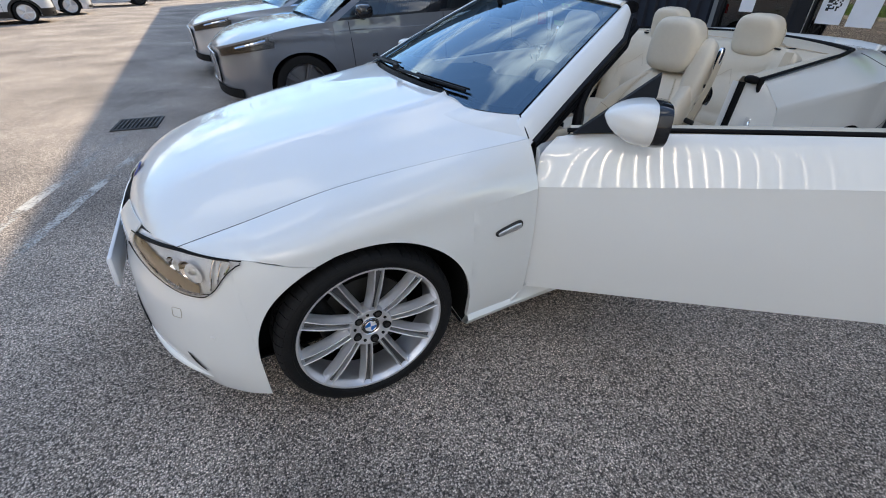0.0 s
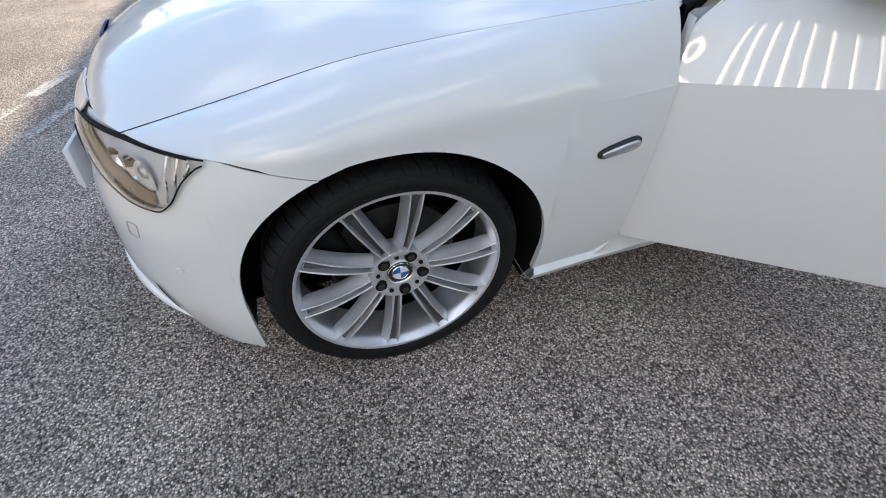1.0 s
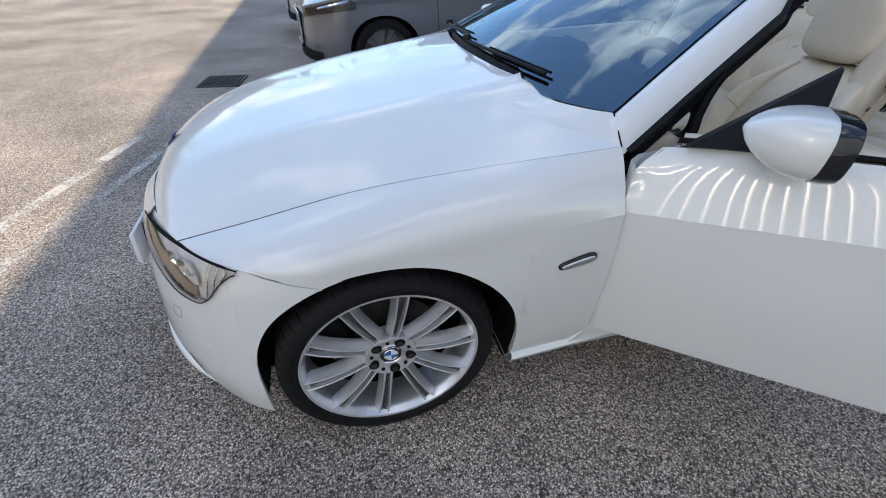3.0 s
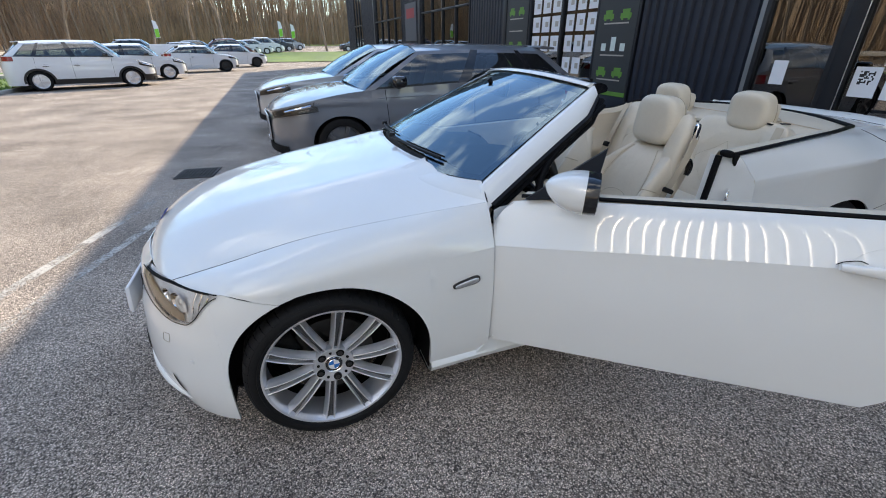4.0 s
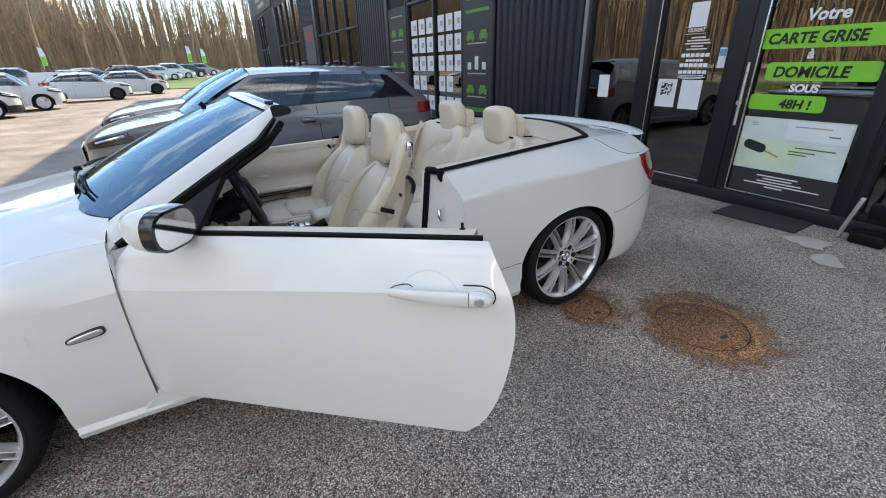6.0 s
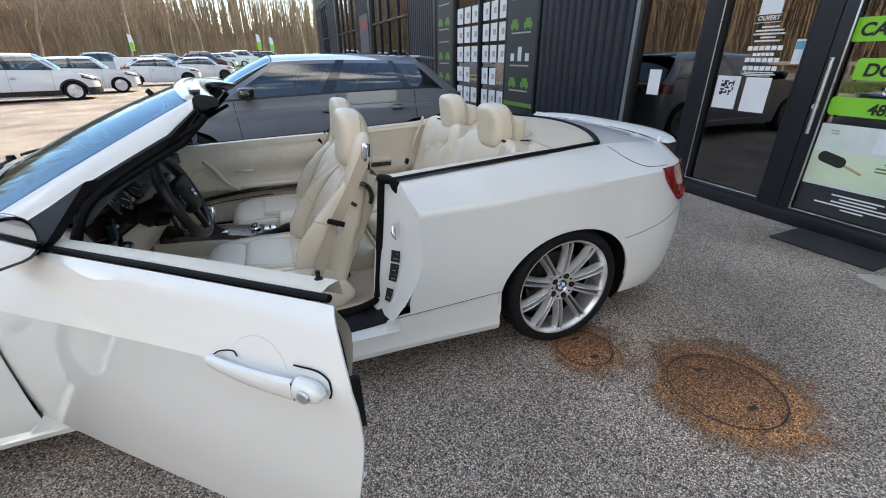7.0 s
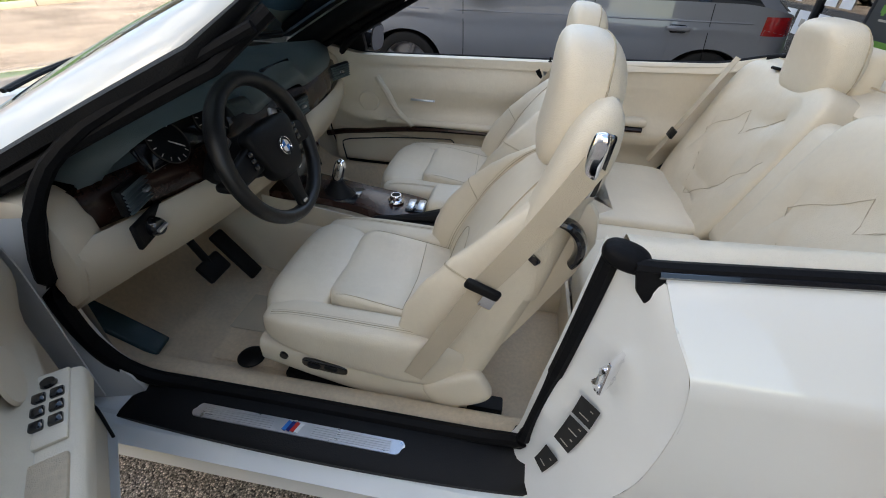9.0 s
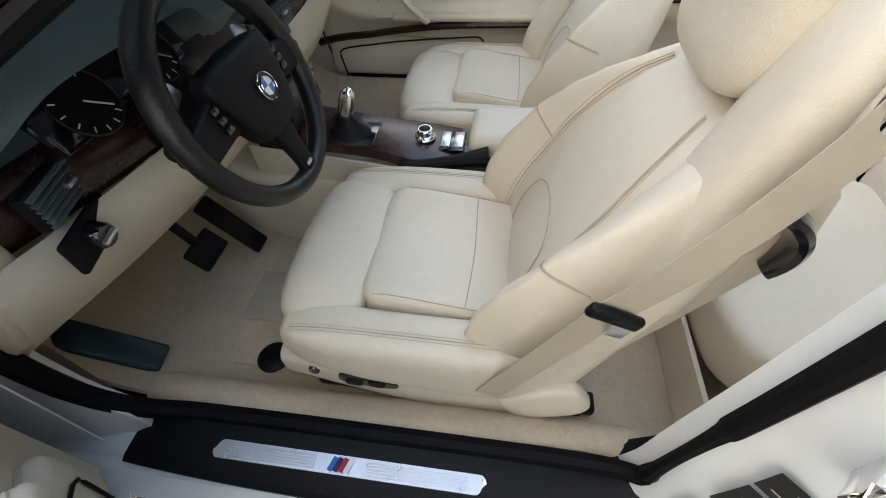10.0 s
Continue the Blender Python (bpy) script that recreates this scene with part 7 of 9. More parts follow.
# side repeater lamps
for s in (0, 1):
    f2 = (lambda g: g) if s == 0 else mir
    rp = part("side_repeater", f2(xf(sq(0.057, 0.007, 0.0155, 0.6, 0.45, bend=lambda x, y, z: (x, y, z * (1.0 + 4 * x))), pose(0.525, -0.893, 0.592, 0, -10, 0))), M_disc, car, "clear side indicator in a dark edge")
    part("repeater_lens", f2(xf(sq(0.050, 0.005, 0.0105, 0.6, 0.45, bend=lambda x, y, z: (x, y, z * (1.0 + 4 * x))), pose(0.525, -0.8985, 0.592, 0, -10, 0))), M_alu, rp, "clear indicator lens")

# ---------------------------------------------------------------- ground and setting
def ground_z(x, y):
    """The car park is level; beyond it the land rises a little."""
    r = max(0.0, y - 36.0)
    return 0.022 * r if r < 60 else 1.32 + 0.004 * (r - 60)


xs = [-900, -300, -120, -60, -30, -14, -8.4, 0, 8, 20, 40, 90, 300, 900]
ys = [-900, -300, -100, -40, -10, 0, 10, 20, 30, 36, 42, 48, 56, 66, 80, 96, 130, 200, 400, 900]
ground = part("ground", grid([[(x, y, ground_z(x, y)) for y in ys] for x in xs]), M_asphalt, None, "coarse grey asphalt of a car park")
tagged(ground, category="ground", kind="structure")

# painted bay lines, worn
for a, b, w in (((-1.95, 0.62), (-1.20, 3.2), 0.09), ((-1.72, 0.35), (-1.02, 2.6), 0.08)):
    d = (Vector(b) - Vector(a)).normalized()
    nrm = Vector((-d.y, d.x)) * w / 2
    g = ([(a[0] + nrm.x, a[1] + nrm.y, 0.004), (a[0] - nrm.x, a[1] - nrm.y, 0.004), (b[0] - nrm.x, b[1] - nrm.y, 0.004), (b[0] + nrm.x, b[1] + nrm.y, 0.004)], [(0, 1, 2, 3)])
    tagged(part("bay_line", g, M_line, None, "worn white bay line painted on the asphalt", smooth=False), category="road marking", kind="structure")

# drain grate
dr = thing("drain_grate", pose(-1.10, 3.57, 0.003, 0, 0, -8), "dark cast iron drain grate set in the asphalt", "drain")
part("grate_frame", join(rbox(0.42, 0.03, 0.02, 0.004, at=(0, 0.20, 0)), rbox(0.42, 0.03, 0.02, 0.004, at=(0, -0.20, 0)), rbox(0.03, 0.43, 0.02, 0.004, at=(0.20, 0, 0)), rbox(0.03, 0.43, 0.02, 0.004, at=(-0.20, 0, 0)), rbox(0.40, 0.012, 0.018, 0.003)), M_iron, dr)
part("grate_pit", rbox(0.40, 0.40, 0.004, 0.0), M_liner, dr, "dark pit", smooth=False)
for k in range(9):
    part("grate_bar", rbox(0.018, 0.40, 0.018, 0.004, at=(-0.16 + 0.04 * k, 0, 0.002)), M_iron, dr)

# two manhole covers in rust stains
for cx, cy, r, sr in ((3.235, -1.455, 0.235, 1.2), (2.84, -0.985, 0.14, 0.8)):
    st = thing("rust_stain", pose(cx + 0.02, cy, 0.0), "brown rust stain spread over the asphalt", "stain", kind="structure")
    rr_ = r * 1.6 + 0.12
    pts = [(0, 0, 0.004)] + [(rr_ * math.cos(a) * (1 + 0.12 * math.sin(3 * a)), rr_ * math.sin(a), 0.004) for a in lin(0, 2 * math.pi, 49)]
    sm = asphalt_mat("rust_stain_%d" % round(r * 100), (1.12, 0.69, 0.38), rr_ * 1.02)
    part("stain_patch", (pts, [(0, i, i + 1) for i in range(1, 49)]), sm, st, smooth=False)
    mhc = thing("manhole_cover", pose(cx, cy, 0.0), "rust-brown round manhole cover in the asphalt", "manhole cover", group="manhole covers")
    part("cover_plate", lathe([(0.0001, 0.009), (r - 0.012, 0.009), (r - 0.006, 0.006)], 56, "z"), M_cover, mhc)
    part("cover_ring", lathe([(r, 0.004), (r + 0.002, 0.010), (r + 0.016, 0.010), (r + 0.020, 0.004)], 56, "z"), M_cover, mhc)
    part("ring_gap", lathe([(r - 0.006, 0.0095), (r - 0.003, 0.0102), (r, 0.0095)], 56, "z"), M_iron, mhc)
    part("lifting_slot", rbox(0.045, 0.02, 0.003, 0.0, at=(0.0, r * 0.55, 0.0095)), M_iron, mhc, smooth=False)
    part("lifting_slot", rbox(0.045, 0.02, 0.003, 0.0, at=(0.0, -r * 0.55, 0.0095)), M_iron, mhc, smooth=False)

# ---------------------------------------------------------------- shop front, plane x = 5.62, running along y
FX0 = 5.62
wall = thing("wall_shop", None, "dark clad shop front with glazed bays", "building", kind="structure")
part("roof_slab", rbox(14, 40, 0.3, 0, at=(FX0 + 7.05, 13.4, 6.5)), M_clad, wall, smooth=False)
part("back_wall", rbox(0.3, 40, 6.4, 0, at=(FX0 + 14, 13.4, 3.2)), M_inside, wall, smooth=False)
part("inner_wall", rbox(0.1, 39.6, 6.2, 0, at=(FX0 + 3.6, 13.4, 3.1)), M_inside, wall, smooth=False)
part("shop_floor", rbox(3.5, 39.6, 0.04, 0, at=(FX0 + 1.85, 13.4, 0.05)), M_inside, wall, smooth=False)
for yy in (-6.5, 33.2):
    part("end_wall", rbox(14, 0.2, 6.4, 0, at=(FX0 + 7.05, yy, 3.2)), M_clad, wall, smooth=False)
part("fascia", rbox(0.25, 39.9, 2.15, 0.01, at=(FX0 + 0.135, 13.35, 5.4)), M_clad, wall)
part("plinth", rbox(0.16, 39.9, 0.12, 0.01, at=(FX0 + 0.06, 13.35, 0.06)), M_frame, wall)


def cladding(y0, y1, z0=0.12, z1=4.35):
    """Folded metal sheet: upright ribs about every 25 cm."""
    cl = part("cladding_sheet", rbox(0.05, y1 - y0, z1 - z0, 0.0, at=(FX0 + 0.055, (y0 + y1) / 2, (z0 + z1) / 2)), M_clad, wall, smooth=False)
    n = max(2, round((y1 - y0) / 0.17))
    for k in range(n):
        y = y0 + (k + 0.5) * (y1 - y0) / n
        g = loft([[(FX0 + 0.03, y - 0.055, z), (FX0 - 0.004, y - 0.035, z), (FX0 - 0.004, y + 0.035, z), (FX0 + 0.03, y + 0.055, z)] for z in (z0, z1)])
        part("cladding_rib", g, M_clad, cl, smooth=False)


def bar(name, y0, y1, z0, z1, x0=-0.03, x1=0.06, material=None):
    return part(name, rbox(x1 - x0, y1 - y0, z1 - z0, 0.006, at=(FX0 + (x0 + x1) / 2, (y0 + y1) / 2, (z0 + z1) / 2)), material or M_frame, wall)


win_n = [0]


def bay(y0, y1, z0, z1, splits=(), transoms=(), fr=0.055, depth=0.02):
    """A glazed bay: dark frame, mullions, transoms and panes."""
    win_n[0] += 1
    w = thing("window_%d" % win_n[0], None, "dark framed shop window reflecting the car park", "window", kind="structure")
    def bx(name, a0, a1, b0, b1, xa=-0.02, xb=0.07, m=M_frame):
        return part(name, rbox(xb - xa, a1 - a0, b1 - b0, 0.005, at=(FX0 + (xa + xb) / 2, (a0 + a1) / 2, (b0 + b1) / 2)), m, w)
    bx("window_frame", y0, y0 + fr, z0, z1)
    bx("window_frame", y1 - fr, y1, z0, z1)
    bx("window_frame", y0 + fr, y1 - fr, z0, z0 + fr)
    bx("window_frame", y0 + fr, y1 - fr, z1 - fr, z1)
    ycuts = [y0 + fr] + list(splits) + [y1 - fr]
    zcuts = [z0 + fr] + list(transoms) + [z1 - fr]
    for s in splits:
        bx("mullion", s - fr / 2, s + fr / 2, z0 + fr, z1 - fr)
    for i in range(len(ycuts) - 1):
        a0 = ycuts[i] + (fr / 2 if i else 0)
        a1 = ycuts[i + 1] - (fr / 2 if i < len(ycuts) - 2 else 0)
        for t in transoms:
            bx("transom", a0, a1, t - fr / 2, t + fr / 2)
        for j in range(len(zcuts) - 1):
            b0 = zcuts[j] + (fr / 2 if j else 0)
            b1 = zcuts[j + 1] - (fr / 2 if j < len(zcuts) - 2 else 0)
            p = part("pane", rbox(0.008, a1 - a0, b1 - b0, 0.0, at=(FX0 + depth + 0.02, (a0 + a1) / 2, (b0 + b1) / 2)), M_shop, w, smooth=False)
            p.visible_shadow = False
    return w


def on_wall(y, z, off=-0.012):
    """Text lying on the shop front: reads towards -y, faces -x."""
    return Matrix(((0, 0, -1, FX0 + off), (-1, 0, 0, y), (0, 1, 0, z), (0, 0, 0, 1)))


def sheet(name, y0, y1, z0, z1, material, parent, off=0.020, th=0.002, label=""):
    return part(name, rbox(th, abs(y1 - y0), z1 - z0, 0.0, at=(FX0 + off, (y0 + y1) / 2, (z0 + z1) / 2)), material, parent, label, smooth=False)


# right end of the front, beyond the door
cladding(-6.4, -2.35)
bay(-2.35, -1.24, 0.12, 3.2)
# entrance door with posters
door1 = thing("door_1", None, "dark framed glass door with green vinyl lettering and a poster", "door", kind="structure")
for a0, a1, b0, b1, nm in ((-1.22, -1.105, 0.05, 2.25, "door_frame"), (-0.215, -0.115, 0.05, 2.25, "door_frame"), (-1.105, -0.215, 0.05, 0.15, "door_frame"), (-1.105, -0.215, 2.15, 2.25, "door_frame")):
    part(nm, rbox(0.07, a1 - a0, b1 - b0, 0.006, at=(FX0 + 0.02, (a0 + a1) / 2, (b0 + b1) / 2)), M_frame, door1)
dp = part("pane", rbox(0.008, 0.89, 2.0, 0.0, at=(FX0 + 0.03, -0.66, 1.15)), M_shop, door1, smooth=False)
dp.visible_shadow = False
part("edge_strip", rbox(0.012, 0.012, 2.05, 0.003, at=(FX0 - 0.018, -0.218, 1.17)), M_alu, door1, "bright metal edge strip")
part("edge_strip", rbox(0.012, 0.88, 0.010, 0.003, at=(FX0 - 0.018, -0.66, 0.152)), M_alu, door1, "bright metal edge strip")
part("door_handle", join(tube([(FX0 - 0.075, -0.185, 0.78), (FX0 - 0.075, -0.185, 1.34)], 0.013, 12), tube([(FX0 - 0.075, -0.185, 0.86), (FX0 - 0.01, -0.160, 0.86)], 0.008, 8), tube([(FX0 - 0.075, -0.185, 1.24), (FX0 - 0.01, -0.160, 1.24)], 0.008, 8)), M_alu, door1, "long brushed metal pull handle")
part("lock", xf(lathe([(0.0001, -0.012), (0.022, -0.012), (0.026, 0.0)], 20, "x"), Matrix.Translation((FX0 - 0.018, -0.150, 0.98))), M_alu, door1, "round metal lock")


def banner(y0, y1, z0, z1, r=0.03):
    o = [((y0 + y1) / 2 + a, (z0 + z1) / 2 + b) for a, b in ring(abs(y1 - y0), z1 - z0, r, 5)]
    return part("green_band", slab(o, 0.002, "x", 0.0, at=(FX0 + 0.018, 0, 0)), M_green, door1, "green vinyl band", smooth=False)


banner(-1.10, -0.215, 1.445, 1.605, 0.01)
banner(-1.10, -0.30, 1.185, 1.335)
banner(-0.815, -0.222, 0.93, 1.065)
for txt, y, z, size, m_ in (("Votre", -0.500, 1.655, 0.125, M_letter), ("CARTE GRISE", -0.250, 1.485, 0.118, M_ink), ("\u00e0", -0.585, 1.365, 0.105, M_letter), ("DOMICILE", -0.360, 1.215, 0.120, M_ink), ("SOUS", -0.520, 1.095, 0.088, M_letter), ("48H !", -0.475, 0.955, 0.105, M_ink)):
    words("lettering", txt, size, on_wall(y, z, 0.0155), m_, door1, bold=0.0035, shear=0.12)
M_key = mat("pale_poster", (0.62, 0.70, 0.66), 0.6, vary=0.12, vscale=3)
ps = sheet("poster", -1.075, -0.225, 0.385, 0.865, M_key, door1, 0.016, label="pale poster with a car key")
sheet("poster_band", -0.75, -0.225, 0.41, 0.66, mat("pale_green_print", (0.60, 0.72, 0.52), 0.6, vary=0.06, vscale=4), ps, 0.0142)
sheet("poster_band", -1.06, -0.60, 0.69, 0.85, M_paper, ps, 0.0142)
sheet("poster_foot", -1.095, -0.225, 0.16, 0.38, M_poster, door1, 0.016, label="black strip with white writing")
keyo = [(a, b) for a, b in ring(0.20, 0.085, 0.04, 6)]
part("printed_key", xf(slab(keyo, 0.002, "x", 0.0), Matrix.Translation((FX0 + 0.0115, -0.375, 0.60)) @ pose(0, 0, 0, -(-14))), M_ink, ps, "printed black car key", smooth=False)
part("printed_blade", xf(rbox(0.002, 0.13, 0.018, 0.0), Matrix.Translation((FX0 + 0.0115, -0.53, 0.545)) @ pose(0, 0, 0, 20)), mat("brass_print", (0.45, 0.34, 0.15), 0.5, vary=0.1, vscale=20), ps, smooth=False)
for k, (y0, y1, z) in enumerate(((-0.93, -0.66, 0.80), (-0.36, -0.30, 0.81), (-0.36, -0.31, 0.79), (-1.0, -0.70, 0.62), (-0.86, -0.66, 0.585), (-0.80, -0.66, 0.56), (-1.0, -0.92, 0.74))):
    sheet("writing_bar", y0, y1, z, z + 0.011, M_concrete if k < 3 else M_grass, ps, 0.0135)
for k, (y0, y1) in enumerate(((-0.80, -0.46), (-0.76, -0.52), (-0.84, -0.47), (-0.98, -0.36), (-0.70, -0.55))):
    sheet("writing_bar", y0, y1, 0.33 - 0.026 * k, 0.341 - 0.026 * k, M_letter, door1, 0.0145)
bar("post", -0.112, 0.05, 0.12, 3.2, -0.02, 0.09)
bar("post", -1.24, -1.222, 0.12, 3.2, -0.02, 0.09)
bar("transom_beam", -1.24, 0.05, 2.26, 2.42)
bay(-1.22, 0.04, 2.42, 3.2)
bay(0.05, 0.86, 0.12, 3.2, fr=0.02)
bar("edge_strip", 0.842, 0.852, 0.16, 3.1, -0.03, -0.022, M_alu)
bar("edge_strip", 0.07, 0.842, 0.162, 0.172, -0.03, -0.022, M_alu)
bills = thing("window_notices", None, "white notices and vinyl writing stuck inside a shop window", "notice")
for y0, y1, z0, z1, ml in ((0.555, 0.785, 0.888, 1.180, M_paper), (0.275, 0.502, 0.880, 1.175, M_paper), (0.36, 0.545, 1.68, 1.90, M_paper), (0.005 + 0.08, 0.108 + 0.06, 1.29, 1.475, M_paper)):
    sheet("notice", y0, y1, z0, z1, ml, bills, 0.031)
    if y0 > 0.5:
        pr = random.Random(7)
        for i in range(9):
            for j in range(9):
                if pr.random() < 0.5:
                    sheet("printed_block", 0.735 - 0.0145 * i - 0.0145, 0.735 - 0.0145 * i, 1.01 + 0.0145 * j, 1.0245 + 0.0145 * j, M_ink, bills, 0.0294, 0.0008)
sheet("notice_band", 0.10, 0.165, 1.40, 1.46, mat("blue_print", (0.12, 0.35, 0.5), 0.5, vary=0.1, vscale=9), bills, 0.0294, 0.0008)
words("lettering", "OUVERT", 0.048, on_wall(0.545, 1.632, 0.029), M_letter, bills, shear=0.15, bold=0.001)
for y0, y1, z0, z1 in ((0.345, 0.565, 1.612, 1.616), (0.345, 0.565, 1.676, 1.680)):
    sheet("writing_bar", y0, y1, z0, z1, M_letter, bills, 0.031)
for k, (w_, z, h_) in enumerate(((0.15, 1.572, 0.013), (0.24, 1.545, 0.013), (0.27, 1.518, 0.013), (0.13, 1.491, 0.013), (0.22, 1.464, 0.013), (0.31, 1.395, 0.036), (0.19, 1.350, 0.026), (0.31, 1.300, 0.036), (0.31, 1.232, 0.036), (0.26, 1.212, 0.008), (0.30, 1.197, 0.008), (0.22, 1.186, 0.006))):
    n = max(3, round(w_ / (h_ * 1.4)))
    for i in range(n):
        y = 0.415 + w_ / 2 - (i + 0.5) * w_ / n
        sheet("writing_bar", y - w_ / n * 0.40, y + w_ / n * 0.40, z, z + h_, M_letter, bills, 0.031)
bar("post", 0.862, 1.00, 0.12, 4.3, -0.02, 0.09)
bar("transom_beam", 0.05, 1.90, 3.2, 3.35)
bay(1.00, 1.90, 0.12, 3.2)
n2 = thing("paper_notice", None, "white sheet of paper stuck inside a shop window", "notice")
sheet("notice", 1.475, 1.64, 0.95, 1.215, M_paper, n2, 0.031)
bar("jamb_strip", 1.90, 1.96, 0.12, 4.3, -0.02, 0.06, mat("grey_aluminium", (0.25, 0.27, 0.29), 0.4, metal=0.4, vary=0.08, vscale=5))
bar("upper_wall", -2.35, 1.90, 3.36, 4.32, 0.0, 0.06, M_clad)
cladding(1.965, 3.93)


M_greenp = mat("green_print", (0.11, 0.26, 0.035), 0.55, vary=0.1, vscale=9)


def figure_car(parent, y, z, s, m_=M_greenp):
    """A little printed car: body, cabin and two wheels."""
    sheet("printed_car", y - 0.15 * s, y + 0.15 * s, z, z + 0.09 * s, m_, parent, -0.0245, 0.0008)
    sheet("printed_car", y - 0.10 * s, y + 0.10 * s, z + 0.09 * s, z + 0.16 * s, m_, parent, -0.0245, 0.0008)
    for d in (-0.09, 0.09):
        sheet("printed_car", y + d * s - 0.03 * s, y + d * s + 0.03 * s, z - 0.03 * s, z, m_, parent, -0.0245, 0.0008)


def tall_poster(y0, y1, z0, z1, rows):
    p = thing("window_poster", None, "charcoal poster with white writing and little green cars", "poster", group="window posters")
    sheet("poster_panel", y0, y1, z0, z1, M_poster, p, -0.012, 0.02)
    sheet("poster_foot", y0, y1, z0, z0 + 0.07, M_greenp, p, -0.0235, 0.002)
    w_ = y1 - y0
    for kind, z in rows:
        if kind == "t":
            sheet("writing_bar", y0 + 0.18 * w_, y1 - 0.18 * w_, z, z + 0.022, M_concrete, p, -0.0235, 0.001)
        elif kind == "g":
            sheet("writing_bar", y0 + 0.12 * w_, y1 - 0.12 * w_, z, z + 0.05, M_greenp, p, -0.0235, 0.001)
        elif kind == "c":
            for q in (0.28, 0.72):
                figure_car(p, y0 + q * w_, z, 0.9 * min(1, w_))
        elif kind == "w":
            for q in (0.25, 0.5, 0.75):
                sheet("printed_figure", y0 + q * w_ - 0.06, y0 + q * w_ + 0.06, z, z + 0.12 + 0.1 * (q == 0.5), M_key, p, -0.0235, 0.001)
    return p


tall_poster(3.98, 4.93, 0.55, 2.95, (("g", 2.62), ("t", 2.50), ("t", 2.40), ("g", 2.20), ("c", 1.78), ("t", 1.70), ("w", 1.28), ("t", 1.20), ("c", 0.88), ("t", 0.80)))
bar("post", 3.93, 3.975, 0.12, 4.3, -0.02, 0.06)
bar("lower_panel", 3.98, 4.93, 0.12, 0.545, -0.0, 0.06, M_clad)
bar("upper_panel", 3.98, 4.93, 2.96, 4.3, 0.0, 0.06, M_clad)
bay(4.94, 7.36, 0.12, 4.3, splits=(6.09,), transoms=(2.62,))
stock = thing("display_sheets", None, "rows of printed white sheets hung in a shop window", "notice")
for blk0, blk1 in ((5.02, 6.02), (6.16, 7.28)):
    for r, z in enumerate((0.45, 0.85, 1.25, 1.62, 1.98)):
        for c in range(3):
            w_ = (blk1 - blk0) / 3
            if r == 1 and c == 0:
                continue
            y0 = blk0 + c * w_ + 0.04
            sheet("printed_sheet", y0, y0 + w_ - 0.08, z, z + 0.30, M_paper, stock, 0.030)
            sheet("printed_mark", y0 + 0.05, y0 + w_ * 0.45, z + 0.10, z + 0.20, M_concrete, stock, 0.0285, 0.0008)
bar("post", 7.37, 7.42, 0.12, 4.3, -0.03, 0.06)
tall_poster(7.43, 8.42, 0.6, 2.62, (("t", 2.42), ("c", 2.02), ("t", 1.92), ("t", 1.66), ("c", 1.30), ("t", 1.2), ("c", 0.86)))
bar("upper_panel", 7.43, 8.42, 2.63, 4.3, 0.0, 0.06, M_clad)
bar("lower_panel", 7.43, 8.42, 0.12, 0.595, 0.0, 0.06, M_clad)
bar("post", 8.43, 8.60, 0.12, 4.3, -0.04, 0.06)
cladding(8.61, 10.75)
bay(10.76, 15.40, 0.12, 4.3, splits=(11.9, 13.1, 14.2), transoms=(2.45,))
bar("post", 15.41, 15.70, 0.12, 4.3, -0.06, 0.06)
cladding(15.71, 18.2)
red = thing("wall_sign", None, "grey wall sign with a red mark", "sign")
sheet("sign_panel", 16.0, 17.6, 1.5, 2.9, mat("grey_panel", (0.07, 0.075, 0.085), 0.5, vary=0.1, vscale=3), red, -0.02, 0.03)
sheet("red_mark", 16.25, 17.35, 2.35, 2.7, mat("red_print", (0.30, 0.03, 0.03), 0.5, vary=0.1, vscale=4), red, -0.037, 0.003)
bay(18.21, 23.6, 0.12, 4.3, splits=(19.5, 20.9, 22.2), transoms=(2.45,))
bar("post", 23.61, 23.9, 0.12, 4.3, -0.06, 0.06)
cladding(23.91, 27.4)
bay(27.45, 30.3, 0.12, 4.3, splits=(28.4, 29.3), transoms=(2.45,))
cladding(30.35, 33.1)
sg = thing("fascia_sign", None, "dark fascia sign with grey lettering bars", "sign")
sheet("sign_panel", 24.5, 31.5, 4.45, 5.5, M_poster, sg, -0.02, 0.05)
sheet("writing_bar", 26.0, 29.5, 5.05, 5.3, M_concrete, sg, -0.048, 0.004)
sheet("writing_bar", 26.5, 29.0, 4.7, 4.9, M_concrete, sg, -0.048, 0.004)

# door mat, broken concrete patch and bollard-like stand by the door
mt = tagged(part("door_mat", xf(rbox(0.42, 0.68, 0.015, 0.006), pose(5.40, -0.70, 0.0085, 0, 0, 3)), M_rubbermat, None, "black rubber door mat on the ground"), category="mat")
pr = random.Random(3)
for cx, cy, n, rad in ((5.05, -1.22, 4, 0.10), (4.80, -1.42, 2, 0.06)):
    for k in range(n):
        a, d = pr.uniform(0, 6.28), rad * pr.random() ** 0.5
        sx = pr.uniform(0.05, 0.13)
        g = xf(sq(sx, sx * pr.uniform(0.6, 0.9), 0.012, 0.7, 0.8, 10, 6, bend=lambda x, y, z: (x * (1 + 0.25 * math.sin(9 * y * 10)), y, z)), pose(cx + d * math.cos(a), cy + d * math.sin(a), 0.006, 0, 0, pr.uniform(0, 180)))
        tagged(part("broken_concrete", g, M_kerb, None, "loose slab of broken pale concrete on the asphalt"), category="rubble", group="broken concrete by the door")
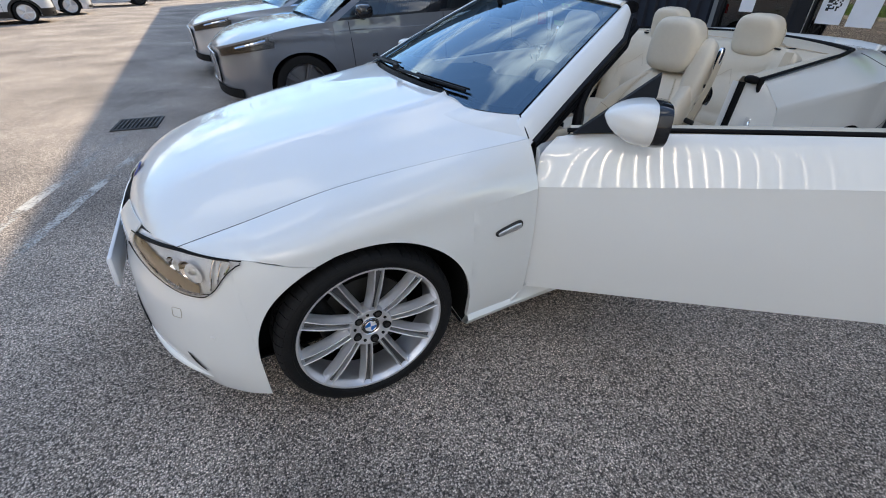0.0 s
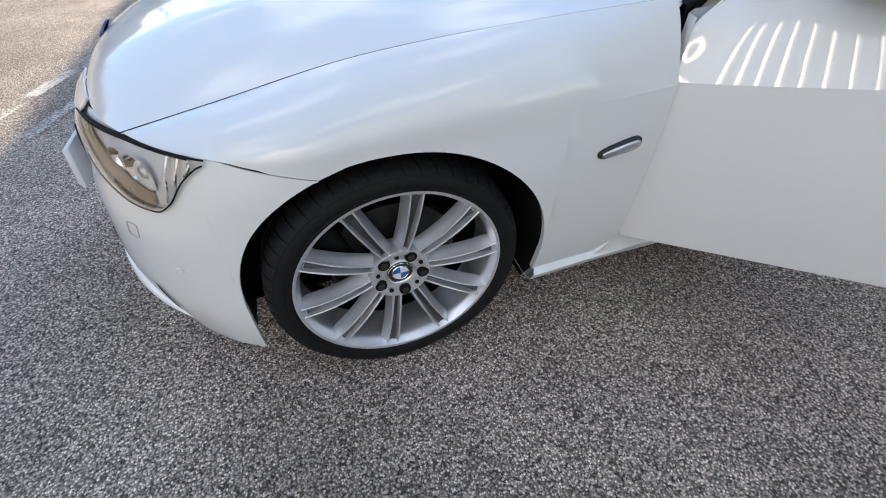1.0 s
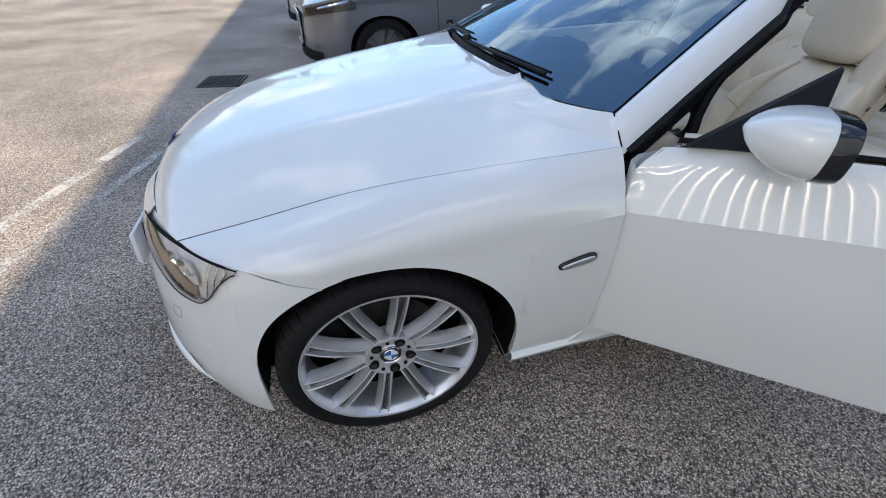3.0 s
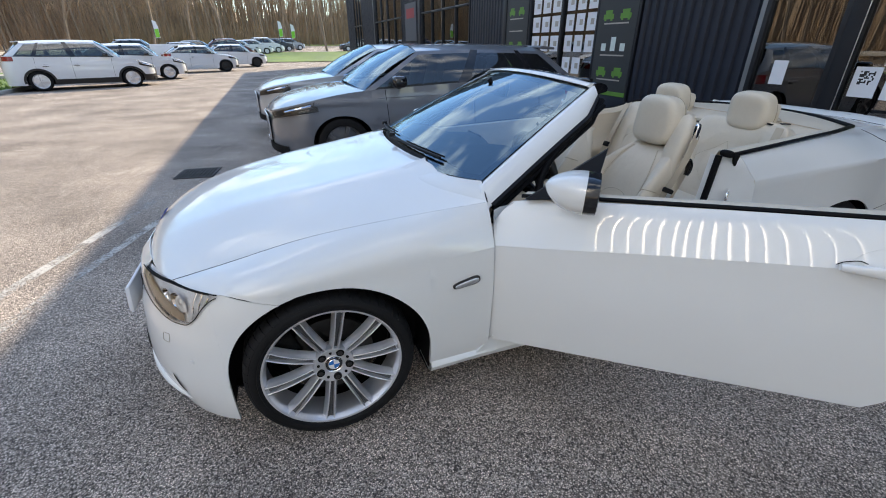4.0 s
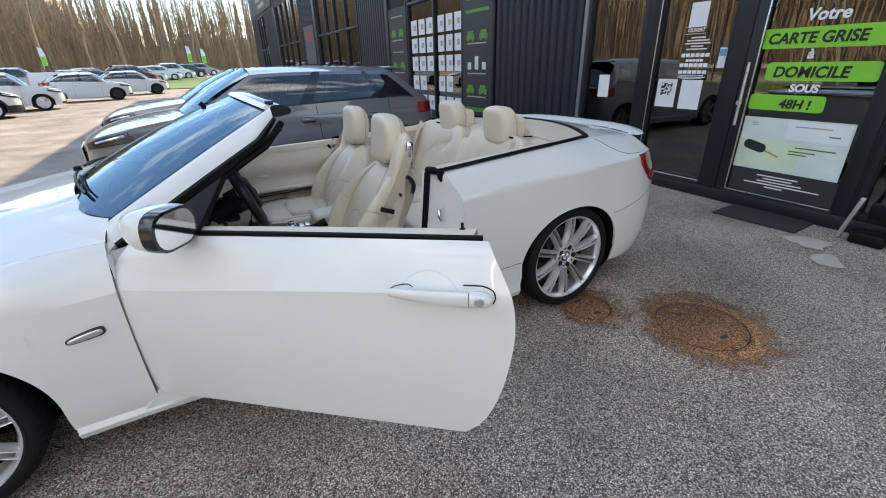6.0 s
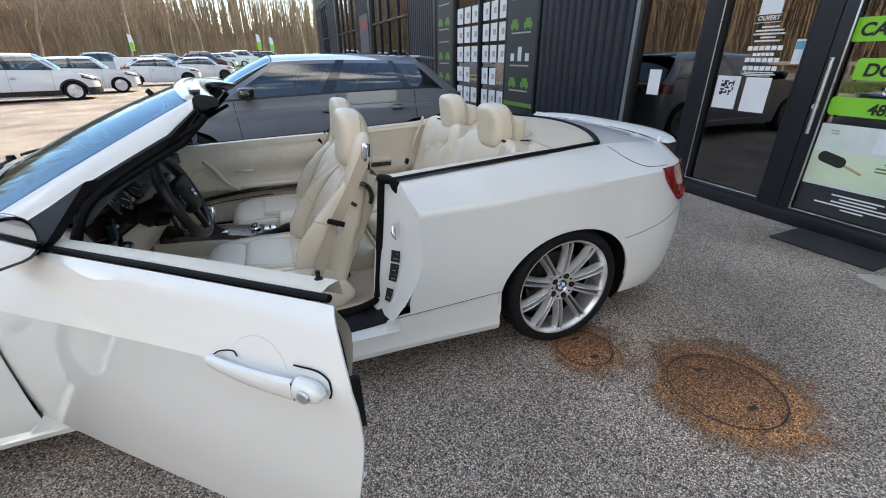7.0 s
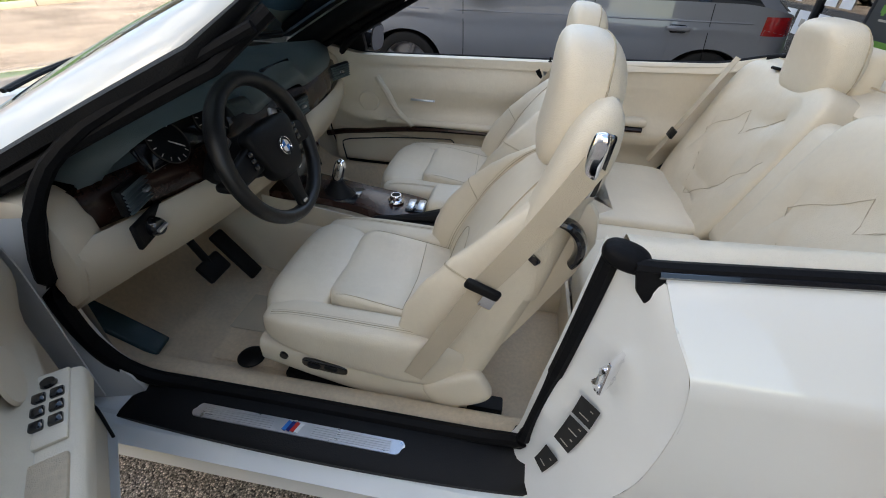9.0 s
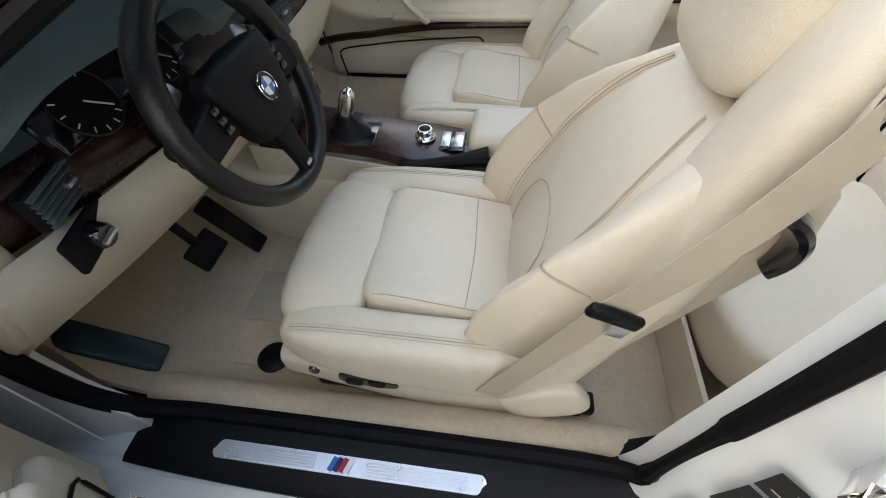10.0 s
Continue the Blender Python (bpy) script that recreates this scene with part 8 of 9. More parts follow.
stand = thing("sign_stand", pose(5.42, -1.42, 0.0), "black folding pavement sign stand beside the door", "sign stand")
part("stand_leg", xf(rbox(0.03, 0.03, 0.36, 0.005), pose(0, 0.12, 0.18, 12)), M_alu, stand, "bright metal leg")
part("stand_base", rbox(0.16, 0.22, 0.10, 0.02, at=(0.02, -0.03, 0.05)), M_blackp, stand)
part("stand_box", rbox(0.10, 0.30, 0.12, 0.01, at=(0.05, -0.12, 0.26)), M_blackp, stand)

# ---------------------------------------------------------------- hall across the yard, mirrored in the car's flank
M_panel = mat("pale_metal_panel", (0.47, 0.51, 0.57), 0.6, vary=0.08, vscale=1.2)
M_tube = mat("polished_steel", (0.55, 0.55, 0.56), 0.34, metal=1.0, vary=0.05, vscale=6)
hall = thing("wall_hall", None, "pale panelled hall with polished steel ribs across the yard", "building", kind="structure")
part("hall_wall", rbox(14.5, 5, 13.6, 0.0, at=(-2.35, -14.9, 6.8)), M_panel, hall, smooth=False)
part("hall_wall", xf(rbox(3.4, 5, 13.6, 0.0, at=(-1.7, -2.6, 6.8)), pose(-9.3, -12.3, 0, 0, 0, -51.5)), M_panel, hall, smooth=False)
part("hall_plinth", rbox(14.4, 0.1, 0.5, 0.0, at=(-2.3, -12.34, 0.25)), M_concrete, hall, smooth=False)
# upright louvres, slightly bowed and turned towards the sun
bow = [(0.5 * math.cos(radians(a)) - 0.34, 0.5 * math.sin(radians(a)) - 0.36) for a in lin(40, 54, 7)]
bow += [(x - 0.012, y - 0.012) for x, y in bow[::-1]]
louvre = loft([[(x, y, z) for x, y in bow] for z in (1.2, 13.4)])
rib_mesh = None
for k in range(28):
    rib = part("hall_louvre", louvre if rib_mesh is None else rib_mesh, M_tube, hall, flat_angle=20)
    rib_mesh = rib.data
    along = 0.6 * (k - 5)
    rib.matrix_basis = pose(-9.2 + along, -12.2, 0) if along >= 0 else pose(-9.2 + 0.62 * along, -12.2 - 0.78 * along, 0)

# ---------------------------------------------------------------- kerb, verge, road, fence and woods
for k in range(40):
    y = -48 + 1.75 * k
    x = -8.35
    if y < 21:
        tagged(part("kerb_stone", xf(rbox(0.16, 1.735, 0.13, 0.02), pose(x, y, 0.045)), M_kerb, None, "pale worn concrete kerb stone"), category="kerb", kind="structure")
vg = part("verge", grid([[(x, y, 0.10 - 0.012 * max(0, -10 - x)) for y in lin(-60, 30, 19)] for x in (-18.0, -14, -10, -8.44)]), M_grass, None, "rough green grass verge")
tagged(vg, category="grass", kind="structure")
vg2 = part("lawn", grid([[(x, y, ground_z(x, y) + 0.05) for y in (38, 44, 50, 58)] for x in (-3.0, 2, 6, 12, 30)]), M_grass, None, "green lawn beyond the car park")
tagged(vg2, category="grass", kind="structure")
vg3 = part("wood_floor", grid([[(x, y, 0.03 + max(ground_z(x, y), 0.0)) for y in (-80, -20, 30, 36, 96, 160, 260)] for x in (-140, -80, -30, -27)]), mat("leaf_litter", (0.16, 0.115, 0.07), 0.95, vary=0.35, vscale=0.3, fine=0.3), None, "brown leaf litter under the trees")
tagged(vg3, category="ground", kind="structure")
vg4 = part("wood_floor_far", grid([[(x, y, 0.03 + ground_z(x, y)) for y in (84, 96, 160, 260)] for x in (-26.9, -10, 20, 80)]), M_grass, None, "rough grass under far trees")
tagged(vg4, category="ground", kind="structure")
gr = random.Random(11)
gv, gf = [], []
for k in range(5200):
    x, y = -8.5 - 7 * gr.random() ** 1.6, gr.uniform(2, 26)
    h, a = gr.uniform(0.04, 0.11), gr.uniform(0, 6.28)
    c, s_ = math.cos(a) * 0.02, math.sin(a) * 0.02
    z = 0.10 - 0.012 * max(0, -10 - x)
    i = len(gv)
    gv += [(x - c, y - s_, z), (x + c, y + s_, z), (x + gr.uniform(-0.03, 0.03), y + gr.uniform(-0.03, 0.03), z + h)]
    gf.append((i, i + 1, i + 2))
tagged(part("grass_blades", (gv, gf), M_grass, None, "short rough grass", smooth=False, weld=False), category="grass", kind="stuff")
# road side rail and wire fence beyond the verge
rail = thing("guard_rail", None, "long pale metal guard rail beside the road", "guard rail")
part("rail_beam", rbox(0.05, 110, 0.28, 0.02, at=(-24.5, 20, 0.72)), M_kerb, rail)
for k in range(28):
    part("rail_post", rbox(0.10, 0.10, 0.70, 0.01, at=(-24.56, -33 + 4 * k, 0.35)), M_kerb, rail)
fence = thing("wire_fence", None, "thin grey wire fence along the verge", "fence")
for k in range(24):
    y = -20 + 2.6 * k
    part("fence_post", rbox(0.06, 0.06, 1.5, 0.008, at=(-17.8, y, 0.72)), M_iron, fence)
for z in (0.35, 0.65, 0.95, 1.25):
    part("fence_wire", tube([(-17.8, -20, z), (-17.8, 40, z)], 0.006, 4), M_iron, fence)
block = thing("concrete_block", pose(-10.5, 14.9, 0.10), "grey broken concrete block on the grass", "block")
part("block_body", xf(sq(0.45, 0.3, 0.22, 0.4, 0.4, 14, 8), pose(0, 0, 0.16, 0, 0, 20)), M_kerb, block)
part("block_lump", xf(sq(0.25, 0.2, 0.14, 0.5, 0.6, 12, 8), pose(-0.45, 0.2, 0.10, 0, 0, 50)), M_kerb, block)
slabb = tagged(part("concrete_slab", xf(rbox(2.6, 1.2, 0.16, 0.02), pose(-12.2, 23.6, 0.14, 0, 0, 20)), M_kerb, None, "pale concrete slab lying on the grass"), category="slab")
tr = tagged(part("white_box", rbox(2.2, 1.0, 1.1, 0.03, at=(-6.2, 33.0, 0.9)), M_paper, None, "plain white box on short legs behind the cars"), category="box")


def bare_tree(rnd, h, lean=0.08, levels=3, spread=0.5, base=0.0):
    """Tapered trunk and limbs of a leafless tree; returns trunk and twigs apart."""
    wood, twigs = [], []
    def grow(p, d, length, r, lev):
        n = 4 if lev < 2 else 3
        pts, rad = [p], [r]
        for i in range(n):
            d = (d + Vector((rnd.uniform(-1, 1), rnd.uniform(-1, 1), rnd.uniform(-0.2, 0.5))) * 0.16).normalized()
            pts.append(pts[-1] + d * length / n)
            rad.append(r * (1 - 0.62 * (i + 1) / n))
        (wood if lev < 2 else twigs).append(tube([tuple(q) for q in pts], rad, 5 if lev == 0 else (4 if lev == 1 else 3), caps=False))
        if lev < levels:
            for i in range(1, n + 1):
                for _ in range(2 if lev < 2 else 3):
                    if lev == 0 and i == 1 and rnd.random() < 0.7:
                        continue
                    a = rnd.uniform(0, 6.28)
                    out = Vector((math.cos(a), math.sin(a), rnd.uniform(0.5, 1.3)))
                    grow(pts[i], (out * spread + d * 0.5).normalized(), length * rnd.uniform(0.34, 0.55), max(0.006, rad[i] * 0.55), lev + 1)
    grow(Vector((0, 0, base)), Vector((rnd.uniform(-lean, lean), rnd.uniform(-lean, lean), 1)), h, h * 0.0135, 0)
    return wood, twigs


tr_rnd = random.Random(5)
kinds = []
for k in range(5):
    wd, tg = bare_tree(tr_rnd, tr_rnd.uniform(9, 14), levels=3)
    a = thing("bare_tree", None, "tall leafless tree with thin brown branches", "tree", group="bare trees by the car park")
    part("trunk", join(*wd), M_bark, a, smooth=False, weld=False)
    part("crown", join(*tg), M_twig, a, smooth=False, weld=False)
    kinds.append(a)
spots = [(-13, 62), (-6, 70), (2, 66), (7, 61), (11.5, 58), (15, 72), (-20, 58), (-27, 52), (-31, 44), (-29, 34), (9, 80), (4, 84), (-11, 80), (20, 66), (24, 80), (-28.5, 24), (-30, 12), (-29, 2), (-31, -10), (-29, -24), (-30, -40)]
for i, (x, y) in enumerate(spots):
    mtx = pose(x, y, ground_z(x, y), 0, 0, 47 * i) @ Matrix.Scale(0.9 + 0.25 * ((i * 37) % 10) / 10, 4)
    if i < len(kinds):
        kinds[i].matrix_basis = mtx
    else:
        c = copy_thing(kinds[i % len(kinds)], mtx)
        c.scale = Vector((1, 1, 1)) * (0.9 + 0.25 * ((i * 37) % 10) / 10)
# the woods behind: one mass of thin trunks and twigs
w_rnd = random.Random(23)
woods, under = [], []
def wood_tree(x, y, z, h):
    lean = Vector((w_rnd.uniform(-0.06, 0.06), w_rnd.uniform(-0.06, 0.06), 1)) * h
    p = Vector((x, y, z))
    woods.append(tube([tuple(p), tuple(p + lean * 0.5 + Vector((w_rnd.uniform(-0.2, 0.2), 0, 0))), tuple(p + lean)], [h * 0.011, h * 0.008, h * 0.002], 4, caps=False))
    for k in range(9):
        t = w_rnd.uniform(0.3, 0.95)
        a = w_rnd.uniform(0, 6.28)
        q = p + lean * t
        ln = h * w_rnd.uniform(0.10, 0.24) * (1.25 - t)
        e = q + Vector((math.cos(a), math.sin(a), w_rnd.uniform(0.6, 1.5))).normalized() * ln
        under.append(tube([tuple(q), tuple(e)], [h * 0.0035, h * 0.001], 3, caps=False))
        for _ in range(3):
            a2 = w_rnd.uniform(0, 6.28)
            s0 = q.lerp(e, w_rnd.uniform(0.3, 0.9))
            under.append(tube([tuple(s0), tuple(s0 + Vector((math.cos(a2), math.sin(a2), w_rnd.uniform(0.3, 1.4))).normalized() * ln * 0.55)], [h * 0.0022, h * 0.0007], 3, caps=False))
for k in range(1800):
    if w_rnd.random() < 0.6:
        x, y = w_rnd.uniform(-70, 30), 86 + 50 * w_rnd.random()
    else:
        x, y = -33 - 32 * w_rnd.random(), w_rnd.uniform(-60, 95)
    wood_tree(x, y, ground_z(x, y), w_rnd.uniform(9, 17))
for k in range(5200):
    if w_rnd.random() < 0.6:
        x, y = w_rnd.uniform(-70, 40), 85 + 40 * w_rnd.random()
    else:
        x, y = -31 - 25 * w_rnd.random(), w_rnd.uniform(-60, 95)
    z = ground_z(x, y)
    h = w_rnd.uniform(1.5, 5.5)
    for _ in range(3):
        under.append(tube([(x, y, z), (x + w_rnd.uniform(-0.9, 0.9), y + w_rnd.uniform(-0.9, 0.9), z + h * w_rnd.uniform(0.6, 1))], [0.03, 0.012], 3, caps=False))
tagged(part("far_woods", join(*woods), M_bark, None, "dense leafless woods of thin brown trunks", smooth=False, weld=False), category="trees", kind="stuff")
tagged(part("far_undergrowth", join(*under), M_twig, None, "tangled bare twigs and undergrowth", smooth=False, weld=False), category="undergrowth", kind="stuff")
hill = part("wooded_rise", grid([[(x, y, z) for x, y, z in row] for row in ([(-78 + 0.2 * 0, yy, 0) for yy in lin(-120, 150, 90)], [(-82, yy, 19 + 1.5 * math.sin(yy * 0.2) + 1.1 * math.sin(yy * 0.9)) for yy in lin(-120, 150, 90)], [(-95, yy, 22 + 2 * math.sin(yy * 0.13)) for yy in lin(-120, 150, 90)])]), M_rise, None, "brown wooded rise in the distance")
tagged(hill, category="trees", kind="structure")
hill2 = part("wooded_rise", grid([[(xx, y_, z_ + ((1.2 * math.sin(xx * 0.17) + 0.7 * math.sin(xx * 0.41) + 0.5 * math.sin(xx * 1.3) + 15.0 / (1 + math.exp((xx + 24) / 6)) - 1.5 + 0.8 * math.sin(xx * 2.9)) if z_ > 2 else 0)) for xx in lin(-110, 60, 150)] for y_, z_ in ((140, 1.0), (142, 9.0), (155, 11.0))]), M_rise, None, "brown wooded rise in the distance")
tagged(hill2, category="trees", kind="structure")
# advertising flags
for x, y, h in ((-11.0, 54.0, 3.3), (1.2, 56.0, 3.4), (2.6, 57.0, 3.1)):
    fl = thing("flag_banner", pose(x, y, ground_z(x, y)), "small feather flag, white above and green below", "flag", group="feather flags")
    part("flag_pole", tube([(0, 0, 0), (0, 0, h)], 0.025, 6), M_iron, fl)
    part("flag_cloth", slab([(0.03, h * 0.50), (0.42, h * 0.52), (0.46, h * 0.80), (0.34, h * 0.96), (0.03, h)], 0.02, "y"), M_paper, fl, smooth=False)
    part("flag_stripe", slab([(0.05, h * 0.51), (0.41, h * 0.53), (0.43, h * 0.76), (0.05, h * 0.74)], 0.03, "y", at=(0, -0.005, 0)), M_green, fl, smooth=False)
# lamp posts on the road side
for x, y, t_ in ((-21.5, 36.0, 6), (-21.0, 44, 4)):
    lp = thing("lamp_post", pose(x, y, 0, 0, t_, 0), "slim pale road-side pole", "pole", group="road-side poles")
    part("pole", tube([(0, 0, 0), (0, 0, 9)], [0.09, 0.05], 8), M_kerb, lp)

# ---------------------------------------------------------------- other parked cars
def build_car(m, paint, label, L=4.31, W=1.785, H=1.42, wb=2.63, over=0.86, hood_z=0.93, cowl=1.10, roof0=1.80, roof1=3.35, tail0=4.05,
              tail_z=1.02, belt0=0.93, belt1=1.00, detail=True, group="parked cars", wheel_mat=None, quarter=True, dlo=1.32, trim=False, saloon=False, rugged=False):
    """A closed parked car with its nose at x = 0 and its tail at x = L."""
    c = thing("parked_car", m, label, "car", group=group)
    hw = W / 2
    nx, tx = 0.55, L - 0.45
    def half(x, z):
        e = -0.030 * max(0, (0.40 - z) / 0.2) - 0.02 * max(0, (z - 0.62) / 0.3) + 0.0
        w = hw + e
        if x < nx:
            k = min(1.0, (nx - x) / (nx * (0.92 + 0.08 * math.sin(math.pi * min(1, max(0, (z - 0.15) / 0.6))))))
            w *= (1 - k**2.4) ** (1 / 2.4)
        if x > tx:
            k = min(1.0, (x - tx) / ((L - tx) * (1.0 if z < 0.6 else 1 - 0.15 * (z - 0.6) / 0.4)))
            w *= (1 - k**3) ** (1 / 3)
        return w
    BELT = sp([(0, 0.66), (0.10, 0.72), (0.35, 0.80), (cowl - 0.1, belt0 - 0.02), (cowl + 0.2, belt0), (roof1, belt1), (tail0 + 0.05, tail_z - 0.02), (L, tail_z - 0.10)])
    wx = (over, over + wb)
    spoke_mesh = {}
    def low(x):
        for a in wx:
            if abs(x - a) < 0.365:
                return 0.31 + 0.345 * (1 - (abs(x - a) / 0.365) ** 2.2) ** (1 / 2.2)
        return 0.20
    cols = lin(0.0, nx, 14) + [wx[i] + 0.365 * math.sin(radians(a)) for i in (0, 1) for a in lin(-90, 90, 22)] + [wx[i] + s * 0.3655 for i in (0, 1) for s in (-1, 1)] + lin(nx, tx, 14) + lin(tx, L, 12)
    cols = sorted(set(round(x, 4) for x in cols))
    rows = []
    for x in cols:
        zt, zl = BELT(x), low(x)
        rows.append([(x, -half(x, z) - (0.006 if abs(z - 0.80) < 0.03 else 0), z) for z in lin(zt, zl, 16)])
    g = grid(rows)
    body = part("body", join(g, mir(g)), paint, c, thick=0.006)
    if rugged:
        for F in ((lambda q: q), mir):
            for a in wx:
                arc = [[(a + r_ * math.cos(radians(q)), -half(a + r_ * math.cos(radians(q)), 0.5) - 0.012, 0.31 + (r_ - 0.02) * math.sin(radians(q))) for r_ in (0.365, 0.43)] for q in lin(-8, 188, 24)]
                part("arch_trim", F(grid(arc)), M_carblack, c, "black arch trim", thick=0.01)
            part("sill_trim", F(grid([[(x, -half(x, z) - 0.012, z) for z in (0.20, 0.36)] for x in lin(wx[0] + 0.36, wx[1] - 0.36, 8)])), M_carblack, c, "black sill trim", thick=0.01)
            part("bumper_trim", F(grid([[(x - 0.01, -half(x, z) - 0.010, z) for z in (0.20, 0.42)] for x in lin(0.02, wx[0] - 0.37, 8)])), M_carblack, c, "black bumper trim", thick=0.01)
    hoodr = []
    for x in lin(0.0, cowl + 0.12, 18):
        ye = half(x, BELT(x))
        zc = sp([(0, 0.68), (0.08, 0.745), (0.3, 0.84), (cowl + 0.12, hood_z + 0.045)])(x)
        hoodr.append([(x, u * ye, BELT(x) + (zc - BELT(x)) * (1 - abs(u) ** 2.6)) for u in lin(-1, 1, 17)])
    part("bonnet", grid(hoodr), paint, c, thick=0.005, flat_angle=60)
    # roof and glasshouse
    ry = hw * 0.70
    def edge(t):
        """Roof edge from windscreen top (0) to rear glass top (1)."""
        x = roof0 + (roof1 - roof0) * t
        return (x, -ry * (1 - 0.05 * t), H - 0.075 - 0.05 * t * t - 0.03 * (1 - t) ** 3)
    xa0, xd0 = cowl + 0.02, tail0
    def side(k, t):
        b = (xa0 + (xd0 - xa0) * k, 0, 0)
        bz = BELT(b[0])
        bot = Vector((b[0], -half(b[0], bz) + 0.012, bz))
        top = Vector(edge(k))
        p = bot.lerp(top, t)
        p.y -= 0.03 * math.sin(math.pi * t)
        return tuple(p)
    def patch(k0, k1, t0, t1, n=8):
        return grid([[side(k, t) for t in lin(t0, t1, 7)] for k in lin(k0, k1, n)])
    cuts = [(0.0, 0.045, "pillar", paint), (0.045, 0.40, "side_window", M_sideglass), (0.40, 0.455, "pillar", M_gloss), (0.455, 0.75, "side_window", M_sideglass), (0.75, 0.785, "pillar", M_gloss), (0.785, 0.925, "side_window" if quarter else "pillar", M_sideglass if quarter else paint), (0.925, 1.0, "pillar", paint)]
    for k0, k1, nm, mt_ in cuts:
        for F in ((lambda q: q), mir):
            if nm == "side_window":
                wpart = part(nm, F(patch(k0, k1, 0.06, 0.90)), mt_, c, "tinted side window")
                wpart.visible_shadow = False
                part("window_trim", F(patch(k0, k1, 0.0, 0.06)), M_carblack if not trim else M_chrome, c)
                part("roof_rail", F(patch(k0, k1, 0.90, 1.0)), paint, c)
            else:
                part(nm, F(patch(k0, k1, 0.0, 1.0)), mt_, c, thick=0.006)
    roof = [[(lambda e: (e[0], u * abs(e[1]), e[2] + 0.075 * (1 - abs(u) ** 2.4) - 0.0))(edge(t)) for u in lin(-1, 1, 17)] for t in lin(0, 1, 12)]
    part("roof", grid(roof), paint, c, thick=0.006, flat_angle=60)
    wsr = []
    for v in lin(0, 1, 10):
        row = []
        for u in lin(-1, 1, 17):
            yb = half(xa0, BELT(xa0)) - 0.012
            bx, by, bz = cowl + 0.02 - 0.10 * (1 - u * u), u * yb, BELT(xa0) + 0.055 * (1 - u * u)
            e = roof[0][0]
            tx_, ty, tz = roof0 - 0.04 * (1 - u * u), u * ry, edge(0)[2] + 0.075 * (1 - abs(u) ** 2.4)
            row.append((bx + (tx_ - bx) * v - 0.02 * math.sin(math.pi * v), by + (ty - by) * v, bz + (tz - bz) * v + 0.03 * math.sin(math.pi * v)))
        wsr.append(row)
    wsp = part("windscreen", grid(wsr), M_wind, c, "windscreen reflecting the sky")
    wsp.visible_shadow = False
    bk = []
    for v in lin(0, 1, 8):
        row = []
        for u in lin(-1, 1, 13):
            e = edge(1)
            yb = half(tail0, BELT(tail0)) - 0.012
            row.append((e[0] + (tail0 - e[0]) * v + 0.05 * (1 - u * u), u * (abs(e[1]) + (yb - abs(e[1])) * v), e[2] + 0.075 * (1 - abs(u) ** 2.4) * (1 - v) + (BELT(tail0) + 0.02 - e[2]) * v))
        bk.append(row)
    part("rear_window", grid(bk), M_gloss, c, "dark rear window", thick=0.005)
    if not saloon:
        part("roof_spoiler", xf(rbox(0.22, ry * 1.9, 0.03, 0.012, 3), pose(roof1 + 0.08, 0, edge(1)[2] + 0.05, 0, 6)), paint, c, "roof spoiler")
    tg = []
    for x in lin(tail0, L - 0.005, 8):
        ye = half(x, BELT(x))
        tg.append([(x, u * ye, BELT(x) + 0.02 * (1 - u * u) * (L - x) / (L - tail0)) for u in lin(-1, 1, 11)])
    part("tailgate", grid(tg), paint, c, thick=0.005)
    part("cabin", rbox(roof1 - cowl + 0.3, W * 0.80, 0.28, 0.05, at=((roof1 + cowl) / 2 + 0.25, 0, 0.72)), M_carblack, c, "dark cabin")
    for x in (cowl + 1.05, cowl + 1.95):
        for y in (-0.36, 0.36):
            part("seat_back", xf(sq(0.07, 0.22, 0.26, 0.4, 0.4, 12, 8), pose(x, y, 1.0, 0, 14)), M_carblack, c)
    part("underbody", rbox(L - 0.5, W - 0.25, 0.2, 0.02, at=(L / 2, 0, 0.30)), M_liner, c)
    for a in wx:
        for s in (-1, 1):
            arc = [[(a + 0.36 * math.cos(radians(q)), s * y, 0.31 + 0.335 * math.sin(radians(q))) for y in (hw - 0.03, hw - 0.30)] for q in lin(-15, 195, 20)]
            part("arch_liner", grid(arc), M_liner, c)
            part("arch_liner", grid([[(a + kk * 0.36 * math.cos(radians(q)), s * (hw - 0.28), 0.31 + kk * 0.335 * math.sin(radians(q))) for q in lin(-15, 195, 20)] for kk in (1, 0.01)]), M_liner, c)
            w = new("wheel")
            w.empty_display_size = 0.1
            w.parent = c
            w.matrix_basis = pose(a, s * (hw - 0.115), 0.315, 0, 0, 0 if s < 0 else 180)
            part("tyre", lathe([(0.22, -0.085), (0.235, -0.105), (0.28, -0.110), (0.308, -0.096), (0.314, -0.08), (0.316, 0.0), (0.314, 0.09), (0.24, 0.1)], 40, "y"), M_rubber, w)
            part("rim", lathe([(0.05, -0.02), (0.20, 0.0), (0.212, -0.075), (0.222, -0.092), (0.232, -0.096), (0.236, -0.090)], 40, "y"), wheel_mat or M_alloy, w)
            for k in range(5):
                for d in (-7, 7):
                    if d not in spoke_mesh:
                        rg = []
                        for t in lin(0, 1, 4):
                            r = 0.03 + 0.19 * t
                            rg.append([(r, -0.075 - 0.012 * t + bb, aa + math.tan(radians(d)) * r * 0.6) for aa, bb in ring(0.034 - 0.008 * t, 0.02, 0.006, 3)])
                        sp_ob = part("spoke", loft(rg), wheel_mat or M_alloy, w)
                        spoke_mesh[d] = sp_ob.data
                    else:
                        sp_ob = part("spoke", spoke_mesh[d], None, w)
                    sp_ob.matrix_basis = pose(0, 0, 0, 0, 72 * k)
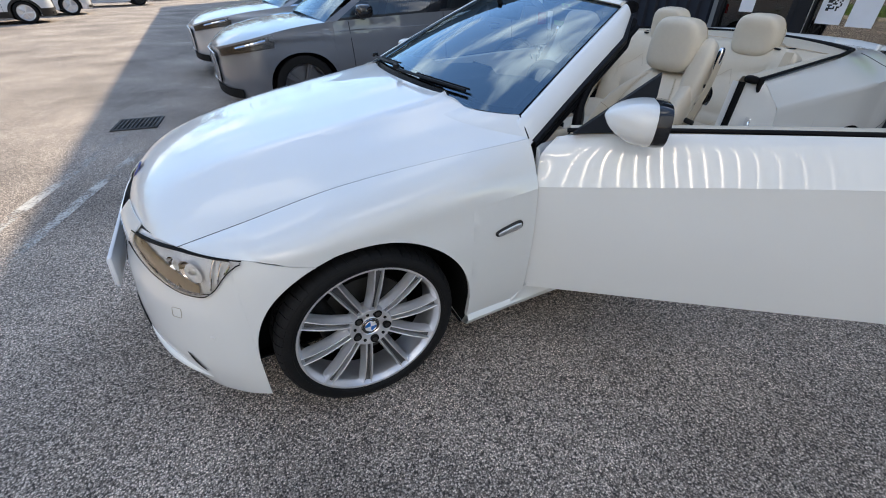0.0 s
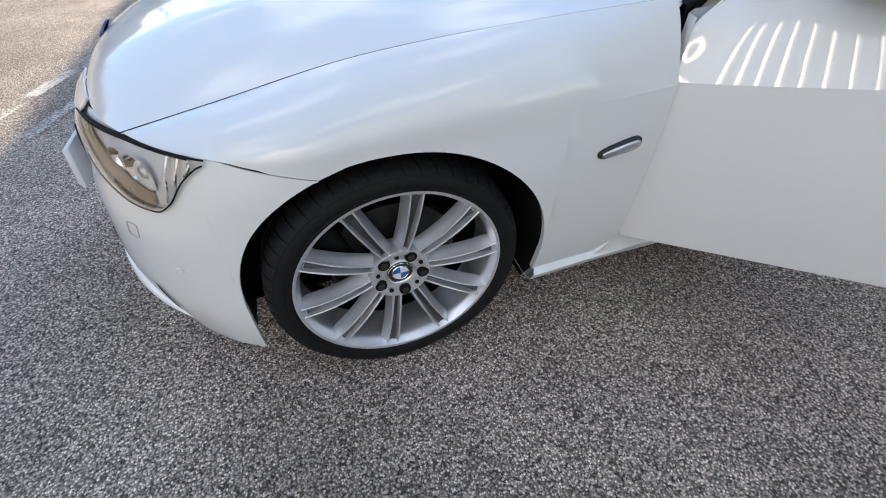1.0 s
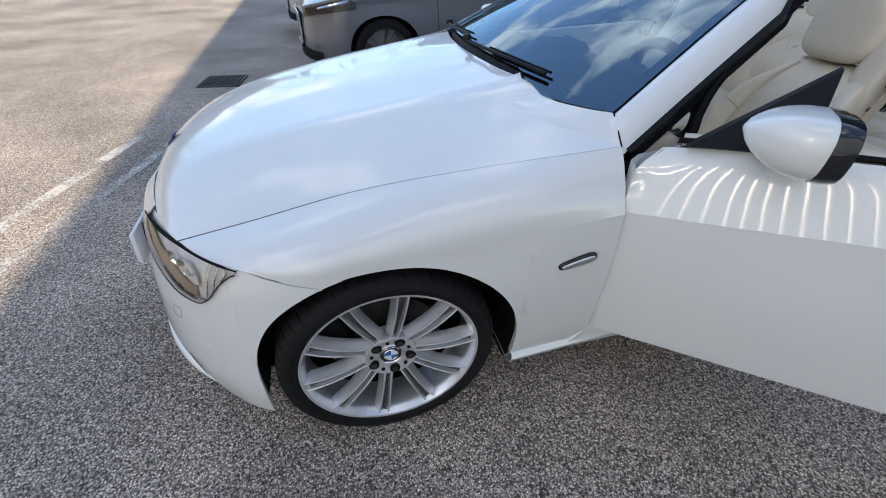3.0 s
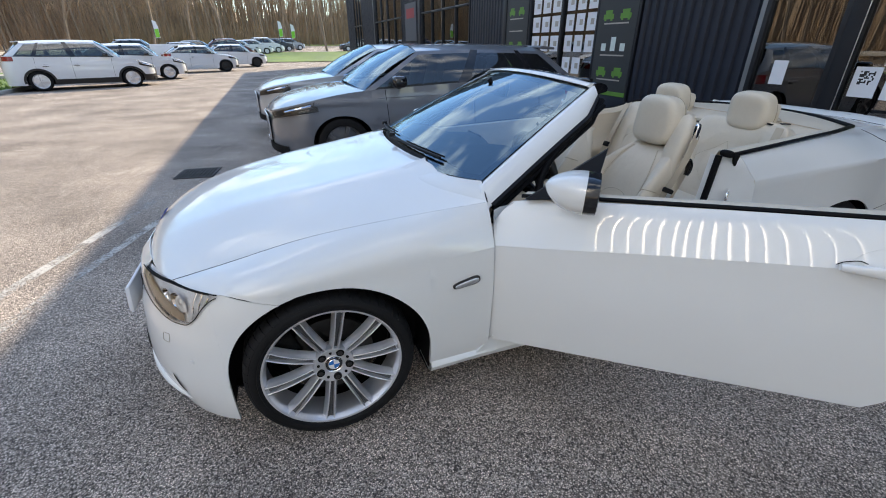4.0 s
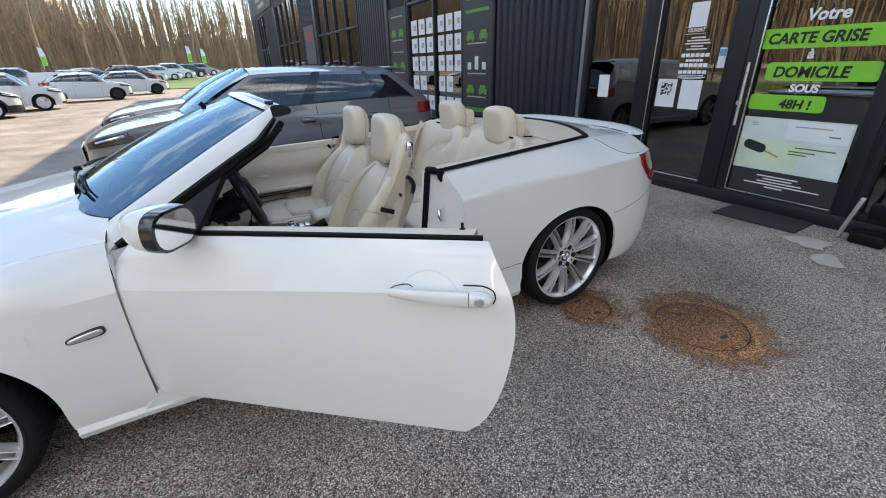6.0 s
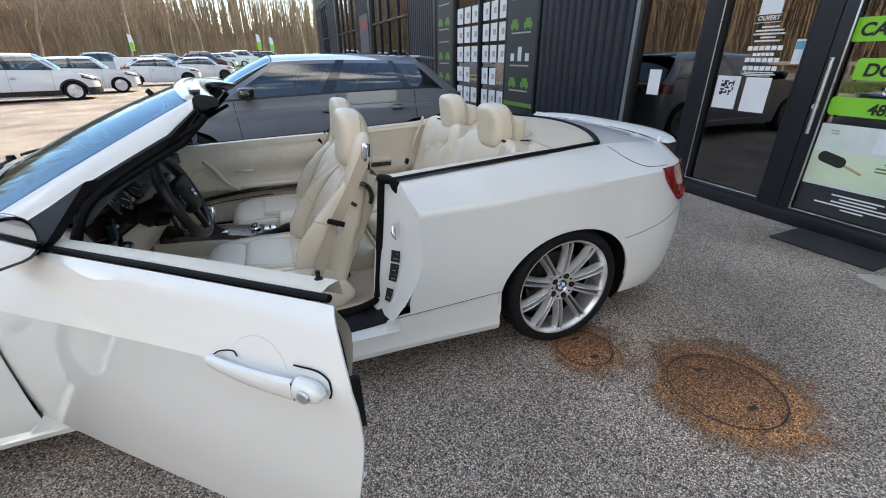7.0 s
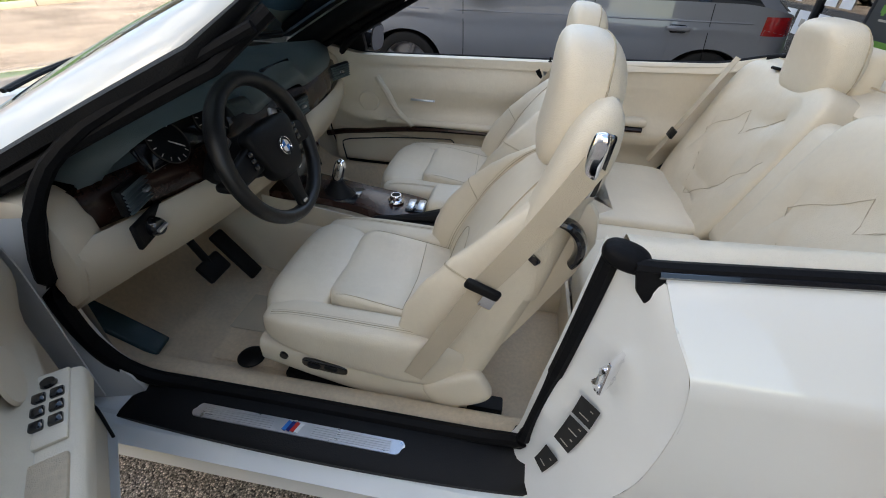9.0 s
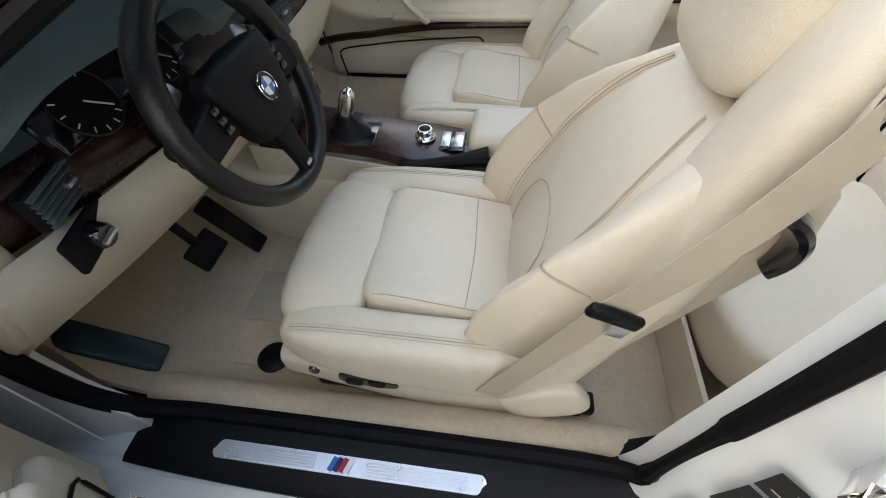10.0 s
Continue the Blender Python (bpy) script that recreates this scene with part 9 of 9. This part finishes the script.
            part("hub_cap", lathe([(0.0001, -0.088), (0.035, -0.086), (0.045, -0.07)], 20, "y"), wheel_mat or M_alloy, w)
    # lamps, handles, mirrors, seams
    for F in ((lambda q: q), mir):
        hl = grid([[(x - 0.008, -half(x, z) - 0.014, z) for z in lin(BELT(x) - 0.015, BELT(x) - 0.105 - 0.05 * (x / 0.5 - 0.5), 6)] for x in lin(0.06, 0.60, 14)])
        hp = part("headlamp", F(hl), M_lens, c, "clear headlamp")
        hb2 = grid([[(x - 0.004, -half(x, z) - 0.006, z) for z in lin(BELT(x) - 0.020, BELT(x) - 0.10 - 0.05 * (x / 0.5 - 0.5), 5)] for x in lin(0.08, 0.58, 12)])
        part("lamp_inside", F(hb2), M_disc, hp, "dark lamp housing")
        dr1 = tube([(x, -half(x, BELT(x) - 0.09) - 0.012, BELT(x) - 0.092 - 0.05 * (x / 0.5 - 0.5)) for x in lin(0.12, 0.54, 10)], 0.007, 6)
        part("daytime_strip", F(dr1), M_carblack, hp, "dark lower edge of the lamp")
        dr2 = tube([(x, -half(x, BELT(x) - 0.04) - 0.008, BELT(x) - 0.050) for x in lin(0.22, 0.5, 8)], 0.016, 6)
        part("lamp_reflector", F(dr2), M_chrome, hp)
        tl = grid([[(x, -half(x, z) - 0.006, z) for z in lin(tail_z - 0.03, tail_z - 0.17, 5)] for x in lin(L - 0.42, L - 0.02, 10)])
        part("tail_lamp", F(tl), M_redlens, c, "red tail lamp")
        if detail:
            for hx in (cowl + 1.30, cowl + 2.13):
                z = 0.80
                part("handle_bowl", F(xf(sq(0.085, 0.006, 0.034, 0.6, 0.6, 14, 8), Matrix.Translation((hx, -half(hx, z) - 0.002, z - 0.006)))), M_gloss, c)
                part("door_handle", F(xf(sq(0.105, 0.018, 0.020, 0.5, 0.4, 14, 8), Matrix.Translation((hx, -half(hx, z) - 0.026, z)))), paint, c)
            for sx in (cowl + 0.28, cowl + 1.42, cowl + 2.38):
                part("door_gap", F(tube([(sx + 0.02 * math.sin(z * 4), -half(sx, z) - 0.001, z) for z in lin(0.28, BELT(sx) - 0.01, 10)], 0.0035, 5)), M_seal, c)
            part("sill_line", F(tube([(x, -half(x, 0.30) - 0.002, 0.30) for x in lin(wx[0] + 0.4, wx[1] - 0.4, 10)], 0.01, 6)), paint, c)
            part("shoulder_line", F(tube([(x, -half(x, 0.83) + 0.004, 0.83 + 0.012 * (x - 1)) for x in lin(0.7, L - 0.5, 20)], 0.008, 6)), paint, c)
        mx, mz = cowl + 0.42, belt0 + 0.085
        dm = part("door_mirror", F(xf(sq(0.085, 0.105, 0.068, 0.55, 0.55, 16, 10, bend=lambda x, y, z: (x + 0.0, y, z * (1 + 0.6 * y)))  , Matrix.Translation((mx, -hw - 0.07, mz)))), M_gloss if detail else paint, c, "door mirror")
        part("mirror_stem", F(rbox(0.05, 0.10, 0.045, 0.012, at=(mx + 0.01, -hw + 0.015, mz - 0.06))), M_carblack, dm)
    gr_ = grid([[(X_, y, z) for z in lin(0.36, 0.64, 5)] for y, X_ in [(y, nx - nx * (1 - abs(y / hw) ** 2.4) ** (1 / 2.4) - 0.012) for y in lin(-0.40, 0.40, 11)]])
    gp = part("front_grille", gr_, M_gloss, c, "dark front grille", thick=0.01)
    part("grille_edge", tube([(nx - nx * (1 - abs(y / hw) ** 2.4) ** (1 / 2.4) - 0.018, y, z) for y, z in [(-0.40, 0.36), (-0.42, 0.5), (-0.40, 0.64), (0, 0.655), (0.40, 0.64), (0.42, 0.5), (0.40, 0.36), (0, 0.345), (-0.40, 0.36)]], 0.008, 6), M_alu, gp)
    lowi = grid([[(X_, y, z) for z in lin(0.23, 0.32, 3)] for y, X_ in [(y, nx - nx * (1 - abs(y / hw) ** 2.4) ** (1 / 2.4) - 0.008) for y in lin(-0.75, 0.75, 15)]])
    part("front_intake", lowi, M_liner, c, thick=0.01)
    return c


M_dwheel = mat("dark_alloy", (0.16, 0.16, 0.17), 0.35, metal=0.6, vary=0.1, vscale=9)
build_car(pose(-0.21, 3.90, 0), M_grey, "metallic grey five-door hatchback parked beside the convertible", roof0=1.84, wb=2.70, over=0.84, roof1=3.66, tail0=4.08, tail_z=0.95, wheel_mat=M_dwheel, H=1.43)
build_car(pose(-0.40, 6.55, 0), M_silver, "pale silver-blue estate car parked beyond the grey hatchback", L=4.72, W=1.84, H=1.43, wb=2.81, over=0.88, cowl=1.28, roof0=2.12, roof1=3.9, tail0=4.5, trim=True)
M_wcar = mat("plain_white_car_paint", (0.74, 0.75, 0.76), 0.35, coat=1.0, vary=0.02, vscale=3)
M_scar = mat("silver_grey_car_paint", (0.34, 0.36, 0.38), 0.35, metal=0.3, coat=1.0, vary=0.02, vscale=3)
M_dcar = mat("dark_car_paint", (0.035, 0.04, 0.05), 0.3, coat=1.0, vary=0.05, vscale=3)
M_rcar = mat("dark_red_car_paint", (0.10, 0.02, 0.025), 0.3, coat=1.0, vary=0.05, vscale=3)
M_steel = mat("dark_steel_wheel", (0.03, 0.03, 0.03), 0.6, vary=0.2, vscale=9)


def facing(fx, fy, over, hw, ang):
    """Pose of a car facing +x (turned by ang) whose right front wheel touches the ground at fx, fy."""
    r = pose(0, 0, 0, 0, 0, 180 + ang)
    off = r @ Vector((over, hw - 0.1, 0))
    return pose(fx - off.x, fy - off.y, ground_z(fx, fy), 0, 0, 180 + ang)


build_car(facing(-5.02, 17.76, 0.88, 0.92, 20), M_wcar, "white compact off-roader parked facing the shop", L=4.39, W=1.83, H=1.60, wb=2.60, over=0.88, belt0=1.02, belt1=1.08, hood_z=1.0, tail_z=1.12, roof1=3.7, tail0=4.18, roof0=1.70, rugged=True)
build_car(facing(-4.45, 21.3, 0.82, 0.87, 18), M_wcar, "white family hatchback parked in the row", L=4.1, W=1.75, H=1.50, wb=2.5, over=0.82, belt0=0.98, belt1=1.04, roof0=1.6)
build_car(facing(-2.56, 26.84, 0.78, 0.82, 14), M_wcar, "white older hatchback with black steel wheels", L=3.81, W=1.64, H=1.42, wb=2.47, over=0.78, wheel_mat=M_steel, tail0=3.6, roof1=2.95, roof0=1.6)
build_car(facing(-1.03, 32.1, 0.80, 0.86, 12), M_wcar, "white small hatchback with dark wheels", L=3.96, W=1.74, H=1.46, wb=2.54, over=0.8, wheel_mat=M_steel, tail0=3.75, roof1=3.05, roof0=1.65)
far = [(-7.5, 40, M_scar, "pale grey van parked in the far row", 1.75), (-4.5, 42.5, M_scar, "pale grey estate car in the far row", 1.5), (-4.2, 46, M_dcar, "dark car in the far row", 1.55), (-1.5, 47, M_rcar, "dark red people carrier in the far row", 1.7), (-1.0, 51, M_wcar, "white car in the far row", 1.5), (0.3, 54.5, M_wcar, "white car in the far row", 1.5), (1.6, 58, M_wcar, "white off-roader in the far row", 1.7), (3.0, 62, M_dcar, "dark car in the far row", 1.5), (4.6, 66, M_scar, "grey car in the far row", 1.5)]
for x, y, pm, lb, hh in far:
    build_car(pose(x, y, ground_z(x, y), 0, 0, 190), pm, lb, L=4.2, W=1.78, H=hh, wb=2.6, detail=False, group="cars in the far row", belt0=0.95 + (hh - 1.42) * 0.4, belt1=1.0 + (hh - 1.42) * 0.4, tail_z=1.05 + (hh - 1.42) * 0.4)
build_car(pose(8.6, 60, ground_z(8.6, 60) , 0, 0, 8), M_dcar, "dark green hatchback parked beyond the lawn", L=4.1, detail=False, group="cars in the far row")
build_car(pose(11.0, 62, ground_z(11, 62), 0, 0, 8), M_scar, "grey car parked beyond the lawn", L=4.3, detail=False, group="cars in the far row")
